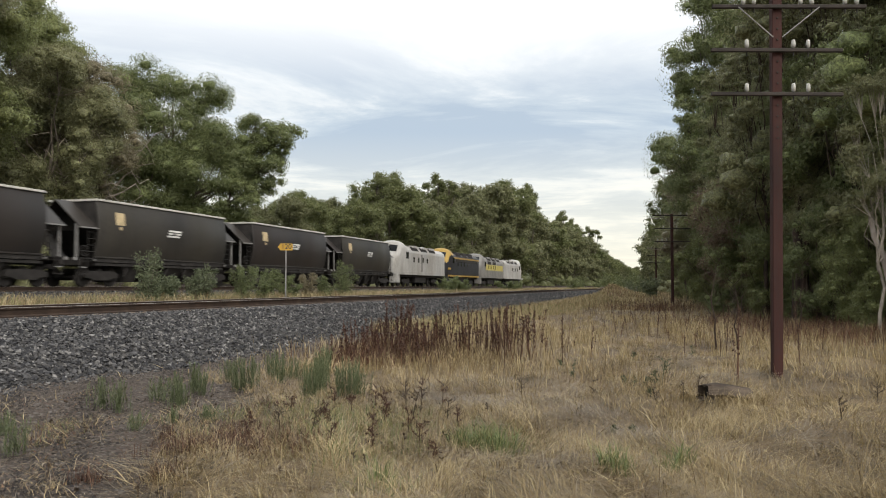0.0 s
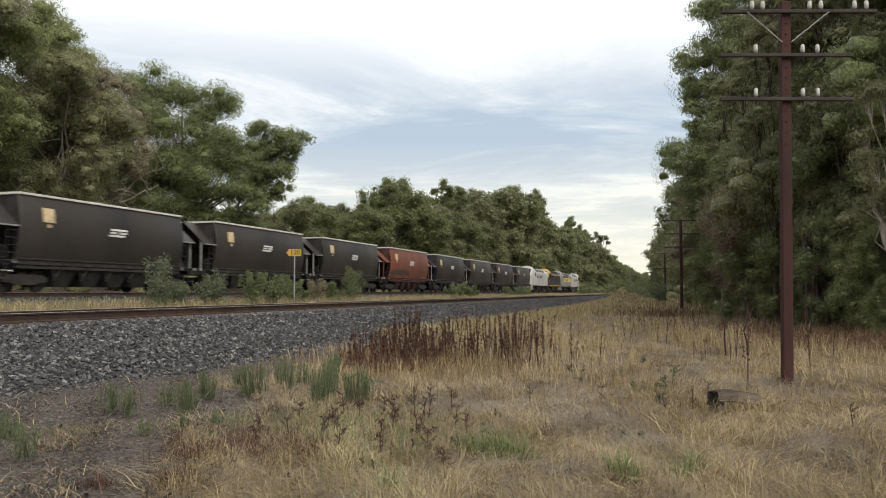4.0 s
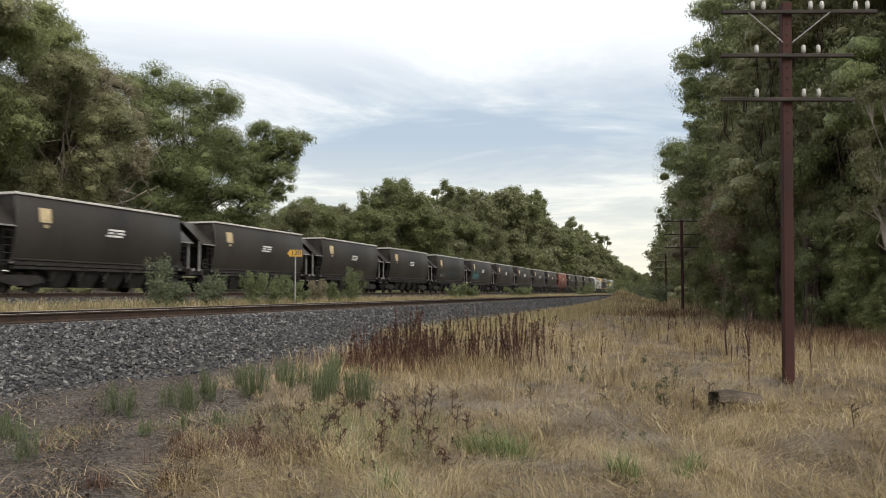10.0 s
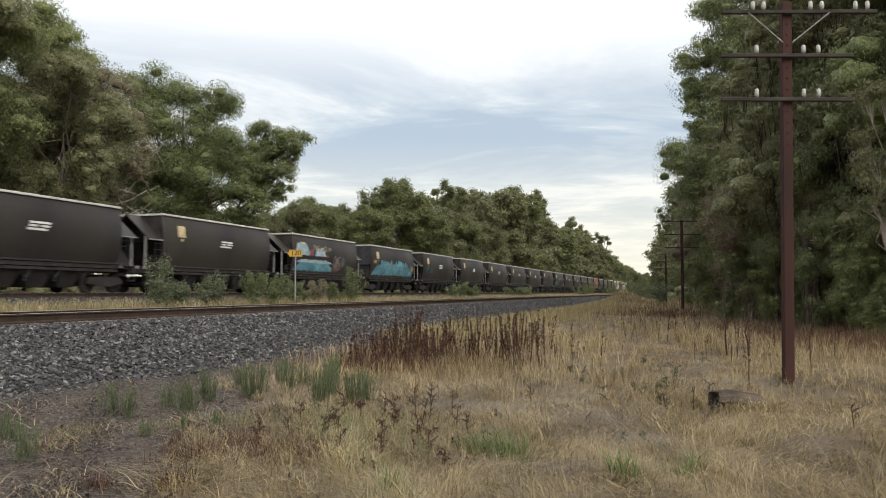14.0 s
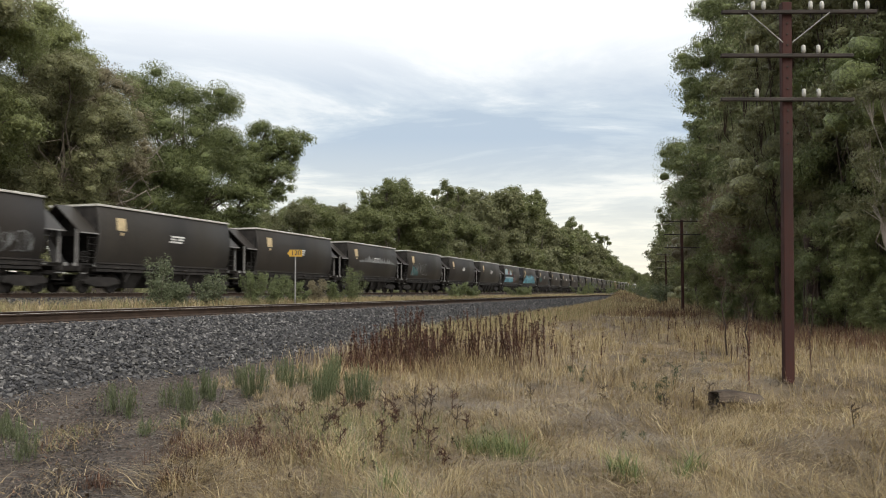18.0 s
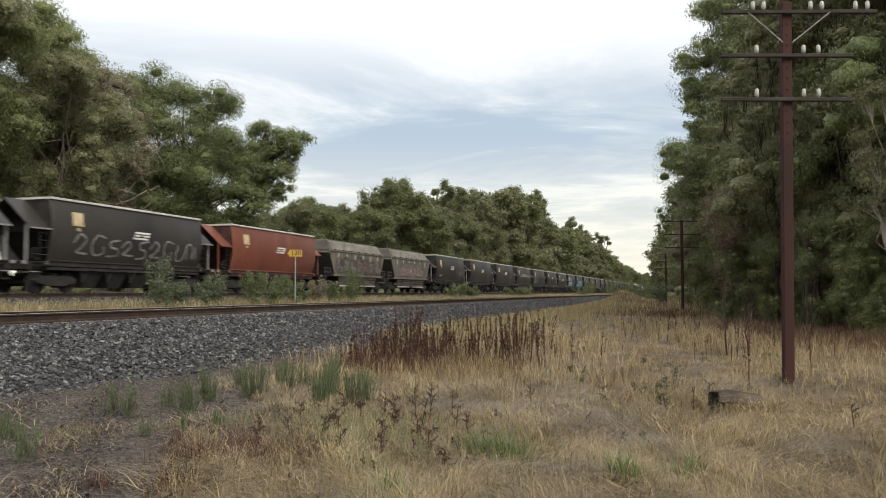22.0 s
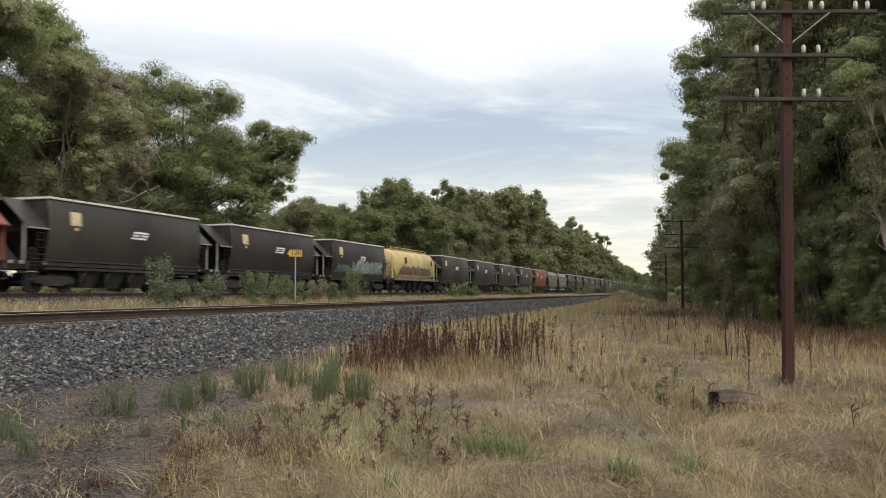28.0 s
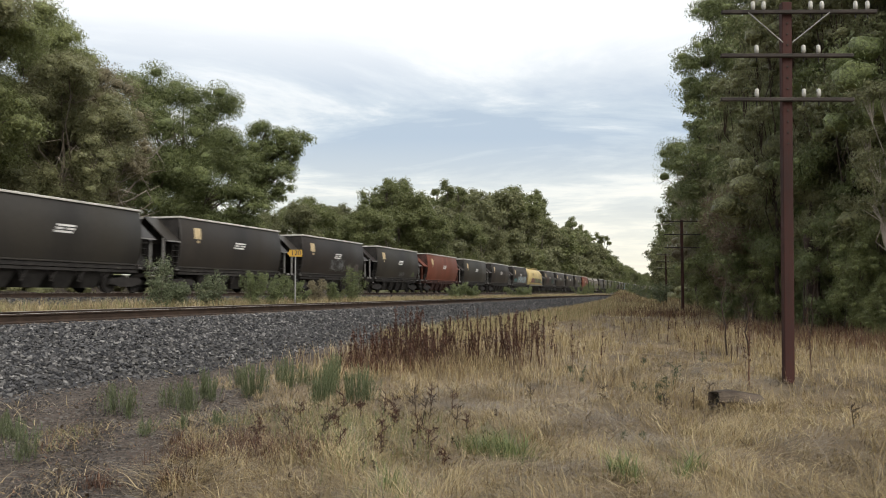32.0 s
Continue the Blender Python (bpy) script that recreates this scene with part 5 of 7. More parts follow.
def leafage(rng, centres, radii, per, size, droop, slim, level=1, core=0.36, flat=0.75):
    """Clumps of single leaves round knobbly inner masses of foliage: points, faces and the material of each face."""
    lv, lf = leaf_blades(rng, centres, radii, per, size, droop, slim, flat)
    if not level:
        return lv, lf, np.zeros(len(lf), np.int32)
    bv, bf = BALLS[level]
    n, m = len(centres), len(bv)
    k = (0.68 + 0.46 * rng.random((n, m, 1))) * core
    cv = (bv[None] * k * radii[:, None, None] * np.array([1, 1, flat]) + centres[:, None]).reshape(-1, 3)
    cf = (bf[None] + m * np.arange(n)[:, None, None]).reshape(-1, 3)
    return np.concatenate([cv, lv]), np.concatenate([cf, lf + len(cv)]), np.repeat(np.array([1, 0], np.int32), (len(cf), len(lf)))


def random_lobes(rng, h, spread, first, count):
    """Lobes of a crown: (right, away, up, radius)."""
    out = []
    for i in range(count):
        u = (i + 0.5 + 0.4 * rng.normal()) / count
        u = min(1.0, max(0.0, u))
        z = h * (first + 0.07 + (0.93 - first - 0.07) * u)
        wide = spread * (0.35 + 0.65 * math.sin(math.pi * (0.18 + 0.72 * u)))
        a = i * 2.4 + 0.5 * rng.normal()
        rr = wide * (0.34 + 0.38 * rng.random())
        out.append((rr * math.cos(a), rr * math.sin(a), z, spread * (0.30 + 0.16 * rng.random())))
    out.append((0.0, 0.0, h * 0.9, spread * 0.36))
    return out


def tree_meshes(seed, h, spread, first, lobes, per, leaf, bark, leaves, trunk=0.02, droop=0.25, slim=0.3, each=7, level=2, core=0.46, twig=1.0, bare=0):
    """lobes: how many, or a list of them."""
    rng = np.random.default_rng(seed)
    if isinstance(lobes, int):
        lobes = random_lobes(rng, h, spread, first, lobes)
    bm = bmesh.new()
    n = 9
    bend = rng.normal(0, 0.03, 2) * h
    pts = [np.array([bend[0] * (k / n) ** 1.5 + rng.normal(0, 0.007) * h * (k > 0), bend[1] * (k / n) ** 1.5 + rng.normal(0, 0.007) * h * (k > 0), -0.3 + (h * 0.84 + 0.3) * k / n]) for k in range(n + 1)]
    rad = [h * trunk * (1.25 if k == 0 else 1 - 0.88 * k / n) for k in range(n + 1)]
    tube(bm, [tuple(q) for q in pts], rad, 9)
    centres, radii = [], []
    for x, y, z, r in lobes:
        u = min(0.86, max(0.12, (z / h) * 0.62 - 0.06 + 0.05 * rng.random()))
        k = min(n - 1, int(u * n))
        f = u * n - k
        p0 = pts[k] * (1 - f) + pts[k + 1] * f
        e = np.array([x, y, z])
        q = [p0]
        for j in range(1, 6):
            w = j / 5
            q.append(p0 + (e - p0) * np.array([w ** 0.85, w ** 0.85, w ** 1.25]) + rng.normal(0, 0.012 * h, 3) * (w < 1))
        r0 = rad[k] * 0.5
        tube(bm, [tuple(a) for a in q], [max(0.025, r0 * (1 - 0.8 * j / 5)) for j in range(6)], 6, False)
        for i in range(each):
            d = rng.normal(size=3)
            d[2] = d[2] * 0.8 + 0.15
            d /= np.linalg.norm(d)
            c = e + d * r * (0.45 + 0.52 * rng.random() ** 0.8) * np.array([1, 1, 0.85])
            centres.append(c)
            radii.append(r * (0.48 + 0.24 * rng.random()) * (7 / each) ** 0.33)
            if i < 8:
                mid = (e + c) / 2 + rng.normal(0, 0.08 * r, 3)
                tube(bm, [tuple(q[4]), tuple(mid), tuple(c)], [twig * max(0.02, r0 * 0.28), twig * max(0.015, r0 * 0.18), 0.012 * twig], 5, False)
    for i in range(bare):
        # twisting leafless limbs that reach out through the foliage
        a, z = rng.random() * math.tau, h * (0.28 + 0.45 * rng.random())
        reach = spread * (0.75 + 0.35 * rng.random())
        q = [(reach * u * math.cos(a + 0.35 * math.sin(5 * u + i)), reach * u * math.sin(a + 0.35 * math.sin(5 * u + i)), z + 1.6 * u * rng.random() + 0.35 * math.sin(9 * u + i)) for u in (0.1, 0.3, 0.5, 0.65, 0.8, 0.92, 1.05)]
        tube(bm, q, [0.075, 0.07, 0.062, 0.055, 0.045, 0.034, 0.02], 6, False)
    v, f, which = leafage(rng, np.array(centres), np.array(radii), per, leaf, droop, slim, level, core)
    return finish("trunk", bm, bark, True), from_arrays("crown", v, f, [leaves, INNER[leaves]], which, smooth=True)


KINDS = {}


def tree(kind, x, y, turn, size, label, group="trees beside the railway", z=None):
    trunk, crown = KINDS[kind]
    base = float(ground_z(np.array([x]), np.array([y]))[0]) if z is None else z
    w = thing("gum_tree", label, "tree", pose(x, y, base - 0.05, 0, 0, turn), group)
    w.scale = (size, size, size)
    part("trunk", trunk, None, w)
    part("crown", crown, None, w)
    return w


# the big gum behind the train has a domed crown with a long limb to one side
DOME = [(-2.3, 0, 15.3, 2.7), (2.2, 0.5, 14.2, 2.3), (-0.2, -1, 12.2, 3.4), (4.6, 0, 11.0, 2.4), (6.6, 0.5, 12.1, 1.4), (8.9, 0, 11.4, 1.3), (7.6, -0.5, 8.7, 1.4), (6.2, 0, 9.8, 1.5), (7.6, 0.3, 10.7, 1.2), (8.4, 0, 9.8, 0.9), (5.2, 0.5, 9.2, 1.8), (8.0, 0, 7.4, 0.9), (6.6, 0.2, 7.6, 1.2), (-4.3, 0.5, 11.6, 2.8), (3.0, -1, 8.4, 2.8), (-1.6, -1.5, 8.0, 3.2), (-5.0, 0, 8.2, 2.6), (5.6, -1, 6.6, 2.0), (0.5, 2.5, 11.0, 3.0), (-3.5, 2.5, 9.0, 3.0), (0.0, 0, 5.2, 3.0), (4.0, 0, 4.4, 2.4), (-4.0, 0, 4.6, 2.6)]
# a spreading gum of the far wood, and the one at the edge of the wood beyond the poles
SPREADING = [(0, 0, 15.6, 2.7), (-3.6, 0, 14.2, 2.5), (3.7, 0.5, 13.9, 2.5), (0.4, 3.6, 14.3, 2.5), (0, -3.6, 13.8, 2.5), (-5.6, -1, 11.4, 2.1), (5.7, -1, 11.0, 2.2), (1.4, -3, 9.8, 2.7), (-2.4, -3, 7.4, 2.8), (3.0, 0, 6.2, 2.8), (-3.2, 2, 4.4, 2.8)]
EDGE = [(-2.3, 0, 16.7, 1.8), (-1.8, 0, 19.0, 1.9), (0, 0, 18.6, 2.5), (-2.4, 0.5, 14.7, 1.4), (-3.2, 0, 13.2, 0.9), (-3.4, 0, 12.1, 0.75), (-3.5, 0, 9.8, 1.9), (-2.9, 0, 7.9, 1.8), (-1.7, -0.5, 10.8, 2.1), (-1.4, 0, 5.8, 1.7),
        (0.2, 0, 13.2, 2.5), (0.3, -0.5, 8.9, 2.5), (-1.2, 0, 3.6, 1.7), (2.7, 0, 16.2, 2.3), (2.8, 0, 11.2, 2.4), (2.7, 0, 6.6, 2.3), (0.8, -0.5, 3.4, 2.0), (1.6, 0, 20.5, 2.2), (-0.6, 0, 21.4, 1.8)]
UMBRELLA = [(0, 0, 16.8, 1.3), (1.7, 0.2, 16.0, 1.1), (-1.6, 0.3, 15.9, 1.0), (0.4, 1.3, 15.2, 1.0), (2.7, 0, 14.6, 0.8), (-2.4, -0.5, 14.4, 0.8), (0.2, -1.2, 13.6, 0.9)]
for k, spec in {
    "tall": (11, 20, 6.2, 0.16, 16, 560, 0.165, M_BARK, M_LEAF_GOLD, 0.016, 0.35, 0.40, 14), "dome": (12, 17.5, 7.0, 0.2, DOME, 720, 0.16, M_BARK, M_LEAF, 0.018, 0.45, 0.38, 15, 2, 0.40),
    "olive": (13, 18, 6.2, 0.16, 16, 520, 0.165, M_BARK, M_LEAF_OLIVE, 0.016, 0.35, 0.40, 14), "dry": (14, 16, 5.8, 0.16, 15, 420, 0.16, M_PALE_BARK, M_LEAF_DRY, 0.014, 0.35, 0.36, 13, 2, 0.40, 1.7, 46),
    "right_a": (15, 24, 7.4, 0.10, 20, 320, 0.175, M_BARK, M_LEAF, 0.010, 0.9, 0.27, 14, 2, 0.46), "right_b": (16, 23, 7.2, 0.08, 20, 320, 0.175, M_BARK, M_LEAF_OLIVE, 0.009, 0.9, 0.27, 14, 2, 0.42),
    "edge": (31, 23, 7.0, 0.08, EDGE, 520, 0.17, M_BARK, M_LEAF, 0.009, 0.9, 0.30, 15, 2, 0.36),
    "right_low": (17, 8, 3.4, 0.04, 10, 280, 0.14, M_BARK, M_LEAF, 0.009, 0.9, 0.26, 12, 2, 0.4), "right_gold": (37, 8, 3.4, 0.04, 10, 280, 0.14, M_BARK, M_LEAF_GOLD, 0.009, 0.9, 0.26, 12, 2, 0.36),
    "right_dry": (27, 8, 2.8, 0.10, 9, 200, 0.15, M_PALE_BARK, M_LEAF_TAN, 0.009, 0.9, 0.26, 11, 2, 0.34),
    "right_mid": (43, 11, 3.3, 0.22, 13, 340, 0.16, M_BARK, M_LEAF_OLIVE, 0.010, 0.9, 0.27, 12, 2, 0.42), "right_mid_green": (44, 12, 3.4, 0.20, 13, 340, 0.16, M_BARK, M_LEAF, 0.010, 0.9, 0.27, 12, 2, 0.42),
    "far_a": (18, 18, 6.8, 0.08, SPREADING, 150, 0.29, M_BARK, M_LEAF_FAR, 0.014, 0.2, 0.45, 20, 1, 0.42), "far_b": (19, 17, 6.6, 0.08, 10, 150, 0.29, M_BARK, M_LEAF_DIM, 0.014, 0.2, 0.45, 20, 1, 0.42),
    "dim_a": (28, 18, 7.4, 0.06, SPREADING, 70, 0.50, M_BARK, M_LEAF_FAR, 0.014, 0.2, 0.45, 16, 1, 0.46), "dim_b": (29, 18, 7.0, 0.06, 9, 70, 0.50, M_BARK, M_LEAF_DIM, 0.014, 0.2, 0.45, 16, 1, 0.46),
    "umbrella": (45, 18, 4.0, 0.6, UMBRELLA, 90, 0.26, M_BARK, M_LEAF_FAR, 0.010, 0.2, 0.45, 9, 1, 0.5),
    "slim": (20, 15, 2.4, 0.40, 8, 200, 0.15, M_PALE_BARK, M_LEAF_OLIVE, 0.007, 0.9, 0.24, 8, 2, 0.4), "stem": (41, 17, 2.8, 0.48, 8, 160, 0.15, M_DARKBARK, M_LEAF_OLIVE, 0.0075, 0.9, 0.24, 8, 2, 0.4),
}.items():
    KINDS[k] = tree_meshes(*spec)

GREEN_GUM = "dense dark green gum tree with a rounded clumpy crown"
OLIVE_GUM = "olive green gum tree behind the railway"
# behind the train
LEFT_TREES = [("olive", -36, 26, 10, 1.12), ("tall", -38.5, 33.6, 70, 0.98), ("olive", -37, 40, 200, 0.80), ("dry", -39, 44, 20, 0.92), ("dome", -38.9, 54.8, 17, 1.03), ("tall", -43, 62, 120, 0.62),
              ("dry", -46, 50, 90, 0.85), ("far_b", -48, 42, 150, 1.05), ("far_a", -46, 32, 240, 1.15), ("far_b", -47, 22, 60, 1.15), ("olive", -35, 18, 33, 1.1), ("tall", -43, 45, 300, 0.95)]
for k, x, y, turn, size in LEFT_TREES:
    tree(k, x, y, turn, size, OLIVE_GUM if k == "olive" else ("gum tree with browning foliage behind the railway" if k == "dry" else GREEN_GUM))


def far_rows():
    rng = random.Random(5)
    y = 66.0
    while y < 800:
        # heights follow the skyline of the wood
        tall = float(np.interp(y, [60, 74, 86, 97, 106, 123, 154, 176, 206, 246, 303, 395, 626, 800], [0.47, 0.51, 0.60, 0.71, 0.70, 0.79, 1.04, 1.15, 1.11, 1.09, 1.02, 0.97, 0.86, 0.86]))
        for row, x in enumerate((-35.5, -42, -50)):
            k = rng.choice(("far_a", "far_b")) if y < 150 and row < 2 else rng.choice(("dim_a", "dim_b"))
            tree(k, x + rng.uniform(-1.5, 1.5), y + rng.uniform(-2, 2) + row * 3, rng.uniform(0, 360), tall * rng.uniform(0.84, 1.03) * (1.0, 0.97, 1.0)[row], "distant green gum tree in the wood behind the railway", "wood behind the railway")
        y += 6.5 + y * 0.034
    # single trees that stand above the rest
    for k, x, yy, size in (("far_a", -37, 100, 0.84), ("dim_b", -38, 127, 0.88), ("far_a", -36, 166, 1.26), ("dim_a", -38, 274, 1.25), ("far_b", -41, 150, 1.14), ("dim_a", -37, 340, 1.14)):
        tree(k, x, yy, 40 + yy, size, "tall spreading gum tree standing above the distant wood", "wood behind the railway")
    for x, yy, size in ((-36.5, 122, 0.98), (-36.0, 196, 1.40), (-36.5, 203, 1.30), (-37, 268, 1.38), (-36.5, 283, 1.30), (-36.5, 350, 1.42), (-36, 94, 0.78)):
        tree("umbrella", x, yy, 25 + 3 * yy, size, "slender gum tree with an umbrella crown above the wood", "wood behind the railway")
    # wood beyond the poles
    y = 70.0
    while y < 700:
        edge = 6.5 - 0.078 * (min(y, 260) - 32)
        for row in range(2):
            k = rng.choice(("far_a", "far_b")) if y < 160 else rng.choice(("dim_a", "dim_b"))
            tree(k, edge + 4.5 + row * 8 + rng.uniform(-1.2, 1.2), y + rng.uniform(-2, 2) + row * 4, rng.uniform(0, 360), 0.82 + 0.25 * rng.random(), "distant green gum tree in the wood beyond the poles", "wood beyond the poles")
        y += 9 + y * 0.05


far_rows()
for k in range(14):
    tree("dim_a" if k % 2 else "dim_b", -62 + 6.5 * k, 735 + 12 * (k % 3), 47 * k, 0.95, "distant green gum tree closing the view down the line", "wood at the end of the line")


def undergrowth(name, places, seed, size, mat, label):
    """Low tangled shrubs under the trees, joined."""
    rng = np.random.default_rng(seed)
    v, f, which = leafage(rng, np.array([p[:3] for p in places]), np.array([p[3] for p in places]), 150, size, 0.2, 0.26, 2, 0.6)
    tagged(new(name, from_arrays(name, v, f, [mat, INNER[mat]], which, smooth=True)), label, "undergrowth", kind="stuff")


def build_undergrowth():
    rng = random.Random(8)
    near, far, right = [], [], []
    for i in range(330):
        y = 4 + 120 * (i / 330)
        near.append((-32.6 - 4.5 * rng.random(), y, 1.3 + 2.6 * rng.random() ** 1.5, 1.0 + 0.5 * rng.random()))
    for i in range(260):
        y = 120 + 600 * (i / 260) ** 1.5
        far.append((-33.0 - 5 * rng.random(), y, 1.3 + 3.0 * rng.random(), 1.6 + 1.2 * rng.random()))
    for i in range(300):
        y = 20 + 330 * (i / 300) ** 1.6
        edge = 7.6 - 0.078 * (min(y, 260) - 32)
        right.append((edge + 6.5 * rng.random(), y, 0.2 + 2.6 * rng.random() ** 1.4, 0.7 + 0.5 * rng.random() + 0.003 * y))
    undergrowth("undergrowth", near, 51, 0.2, M_LEAF_OLIVE, "dark green shrubs under the trees behind the train")
    undergrowth("undergrowth", far, 52, 0.45, M_LEAF_FAR, "distant shrubs along the foot of the wood")
    undergrowth("undergrowth", right, 53, 0.2, M_LEAF_OLIVE, "shadowy shrubs along the edge of the wood")


build_undergrowth()
RIGHT_TREES = [("edge", 4.2, 60.4, 17, 1.11), ("right_a", 6.9, 66, 205, 1.05), ("right_b", 9.0, 41, 140, 1.0), ("right_a", 12.0, 32, 250, 1.0), ("right_b", 12.5, 47, 80, 1.02), ("dim_a", 16, 38, 10, 1.3), ("right_b", 16, 25, 200, 1.0),
               ("dim_a", 17, 52, 100, 1.3), ("dim_b", 21, 30, 60, 1.35), ("right_low", 5.5, 66, 0, 1.0), ("right_low", 8.6, 48, 90, 0.9), ("right_low", 9.6, 36, 190, 0.95), ("right_low", 11.5, 28, 270, 0.9),
               ("right_low", 7.0, 56, 130, 0.9), ("right_dry", 6.9, 45, 10, 1.0), ("right_low", 10.4, 31, 40, 1.0), ("right_low", 4.0, 80, 220, 1.0), ("right_low", 3.0, 95, 90, 1.0), ("right_low", 12.5, 24, 120, 0.9), ("right_low", 8.4, 40, 300, 0.8),
               ("right_a", 3.4, 84, 200, 0.85), ("dim_b", 24, 44, 0, 1.35), ("dim_a", 22, 62, 0, 1.3), ("far_b", 13, 62, 40, 1.4), ("dim_a", 20, 46, 77, 1.35), ("dry", 3.2, 70, 40, 0.95), ("right_b", 6.5, 74, 200, 0.95), ("dim_a", 28, 36, 10, 1.3), ("dim_b", 26, 55, 80, 1.3), ("dim_a", 32, 48, 150, 1.3), ("dim_b", 16, 74, 30, 1.25)]
for k, x, y, turn, size in RIGHT_TREES:
    tree(k, x, y, turn, size, "tall dense gum tree with drooping green foliage" if k != "right_low" else "low leafy gum sapling at the edge of the wood", "trees beyond the poles")
for k, x, y, turn, size, label in (("right_dry", 2.9, 46.5, 60, 1.0, "small gum tree with withered tan leaves at the wood's edge"), ("right_gold", 1.1, 62, 20, 0.55, "yellow-green leafy sapling at the wood's edge"),
                                   ("right_gold", 6.7, 31, 200, 0.28, "low bright green bush at the edge of the wood"), ("right_gold", 8.6, 38, 80, 1.1, "tall yellow-green gum sapling at the edge of the wood"), ("right_gold", 2.6, 60, 140, 1.0, "tall yellow-green gum sapling at the edge of the wood")):
    tree(k, x, y, turn, size, label, "trees beyond the poles")
for k, x, y, turn, size in (("right_low", 3.2, 45, 30, 0.62), ("right_gold", 4.1, 42.5, 100, 0.55), ("right_low", 6.2, 36.6, 170, 0.6), ("right_gold", 7.0, 34.2, 250, 0.55), ("right_low", 5.6, 40.0, 60, 0.5), ("right_mid_green", 3.9, 53, 20, 0.95), ("right_mid", 4.4, 46.5, 110, 0.95), ("right_mid_green", 5.6, 43, 200, 1.0), ("right_mid", 6.3, 40.5, 290, 0.95), ("right_mid_green", 7.5, 38.5, 60, 1.05), ("right_mid", 8.4, 36, 150, 1.0), ("right_mid_green", 9.2, 33.5, 240, 0.9), ("right_mid", 2.0, 63, 75, 0.9), ("right_mid_green", 0.8, 76, 10, 0.8)):
    tree(k, x, y, turn, size, "dense gum tree with hanging grey-green foliage at the wood's edge", "trees beyond the poles")
for x, y, turn, size in ((4.3, 42, 0, 0.9), (5.6, 40, 70, 1.0), (4.9, 45, 140, 0.8), (6.6, 37, 210, 1.05), (7.4, 35, 300, 0.85), (3.6, 48, 30, 0.9), (8.2, 34, 160, 0.9), (2.6, 56, 250, 0.8), (7.0, 42, 100, 1.1)):
    tree("stem", x, y, turn, size, "slender dark-barked gum tree at the edge of the wood", "trees beyond the poles")
for x, y, turn in ((10.0, 33, 50), (10.9, 36, 120), (8.6, 38, 200), (12, 33, 260), (10.6, 27, 20), (12.6, 28, 80)):
    tree("slim", x, y, turn, 0.9, "slim pale-barked gum trunk at the edge of the wood", "trees beyond the poles")


def big_trunk(x, y, points, radii, bark, label):
    """An old trunk with torn bark at its foot and two broken limbs."""
    rng = random.Random(9)
    z = float(ground_z(np.array([x]), np.array([y]))[0])
    w = thing("old_gum_trunk", label, "tree trunk", pose(x, y, z), "trees beyond the poles")
    part("trunk", tube(bmesh.new(), points, radii, 12), bark, w, smooth=True)
    n = len(points)
    for k in (n // 2, n - 2):
        p = Vector(points[k])
        d = rng.choice((-1, 1))
        part("limb", tube(bmesh.new(), [tuple(p), tuple(p + Vector((0.5 * d, 0.1, 0.5))), tuple(p + Vector((0.8 * d, 0.2, 1.4))), tuple(p + Vector((1.3 * d, 0.3, 2.1)))], [radii[k] * 0.5, radii[k] * 0.42, radii[k] * 0.33, radii[k] * 0.2], 7), bark, w)
    for k in range(9):
        a, r = rng.uniform(3.4, 6.0), radii[0]
        px, py = r * 1.02 * math.cos(a), r * 1.02 * math.sin(a)
        part("bark_strip", tube(bmesh.new(), [(px * 1.25, py * 1.25, 0.05), (px * 1.1, py * 1.1, 0.7), (px * 0.98, py * 0.98, rng.uniform(1.2, 2.6))], [0.03, 0.04, 0.015], 5), bark, w)


big_trunk(5.15, 38.0, [(0, 0, -0.3), (0.02, 0, 0.9), (0.08, 0, 2.2), (0.0, 0, 3.2), (-0.1, 0.1, 4.0), (0.0, 0.2, 4.8), (0.1, 0.2, 5.6)], [0.40, 0.31, 0.28, 0.24, 0.18, 0.12, 0.05], M_DARKBARK, "thick dark red-brown gum trunk shedding bark strips")
big_trunk(6.86, 30.0, [(0.3, 0, -0.3), (0.12, 0, 0.8), (-0.05, 0, 1.7), (-0.22, 0, 2.6), (-0.46, 0, 3.2), (-0.55, 0, 3.8), (-0.5, 0.1, 4.3), (-0.45, 0.2, 4.8)], [0.13, 0.115, 0.105, 0.10, 0.095, 0.085, 0.06, 0.035], M_WHITE_BARK, "leaning pale smooth-barked gum trunk beside the wood")
tree("slim", 6.4, 29.6, 130, 0.62, "slim pale-barked gum trunk at the edge of the wood", "trees beyond the poles")


def dead_sapling(x, y, h, seed, label):
    """A thin twisted bare sapling with a few side twigs."""
    rng = random.Random(seed)
    z = float(ground_z(np.array([x]), np.array([y]))[0])
    w = thing("dead_sapling", label, "sapling", pose(x, y, z), "bare saplings in the grass")
    pts = [(0, 0, -0.1)]
    for k in range(1, 9):
        pts.append((pts[-1][0] + rng.uniform(-0.07, 0.07), rng.uniform(-0.04, 0.04), h * k / 8))
    part("stem", tube(bmesh.new(), pts, [0.026 - 0.0025 * k for k in range(9)], 6), M_DARKBARK, w)
    for k in range(3, 9):
        for d in (-1, 1):
            l = rng.uniform(0.2, 0.5)
            p = pts[k]
            part("twig", tube(bmesh.new(), [p, (p[0] + d * l * 0.4, p[1], p[2] + l * 0.5), (p[0] + d * l * 0.6, p[1] + 0.05, p[2] + l)], [0.007, 0.006, 0.003], 5), M_DARKBARK, w)


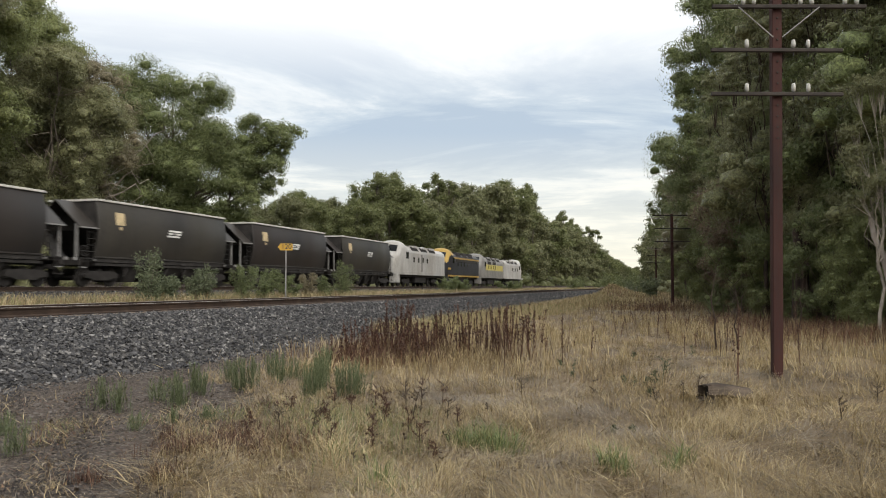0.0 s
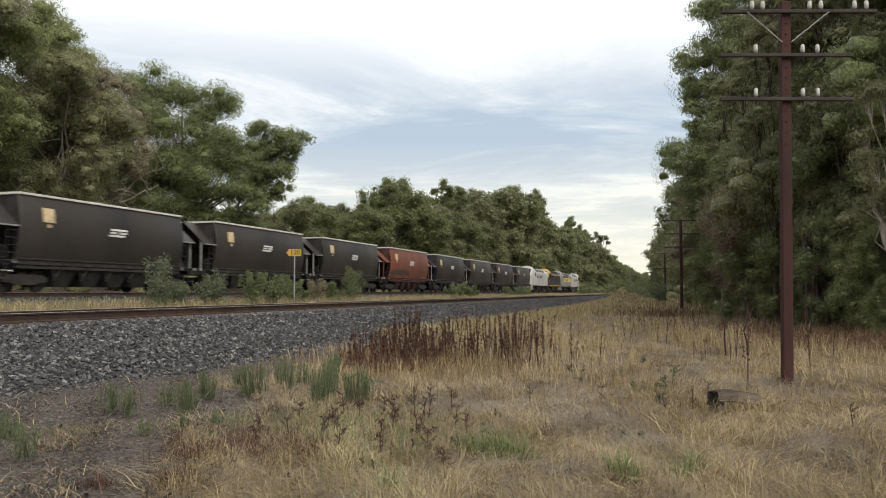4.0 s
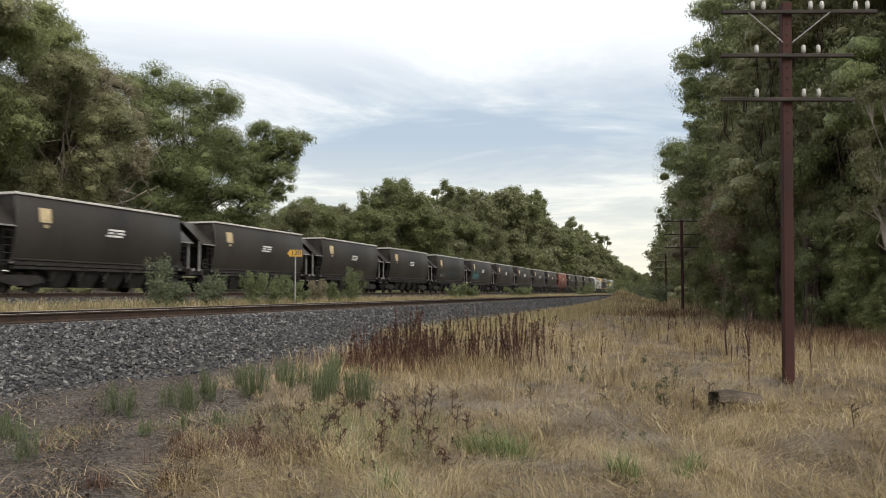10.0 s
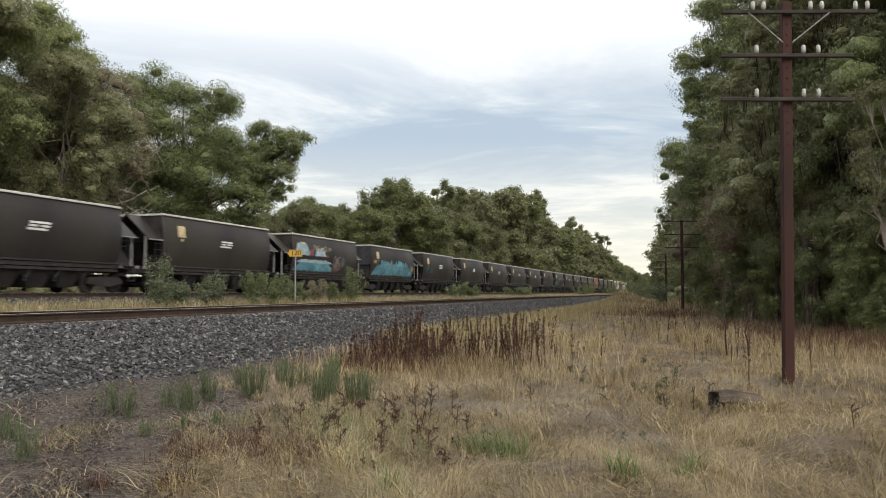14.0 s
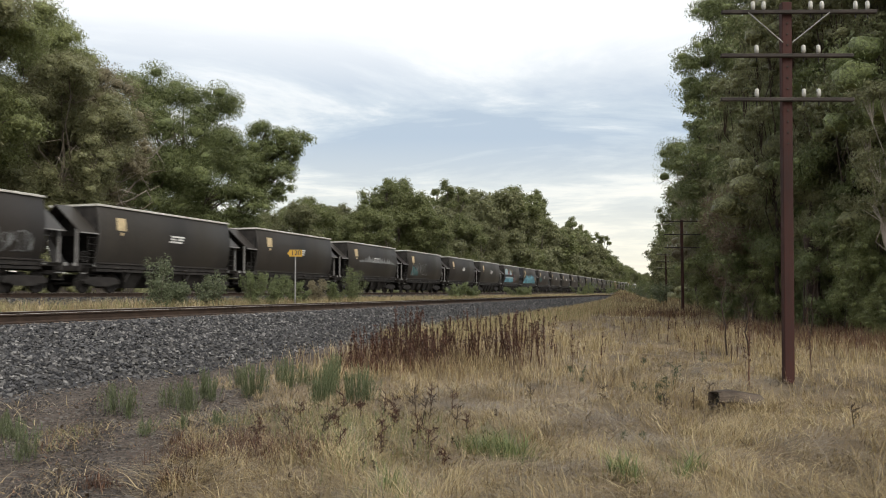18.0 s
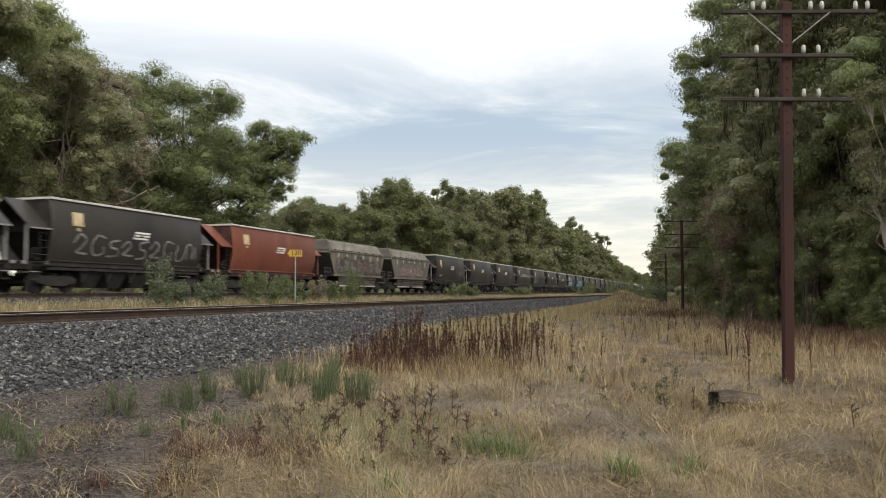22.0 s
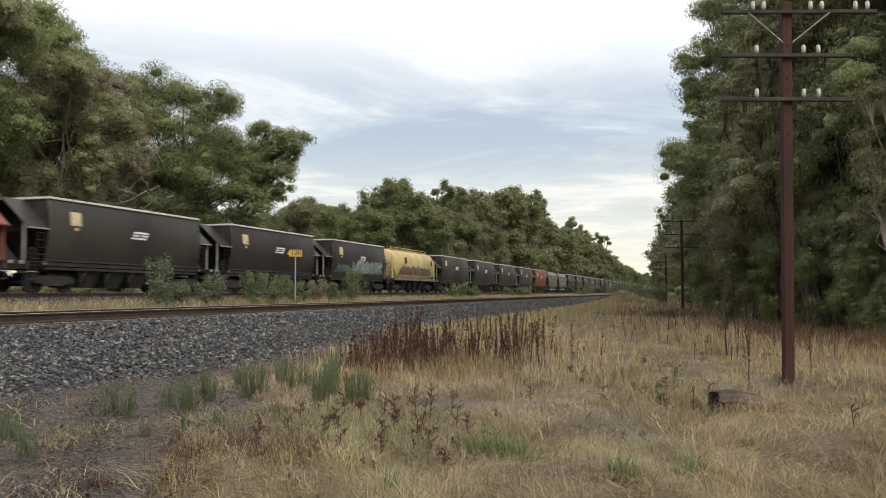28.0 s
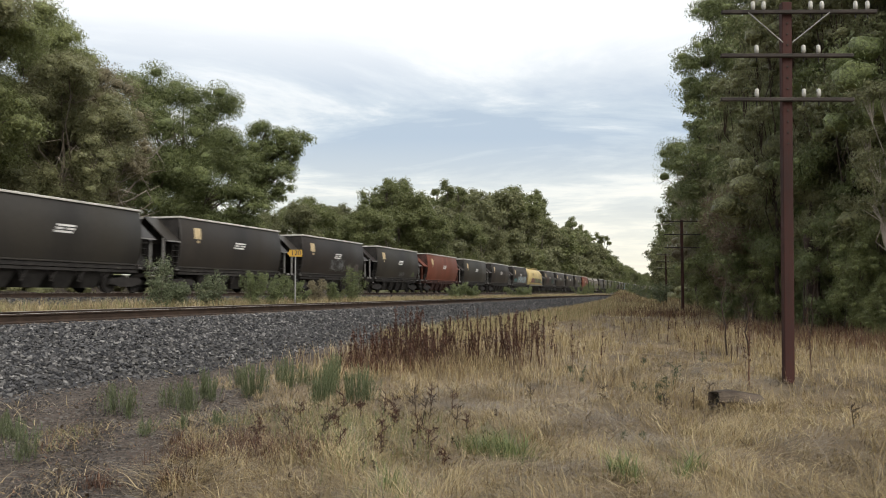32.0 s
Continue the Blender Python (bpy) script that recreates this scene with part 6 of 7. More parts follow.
dead_sapling(0.96, 22.0, 2.3, 3, "thin twisted bare sapling standing in rust-brown weeds")
dead_sapling(1.52, 22.4, 1.7, 4, "thin bent bare sapling standing in dry grass")
dead_sapling(4.0, 30.0, 2.4, 5, "thin twisted bare sapling before the wood")


# ---- bushes between the tracks ----
def bush(x, y, h, wide, seed, mat, label):
    """An airy young wattle: stems fanning upwards with leafy side shoots along them."""
    rng = np.random.default_rng(seed)
    base = float(ground_z(np.array([x]), np.array([y]))[0])
    w = thing("wattle_bush", label, "bush", pose(x, y, base), "bushes between the tracks")
    bm = bmesh.new()
    tips, sizes = [], []
    for i in range(9):
        a = rng.random() * math.tau
        out = wide * (0.15 + 0.85 * rng.random() ** 0.8)
        e = np.array([math.cos(a) * out, math.sin(a) * out, h * (1.0 - 0.55 * (out / wide) ** 1.4 * rng.random() - 0.1 * rng.random())])
        m = e * np.array([0.45, 0.45, 0.5]) + rng.normal(0, 0.05, 3)
        tube(bm, [(0, 0, -0.1), tuple(m), tuple(e)], [0.022, 0.015, 0.005], 5, False)
        for u in (0.25, 0.45, 0.62, 0.78, 0.9, 1.0):
            p = 2 * (1 - u) * u * m + u * u * e
            for _ in range(2):
                q = p + rng.normal(0, 0.11 * (1.25 - u) * h ** 0.5, 3)
                tube(bm, [tuple(p), tuple(q)], [0.006, 0.003], 4, False)
                tips.append(q)
                sizes.append((0.10 + 0.11 * (1.1 - u)) * h ** 0.5)
    part("branching_stem", bm, M_BARK, w)
    v, f, which = leafage(rng, np.array(tips), np.array(sizes), 34 if y < 60 else 18, 0.10 if y < 60 else 0.2, 0.0, 0.36, 0, flat=1.0)
    part("foliage", from_arrays("foliage", v, f, [mat]), None, w)


for i, (px, py, h, wide, mat) in enumerate(((-19.5, 26.4, 2.2, 0.75, M_WATTLE_GREY), (-19.4, 27.3, 1.2, 0.6, M_WATTLE_GREY), (-19.5, 29.8, 1.6, 1.0, M_WATTLE_GREY), (-19.5, 33.2, 1.75, 0.8, M_WATTLE), (-19.4, 34.9, 1.7, 0.9, M_WATTLE), (-19.6, 37.7, 1.45, 0.8, M_WATTLE),
                                             (-19.8, 40.8, 1.5, 0.8, M_LEAF_DRY), (-19.6, 45.2, 2.25, 0.9, M_WATTLE), (-20.0, 43.6, 1.3, 0.8, M_WATTLE), (-20, 70, 1.6, 1.5, M_WATTLE), (-20, 75, 1.4, 1.2, M_WATTLE), (-20, 96, 1.4, 1.6, M_WATTLE), (-20, 103, 1.5, 2.2, M_WATTLE),
                                             (-19, 150, 2.2, 3.0, M_WATTLE), (-20, 175, 3.0, 3.0, M_WATTLE), (-19, 200, 4.0, 4.0, M_WATTLE), (-20, 230, 5.0, 5.0, M_WATTLE),
                                             (-8.6, 128, 2.6, 2.0, M_WATTLE), (-6.2, 122, 2.4, 2.2, M_WATTLE_GREY), (-4.4, 116, 3.2, 2.0, M_WATTLE), (-7.4, 140, 3.4, 2.6, M_WATTLE), (-3.0, 100, 2.6, 1.7, M_WATTLE_GREY))):
    near_wood = px > -12
    bush(px, py, h, wide, 40 + i, mat, ("dense green shrub beyond the grassy mound" if near_wood else "grey-green young wattle bush beside the rails" if mat == M_WATTLE_GREY else "leafy green bush between the tracks"))


# ---- grass and weeds ----
def blades(name, pos, height, width, mats, seed, label, lean=0.35, combed=0.0):
    """Bent tapering blades at the given places; combed: how far neighbours lie the same way."""
    rng = np.random.default_rng(seed)
    n = len(pos)
    a = rng.random(n) * math.tau
    if combed:
        lie = 2.4 * np.sin(pos[:, 0] * 1.3 + 1.1 * np.sin(pos[:, 1] * 0.9)) + 2.1 * np.sin(pos[:, 1] * 1.1 + 1.4 * np.sin(pos[:, 0] * 1.7))
        a = np.where(rng.random(n) < combed, lie + 0.5 * rng.normal(size=n), a)
    d = np.stack([np.cos(a), np.sin(a), np.zeros(n)], -1)
    s = np.stack([-np.sin(a + 0.6 * rng.normal(size=n)), np.cos(a), np.zeros(n)], -1)
    w = (width * (0.6 + 0.8 * rng.random(n)))[:, None]
    l = (lean * (0.3 + 1.4 * rng.random(n)) * height)[:, None]
    up_ = np.array([0, 0, 1.0])
    hh = height[:, None]
    mid = pos + up_ * hh * 0.55 + d * l * 0.35
    tip = pos + up_ * hh * (1 - 0.25 * rng.random(n)[:, None]) + d * l
    v = np.stack([pos - s * w * 0.5, pos + s * w * 0.5, mid + s * w * 0.4, mid - s * w * 0.4, tip], 1).reshape(-1, 3)
    k = 5 * np.arange(n)
    faces = [(i, i + 1, i + 2, i + 3) for i in k.tolist()] + [(i + 3, i + 2, i + 4) for i in k.tolist()]
    pick = rng.integers(0, len(mats), n)
    return tagged(new(name, from_arrays(name, v, faces, mats, np.concatenate([pick, pick]))), label, "grass", kind="stuff")


def wedge(rng, n, r0, r1, a0, a1):
    """Places in a fan round the viewer: angles right of the rails, radii denser close by."""
    r = r0 * (r1 / r0) ** rng.random(n)
    a = radians(a0) + radians(a1 - a0) * rng.random(n)
    return r * np.sin(a), r * np.cos(a)


def lumps(x, y, s, k):
    return 0.5 + 0.5 * np.sin(x * s + 1.7 * np.sin(y * s * 0.7 + k)) * np.sin(y * s * 1.1 + 1.3 * np.sin(x * s * 0.8 + 2 * k))


# flattened grey patches: place and reach
FLAT = ((-0.87, 9.6, 0.55), (-0.45, 9.3, 0.45), (-1.1, 10.6, 0.5), (-2.7, 10.7, 0.5), (-2.35, 13.4, 0.6), (-1.8, 12.8, 0.6), (-3.25, 11.1, 0.5), (1.4, 9.6, 0.5), (1.9, 14.5, 0.8), (0.3, 16.5, 0.7), (-1.2, 7.4, 0.4), (2.6, 8.6, 0.5))


def flattened(x, y):
    k = np.zeros(len(x))
    for cx, cy, r in FLAT:
        k = np.maximum(k, np.clip(1.5 - np.hypot(x - cx, y - cy) / r, 0, 1))
    return k


def build_grass():
    rng = np.random.default_rng(21)
    # matted blades lying on the ground
    x, y = wedge(rng, 170000, 5.0, 70, -52, 16)
    keep = (x > -10.0) & (x < 12) & (rng.random(len(x)) > bare_share(x, y))
    x, y = x[keep], y[keep]
    pos = np.stack([x, y, ground_z(x, y) + 0.015 * rng.random(len(x))], -1)
    grey = lumps(x, y, 0.8, 1.0) * 0.6 + 0.5 * flattened(x, y) + 0.2 * rng.normal(size=len(x)) > 0.55
    h = 0.03 + 0.06 * rng.random(len(x)) + 0.05 * lumps(x, y, 1.7, 3.0)
    wd = 0.0035 + 0.0003 * np.hypot(x, y)
    blades("matted_grass", pos[grey], h[grey], wd[grey], [M_LITTER, M_LITTER, M_LITTER, M_TWIG], 31, "greyish matted dead grass lying flat", 4.2, 0.5)
    blades("matted_grass", pos[~grey], h[~grey], wd[~grey], [M_STRAW, M_STRAW_PALE, M_LITTER, M_STRAW], 32, "straw-coloured matted grass lying flat", 3.6, 0.6)
    # tussocks leaning outwards from their middles
    cx, cy = wedge(rng, 9600, 5.0, 75, -52, 16)
    keep = (cx > -10.0) & (cx < 11) & (rng.random(len(cx)) > bare_share(cx, cy) * 1.05) & (rng.random(len(cx)) < 0.12 + 0.88 * lumps(cx, cy, 1.1, 0.5)) & (rng.random(len(cx)) > 0.93 * flattened(cx, cy))
    cx, cy = cx[keep], cy[keep]
    size = (1 - 0.3 * ((cx < -2) & (cy < 9))) * (0.35 + 0.85 * rng.random(len(cx))) * (0.45 + 0.8 * lumps(cx, cy, 0.75, 3.3)) * (0.72 + 0.4 * np.clip((cy - 6) / 10, 0, 1))
    per = 24
    x, y = np.repeat(cx, per), np.repeat(cy, per)
    k = np.repeat(size, per)
    x = x + rng.normal(0, 0.11, len(x)) * k
    y = y + rng.normal(0, 0.11, len(y)) * k
    pos = np.stack([x, y, ground_z(x, y) - 0.01], -1)
    h = (0.12 + 0.24 * rng.random(len(x))) * k * (1 + 0.6 * np.clip((y - 12) / 14, 0, 1))
    wd = 0.0032 + 0.00028 * np.hypot(x, y)
    pale = np.repeat(lumps(cx, cy, 0.42, 1.2) + 0.22 * rng.normal(size=len(cx)) + 0.45 * np.clip((cy - 13) / 8, 0, 1) > 0.48, per)
    blades("pale_dry_grass", pos[pale], h[pale], wd[pale], [M_STRAW_PALE, M_STRAW_PALE, M_STRAW_PALE, M_STRAW], 33, "pale dry tussocks of bent grass", np.clip(1.45 - 0.055 * y[pale], 0.4, 1.2), 0.4)
    blades("dry_grass", pos[~pale], h[~pale], wd[~pale], [M_STRAW, M_STRAW, M_STRAW_PALE, M_LITTER], 34, "straw-coloured dry tussocks", np.clip(1.5 - 0.055 * y[~pale], 0.45, 1.25), 0.4)
    # long single stems, many of them lying over
    x, y = wedge(rng, 9000, 5.0, 60, -52, 16)
    keep = (x > -9.5) & (x < 11) & (rng.random(len(x)) > bare_share(x, y) * 1.04) & (rng.random(len(x)) < 0.3 + 0.65 * lumps(x, y, 1.3, 5.0)) & (rng.random(len(x)) > 0.6 * flattened(x, y))
    x, y = x[keep], y[keep]
    pos = np.stack([x, y, ground_z(x, y) - 0.01], -1)
    blades("grass_stems", pos, 0.15 + 0.33 * rng.random(len(x)) ** 1.4, 0.0022 + 0.0002 * np.hypot(x, y), [M_STRAW_PALE, M_STRAW], 35, "long pale bent grass stems", 0.25 + 1.1 * rng.random(len(x)), 0.3)
    # rank rusty growth in patches before the wood and on the mound
    for cx, cy, sx, sy, n in ((-1.6, 54, 1.5, 1.8, 3200), (4.6, 29, 1.5, 3.0, 5000), (7.2, 33, 1.5, 3.0, 3000), (2.2, 37, 1.2, 2.5, 1500), (-7.6, 101, 1.5, 3.0, 1500), (-5.8, 93, 1.2, 2.0, 700)):
        x, y = cx + sx * rng.normal(size=n), cy + sy * rng.normal(size=n)
        pos = np.stack([x, y, ground_z(x, y) - 0.01], -1)
        blades("rusty_grass", pos, 0.15 + 0.40 * rng.random(n), 0.006 + 0.0002 * y, [M_RUSTY, M_DOCK, M_STRAW, M_RUSTY], 36, "patch of rust-brown rank growth in the dry grass", 0.5)
    # upright pale grass along the foot of the embankment, up to the mound
    n = 22000
    y = 26 + 90 * rng.random(n) ** 1.3
    x = -10.3 + (2.0 + 0.05 * y) * rng.random(n) ** 1.5
    pos = np.stack([x, y, ground_z(x, y) - 0.01], -1)
    blades("bank_grass", pos, 0.2 + 0.4 * rng.random(n), 0.005 + 0.00022 * y, [M_STRAW_PALE, M_STRAW_PALE, M_STRAW_PALE, M_LUSH], 37, "pale upright grass at the foot of the embankment", 0.4)


def tuft_places(rng, spots, each, spread):
    p = []
    for x, y, k in spots:
        m = int(each * k)
        q = np.stack([x + rng.normal(0, spread * k, m), y + rng.normal(0, spread * k, m)], -1)
        p.append(q)
    return np.concatenate(p)


def on_ground(xy):
    return np.stack([xy[:, 0], xy[:, 1], ground_z(xy[:, 0], xy[:, 1]) - 0.01], -1)


build_grass()


def grass_around():
    """The same dry grass on the rest of the verge."""
    rng = np.random.default_rng(61)
    r = 1.2 + 15 * rng.random(2600) ** 0.7
    a = math.tau * rng.random(2600)
    cx, cy = r * np.sin(a), r * np.cos(a)
    deg = np.degrees(np.arctan2(cx, cy))
    keep = ~((deg > -52) & (deg < 16) & (r > 5)) & (rng.random(2600) > bare_share(cx, cy)) & (cx > -9) & ((cy < 3.5) | (r > 5))
    cx, cy = np.repeat(cx[keep], 12), np.repeat(cy[keep], 12)
    p = on_ground(np.stack([cx + rng.normal(0, 0.1, len(cx)), cy + rng.normal(0, 0.1, len(cx))], -1))
    blades("dry_grass", p, 0.08 + 0.2 * rng.random(len(p)), np.full(len(p), 0.006), [M_STRAW, M_STRAW_PALE, M_LITTER], 62, "straw-coloured dry grass on the verge", 1.3, 0.5)


grass_around()


def strip_grass():
    """Pale grass on the strip between the two tracks and beyond the ballast toe."""
    rng = np.random.default_rng(22)
    n = 42000
    y = 10 + 190 * rng.random(n) ** 2.2
    x = -22.6 + 4.9 * rng.random(n)
    pos = on_ground(np.stack([x, y], -1))
    blades("strip_grass", pos, 0.25 + 0.42 * rng.random(n), 0.010 + 0.0002 * y, [M_STRAW_PALE, M_LUSH, M_STRAW_PALE, M_STRAW], 32, "pale grass between the tracks", 0.55)
    n = 18000
    y = 56 + 300 * rng.random(n) ** 1.5
    x = -10.2 + 18 * rng.random(n)
    pos = on_ground(np.stack([x, y], -1))
    blades("far_grass", pos, 0.3 + 0.35 * rng.random(n), 0.03 + 0.0002 * y, [M_STRAW_PALE, M_STRAW], 33, "distant dry grass beside the line", 0.4)


strip_grass()


def reeds():
    """Feathery upright tufts: thin stems set with fine needles."""
    rng = np.random.default_rng(23)
    tufts = [(-7.63, 9.31, 0.44), (-7.3, 9.3, 0.46), (-6.33, 6.49, 0.42), (-7.3, 7.35, 0.30), (-7.59, 7.45, 0.36), (-6.87, 9.88, 0.52), (-6.7, 9.8, 0.42), (-7.22, 10.94, 0.48), (-7.0, 10.8, 0.4), (-7.33, 10.11, 0.36), (-7.55, 12.43, 0.4),
             (-6.69, 11.32, 0.54), (-6.6, 11.5, 0.5), (-6.99, 12.87, 0.5), (-6.47, 12.25, 0.55), (-6.48, 12.76, 0.4), (-5.17, 10.77, 0.5), (-5.7, 12.23, 0.62), (-6.23, 13.58, 0.5), (-4.65, 10.74, 0.5), (-4.38, 10.65, 0.48), (-5.8, 8.24, 0.2), (-6.04, 7.93, 0.22), (-5.51, 11.68, 0.6), (-4.68, 11.11, 0.55), (-5.3, 11.2, 0.6), (-5.5, 8.6, 0.2)]
    v, height, width = [], [], []
    pos, needle = [], []
    for x, y, h in tufts:
        for _ in range(int(10 + 30 * h)):
            q = np.array([x, y]) + rng.normal(0, 0.035 + 0.06 * h, 2)
            hh = h * (0.55 + 0.45 * rng.random())
            lean = rng.normal(0, 0.05, 2)
            z = float(ground_z(q[:1], q[1:])[0])
            m = int(90 * hh / 0.5)
            u = 0.12 + 0.88 * rng.random(m)
            foot = np.stack([q[0] + lean[0] * u, q[1] + lean[1] * u, z + hh * u], -1)
            a = rng.random(m) * math.tau
            reach = 0.045 * (1.15 - u) + 0.012
            tip = foot + np.stack([np.cos(a) * reach, np.sin(a) * reach, 0.03 + 0.03 * rng.random(m)], -1)
            side = np.stack([-np.sin(a), np.cos(a), np.zeros(m)], -1) * 0.0024
            pos.append(np.stack([foot - side, foot + side, tip], 1).reshape(-1, 3))
            pos.append(np.array([[q[0] - 0.003, q[1], z - 0.02], [q[0] + 0.003, q[1], z - 0.02], [q[0] + lean[0], q[1] + lean[1], z + hh]]))
    p = np.concatenate(pos)
    tagged(new("green_reeds", from_arrays("green_reeds", p, np.arange(len(p)).reshape(-1, 3), [M_REED])), "upright feathery green tufts beside the stony apron", "reeds", kind="stuff")


def green_tufts():
    rng = np.random.default_rng(29)
    spots = [(-1.83, 8.08, 1.0), (-2.01, 8.34, 0.8), (-1.68, 7.97, 1.0), (-1.9, 8.0, 0.9), (-2.16, 7.97, 0.6), (-0.51, 7.18, 0.5), (-0.62, 7.37, 0.5), (0.02, 7.94, 0.4), (-0.08, 7.54, 0.4), (-2.39, 6.29, 0.5)]
    p = on_ground(tuft_places(rng, spots, 150, 0.11))
    blades("green_grass", p, 0.10 + 0.24 * rng.random(len(p)), 0.0075, [M_GREEN, M_GREEN, M_LUSH], 37, "fresh green grass clump among the straw", 0.7)
    spots = [(-3.2, 7.2, 0.8), (-4.3, 8.5, 1.2), (-3.6, 8.0, 1.0), (-4.6, 9.6, 1.2), (-3.4, 8.9, 1.3), (-3.9, 9.0, 1.3), (-3.0, 8.2, 1.0), (-4.3, 9.2, 1.0), (-2.9, 6.9, 0.9), (-3.5, 7.6, 0.9), (-5.3, 8.9, 0.8), (-5.0, 7.6, 0.5), (-2.2, 5.9, 0.7), (-2.7, 7.6, 0.8)]
    p = on_ground(tuft_places(rng, spots, 240, 0.26))
    blades("green_grass", p, 0.08 + 0.20 * rng.random(len(p)), 0.005, [M_LUSH, M_STRAW_PALE, M_GREEN], 38, "yellow-green grass among the rusty weeds", 0.7)


reeds()
green_tufts()


def stalk(name, rng, places, hmin, hmax, mat, seedy, label):
    """Upright dead stalks set with small seed clusters, joined as one stand."""
    vs, fs, base = [], [], 0
    for x, y in places:
        z = float(ground_z(np.array([x]), np.array([y]))[0])
        h = hmin + (hmax - hmin) * rng.random()
        dx, dy = rng.normal(0, 0.10, 2) * h
        w = 0.006 + 0.004 * rng.random()
        a = rng.random() * math.pi
        sx, sy = math.cos(a) * w, math.sin(a) * w
        vs += [(x - sx, y - sy, z - 0.02), (x + sx, y + sy, z - 0.02), (x + dx + sx * 0.5, y + dy + sy * 0.5, z + h), (x + dx - sx * 0.5, y + dy - sy * 0.5, z + h)]
        fs.append((base, base + 1, base + 2, base + 3))
        base += 4
        for _ in range(seedy):
            u = 0.35 + 0.65 * rng.random() ** 0.8
            c = np.array([x + dx * u, y + dy * u, z + h * u])
            d = rng.normal(size=3)
            d = d / np.linalg.norm(d) * 0.034 * (0.7 + 0.8 * rng.random())
            e = np.cross(d, rng.normal(size=3))
            e = e / (np.linalg.norm(e) + 1e-6) * 0.014
            d[2] = abs(d[2])
            vs += [tuple(c), tuple(c + d * 0.5 + e), tuple(c + d), tuple(c + d * 0.5 - e)]
            fs.append((base, base + 1, base + 2, base + 3))
            base += 4
    return tagged(new(name, from_arrays(name, vs, fs, [mat])), label, "weeds", kind="stuff")


def weed_plant(x, y, h, rng, mat=None, label="small dark dead weed with withered leaves in dry grass", leaf=0.026):
    """A small weed: a stem with side twigs that carry leaves."""
    mat = mat or M_TWIG
    w = thing("weed", label, "weed", pose(x, y, float(ground_z(np.array([x]), np.array([y]))[0])))
    bm = bmesh.new()
    top = np.array([rng.normal(0, 0.12) * h, rng.normal(0, 0.12) * h, h])
    tube(bm, [(0, 0, -0.03), tuple(top * 0.5), tuple(top)], [0.006, 0.005, 0.003], 4, False)
    part("stem", bm, mat, w)
    tips = []
    for i in range(9):
        u = 0.25 + 0.75 * rng.random()
        a = rng.random() * math.tau
        l = h * (0.16 + 0.22 * rng.random())
        e = top * u + np.array([math.cos(a) * l, math.sin(a) * l, l * 0.7])
        bm = bmesh.new()
        tube(bm, [tuple(top * u), tuple(e)], [0.004, 0.002], 4, False)
        part("twig", bm, mat, w)
        tips += [e, top * u * 0.4 + e * 0.6, top * u * 0.7 + e * 0.3]
    v, f = leaf_blades(rng, np.array(tips), np.full(len(tips), 0.03), 4, leaf, 0.1, 0.3)
    part("leaves", from_arrays("leaves", v, f, [mat]), None, w)


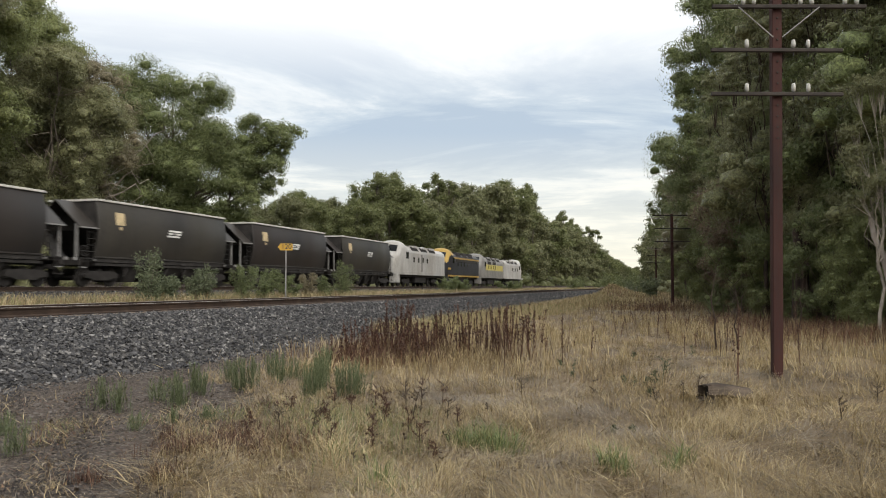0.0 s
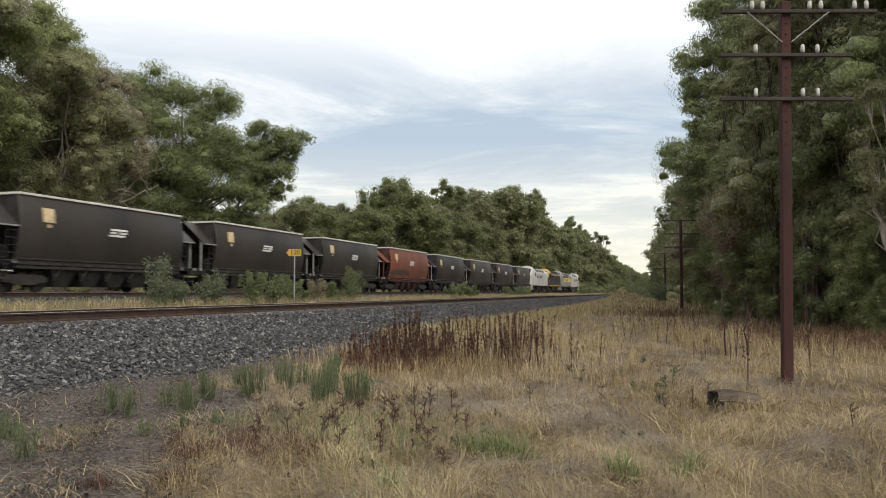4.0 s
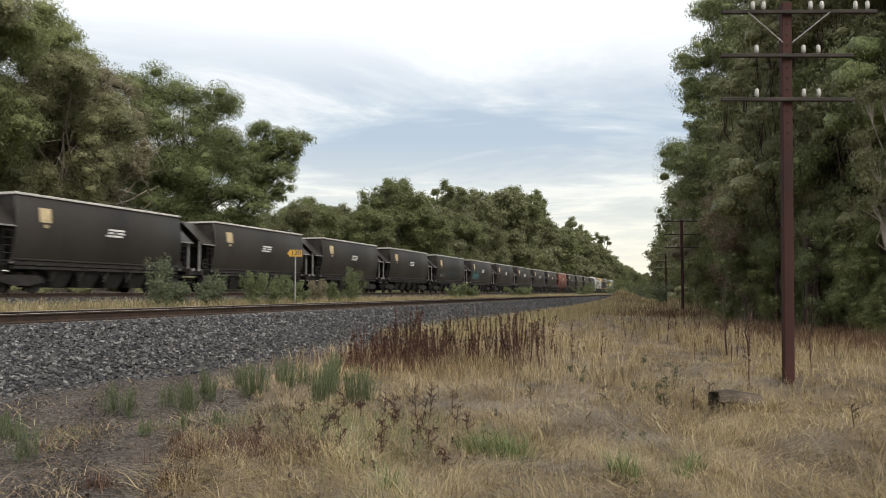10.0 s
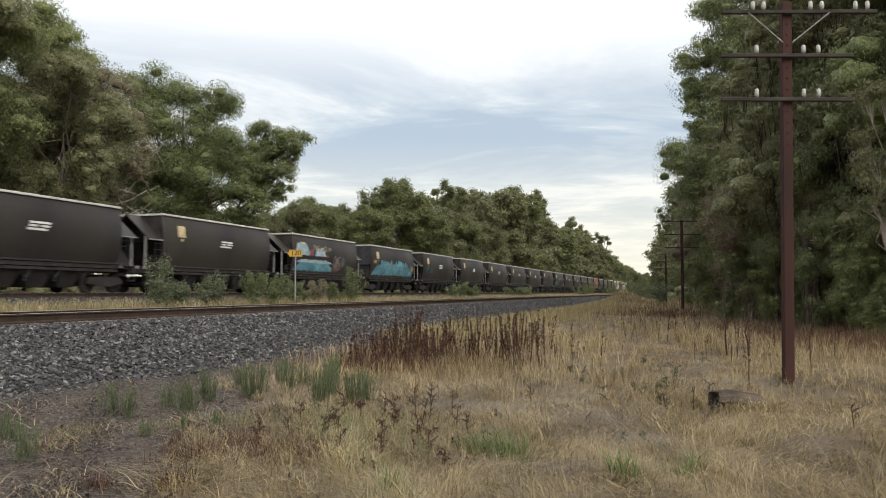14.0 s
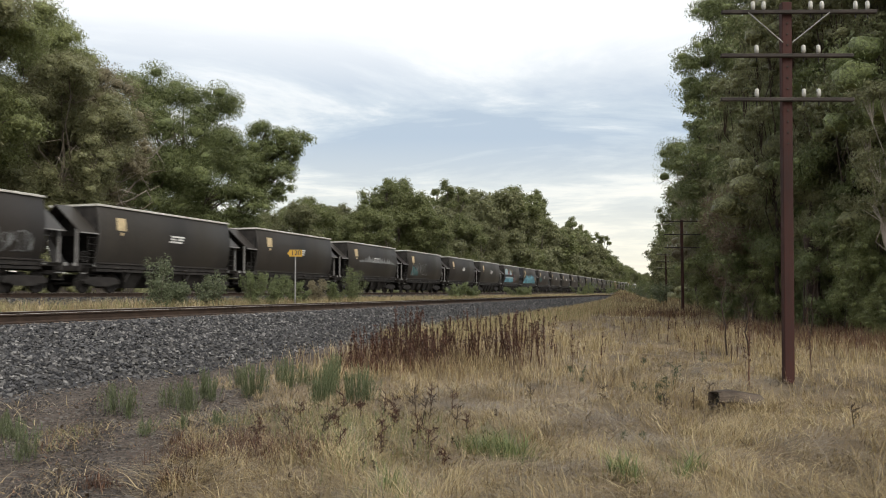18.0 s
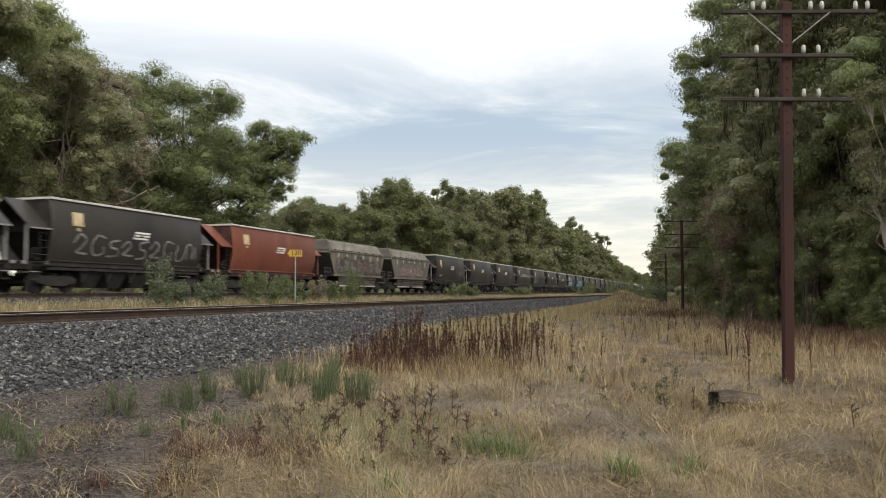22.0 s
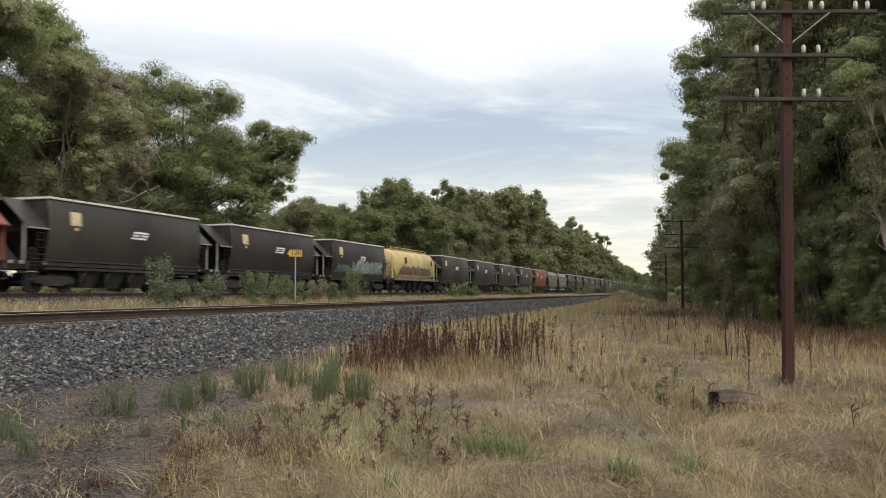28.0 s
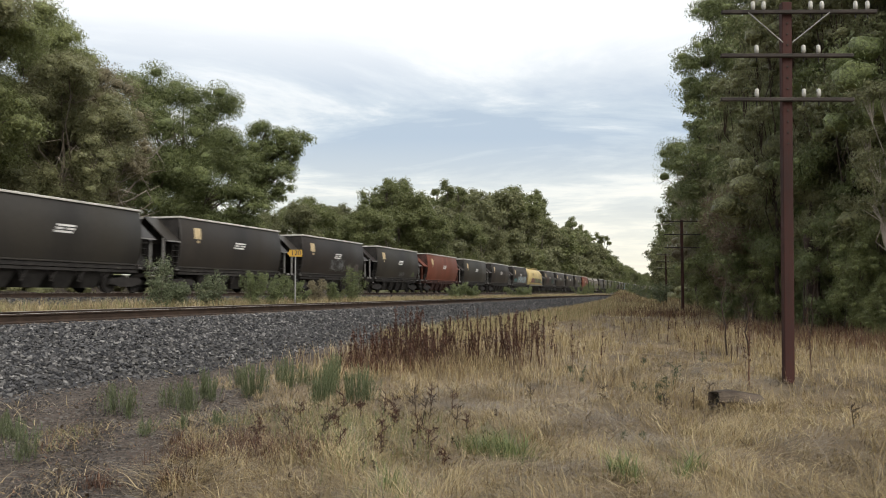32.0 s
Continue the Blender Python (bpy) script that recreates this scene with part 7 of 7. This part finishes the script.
def weeds():
    rng = np.random.default_rng(24)
    # clustered spires, thinning out to one side
    hubs = np.array([(-4.79, 18.4), (-3.71, 17.3), (-3.3, 18.1), (-4.34, 18.6), (-3.5, 16.8), (-5.37, 18.2), (-4.1, 17.4), (-3.9, 18.9), (-6.0, 17.4), (-5.6, 16.6), (-6.4, 18.0), (-4.6, 17.0), (-3.2, 17.4), (-5.0, 17.5)])
    n = 150
    xy = hubs[rng.integers(0, len(hubs), n)] + rng.normal(0, 0.13, (n, 2))
    stalk("dock_stalks", rng, xy, 0.6, 1.3, M_DOCK, 62, "stand of rust-brown dead dock stalks")
    n = 150
    xy = np.stack([-6.9 + 2.0 * rng.random(n), 15.2 + 2.6 * rng.random(n)], -1)
    stalk("dock_stalks", rng, xy, 0.35, 0.9, M_DOCK, 46, "low rust-brown dead dock stalks")
    p = on_ground(np.stack([-6.0 + rng.normal(0, 0.55, 4200), 16.2 + rng.normal(0, 0.7, 4200)], -1))
    blades("rust_undergrowth", p, 0.15 + 0.35 * rng.random(4200), 0.009, [M_DOCK, M_RUSTY, M_DOCK], 43, "rust-red dead growth at the foot of the dock", 0.5)
    p = on_ground(np.stack([-4.8 + rng.normal(0, 1.5, 2400), 15.6 + rng.normal(0, 1.2, 2400)], -1))
    blades("pale_straw", p, 0.18 + 0.30 * rng.random(2400), 0.008, [M_STRAW_PALE, M_STRAW], 41, "pale straw before the dock stand", 0.5)
    p = on_ground(tuft_places(rng, [(-5.3, 9.5, 0.7), (-4.7, 7.5, 1.1), (-4.85, 8.2, 0.9), (-4.8, 7.1, 1.0), (-4.3, 8.7, 0.5), (-4.1, 7.4, 0.9), (-4.5, 6.9, 0.6), (-4.4, 7.8, 0.9), (-4.0, 6.9, 0.7), (-3.6, 7.3, 0.7), (-5.4, 7.7, 0.3), (-4.2, 5.9, 0.35), (-4.7, 5.6, 0.3)], 700, 0.26))
    blades("rust_weeds", p, 0.04 + 0.18 * rng.random(len(p)), 0.0045, [M_DOCK, M_RUSTY, M_TWIG, M_DOCK], 39, "low rust-red weeds on the stony apron", 0.6)
    p = on_ground(tuft_places(rng, [(-7.05, 7.9, 0.9), (-6.6, 7.4, 0.7), (-7.4, 8.2, 0.6), (-6.2, 8.4, 0.6), (-5.9, 9.3, 0.6), (-6.4, 7.0, 0.5)], 260, 0.3))
    blades("low_tan_grass", p, 0.03 + 0.10 * rng.random(len(p)), 0.005, [M_RUSTY, M_STRAW, M_STRAW_PALE, M_LUSH], 45, "thin low tan grass on the stony apron", 1.2)
    p = on_ground(np.stack([-5.7 + rng.normal(0, 1.25, 3400), 17.5 + rng.normal(0, 0.9, 3400)], -1))
    blades("tall_straw", p, 0.25 + 0.45 * rng.random(3400), 0.008, [M_STRAW, M_STRAW_PALE, M_DOCK], 40, "tall straw standing among the dock", 0.35)
    for x, y, h in ((-3.3, 9.6, 0.5), (-3.0, 9.2, 0.45), (-3.5, 10.2, 0.5), (-3.9, 8.3, 0.4), (-4.2, 8.0, 0.35), (-3.7, 7.7, 0.35), (-2.9, 8.6, 0.5), (-2.6, 9.0, 0.4), (-4.6, 7.4, 0.3), (-2.2, 11.5, 0.4), (-1.2, 11.8, 0.35), (0.25, 12.4, 0.45), (0.05, 12.0, 0.4), (-0.3, 11.7, 0.35), (1.9, 10.8, 0.4), (2.6, 12.2, 0.4)):
        weed_plant(x, y, 0.72 * h, rng)
    for x, y, h in ((-3.9, 8.3, 0.26), (-3.7, 8.15, 0.3), (-3.8, 9.8, 0.4), (-3.36, 9.0, 0.32), (-3.2, 8.5, 0.3), (-4.1, 8.9, 0.28), (-3.55, 9.4, 0.36), (-4.4, 7.6, 0.26), (-4.9, 8.6, 0.24), (-3.1, 7.9, 0.3), (-2.9, 7.4, 0.28), (-2.75, 8.1, 0.34), (-2.5, 7.7, 0.3), (-3.3, 7.3, 0.26), (-4.0, 9.5, 0.34), (-4.4, 9.9, 0.36), (-3.0, 10.2, 0.4), (-2.4, 8.8, 0.3), (-3.5, 10.8, 0.4), (-4.7, 9.2, 0.3), (-2.2, 7.2, 0.24)):
        weed_plant(x, y, 0.82 * h, rng, M_DOCK, "small rust-brown seeding weed in dry grass", 0.034)
    for x, y, h in ((-0.27, 13.29, 0.42), (-0.48, 12.86, 0.18), (-0.86, 13.48, 0.17), (-0.72, 13.3, 0.15), (-1.81, 14.46, 0.25), (-0.74, 9.51, 0.07), (-0.51, 9.5, 0.08), (-0.41, 12.23, 0.14), (-0.35, 13.1, 0.24), (-2.2, 15.6, 0.2), (-0.9, 17.2, 0.24), (0.3, 19.5, 0.24)):
        weed_plant(x, y, h, rng, M_WEED, "small dark green weed in flattened dry grass", 0.046)
    # leaf litter on the apron
    x = -9.0 + 7.0 * rng.random(11000)
    y = 4.6 + 9.0 * rng.random(11000) ** 1.3
    keep = rng.random(11000) < bare_share(x, y) + 0.1
    p = on_ground(np.stack([x[keep], y[keep]], -1)) + np.array([0, 0, 0.012])
    blades("leaf_litter", p, 0.008 + 0.02 * rng.random(len(p)), np.full(len(p), 0.012), [M_RUSTY, M_STRAW, M_TWIG, M_LITTER], 44, "dead leaves and bark strewn on the stony soil", 2.4)
    xy = np.stack([-8.5 + 6.5 * rng.random(60), 5.2 + 6.0 * rng.random(60)], -1)
    stalk("dry_twigs", rng, xy, 0.03, 0.12, M_TWIG, 8, "small dry twigs on the stony apron")
    xy = np.stack([2.0 + 6.0 * rng.random(120), 22 + 22 * rng.random(120)], -1)
    stalk("dock_stalks", rng, xy, 0.3, 0.8, M_DOCK, 24, "scattered rust-brown weeds before the wood")
    xy = np.stack([-1.6 + 1.7 * rng.normal(size=150), 54 + 2.0 * rng.normal(size=150)], -1)
    stalk("dock_stalks", rng, xy, 0.3, 0.7, M_DOCK, 16, "patch of rust-brown weeds in the dry grass")
    xy = np.stack([-3.5 + 5.0 * rng.random(70), 19 + 26 * rng.random(70)], -1)
    stalk("dock_stalks", rng, xy, 0.35, 0.8, M_DOCK, 22, "scattered thin rust-brown stalks in the dry grass")
    for x, y, h, k in ((-2.4, 17.3, 1.3, 1), (-1.9, 17.8, 1.0, 1), (-2.9, 17.6, 1.2, 2), (0.9, 13.9, 1.35, 3), (1.2, 22, 1.2, 2), (2.4, 18, 1.0, 2), (-0.6, 26, 1.1, 2), (3.4, 26, 1.3, 2)):
        q = np.stack([x + rng.normal(0, 0.04, k), y + rng.normal(0, 0.04, k)], -1)
        ob = stalk("dead_weed", rng, q, h * 0.8, h, M_DOCK, 46, "single dark dead weed stalk in the dry grass")
        ob["kind"] = "thing"


weeds()


def fallen_log(x, y, length, r, turn):
    """A short weathered log with a hollow end, lying in the grass."""
    rng = random.Random(4)
    z = float(ground_z(np.array([x]), np.array([y]))[0])
    w = thing("log", "short weathered brown log with a hollow end in dry grass", "log", pose(x, y, z + r * 0.8, 0, 4, turn))
    bm = bmesh.new()
    n = 16
    wob = [[1 + 0.26 * rng.uniform(-1, 1) for _ in range(n)] for _ in range(2)]
    prof = [(-0.40, 0.55, 0), (-0.47, 0.66, 0), (-0.5, 0.86, 0), (-0.46, 1.0, 0), (-0.25, 1.03, 0.01), (0.0, 0.94, 0.0), (0.2, 0.9, -0.015), (0.42, 0.82, -0.02), (0.5, 0.6, -0.02)]
    rings = []
    for u, k, dz in prof:
        mixed = [wob[0][i] * (0.5 - u) + wob[1][i] * (0.5 + u) for i in range(n)]
        rings.append([bm.verts.new((u * length + 0.02 * rng.uniform(-1, 1), r * k * mixed[i] * math.cos(i * math.tau / n), r * k * mixed[i] * math.sin(i * math.tau / n) + dz)) for i in range(n)])
    for a, b in zip(rings, rings[1:]):
        for i in range(n):
            bm.faces.new((a[i], a[(i + 1) % n], b[(i + 1) % n], b[i]))
    bm.faces.new(rings[-1])
    part("bark", bm, M_LOG, w)
    # flat dark disc stands in for the shade deep in the hollow
    bm = bmesh.new()
    bm.faces.new([bm.verts.new((-0.39 * length, r * 0.52 * math.cos(i * math.tau / n), r * 0.52 * math.sin(i * math.tau / n))) for i in range(n)])
    part("hollow", bm, M_UNDER, w, "dark disc for the shade in the log's hollow")


fallen_log(0.64, 12.2, 0.74, 0.17, 30)
p = on_ground(tuft_places(np.random.default_rng(77), [(0.62, 11.85, 0.9), (0.78, 11.95, 1.1), (0.95, 12.15, 1.1), (1.1, 12.4, 0.9), (0.15, 12.1, 0.5)], 150, 0.12))
blades("dry_grass", p, 0.14 + 0.16 * np.random.default_rng(78).random(len(p)), 0.007, [M_STRAW, M_STRAW_PALE], 79, "dry grass grown up round the log", 0.9)


# ---- sleepers, piece by piece ----
build_sleepers(TRACK_A, NEAR_X, RAIL_NEAR, 4.0, 110.0)


# ---- what moves ----
def motions():
    run = [(0.0, 0.0), (6.0, 97.4), (13.0, 211.68), (19.0, 309.62), (23.0, 374.74), (28.0, 456.33), (32.0, 521.4)]
    for w, y in TRAIN:
        walk(w, [(t, pose(FAR_X, y + d, RAIL_FAR)) for t, d in run])
    # every wheelset rolls; those at the same place on their bogie share one set of keys
    rolled = {}
    ts, ds = [t for t, _ in run], [d for _, d in run]
    for o in [o for o in scene.objects if o.name.startswith("wheelset")]:
        y = round(o.location.y, 2)
        if y not in rolled:
            walk(o, [(k / FPS, pose(0, y, 0.46, -math.degrees(float(np.interp(k / FPS, ts, ds)) / 0.46))) for k in range(32 * FPS + 1)])
            rolled[y] = o.animation_data
        else:
            o.rotation_mode = "QUATERNION"
            keys = o.animation_data_create()
            keys.action = rolled[y].action
            keys.action_slot = rolled[y].action_slot


motions()
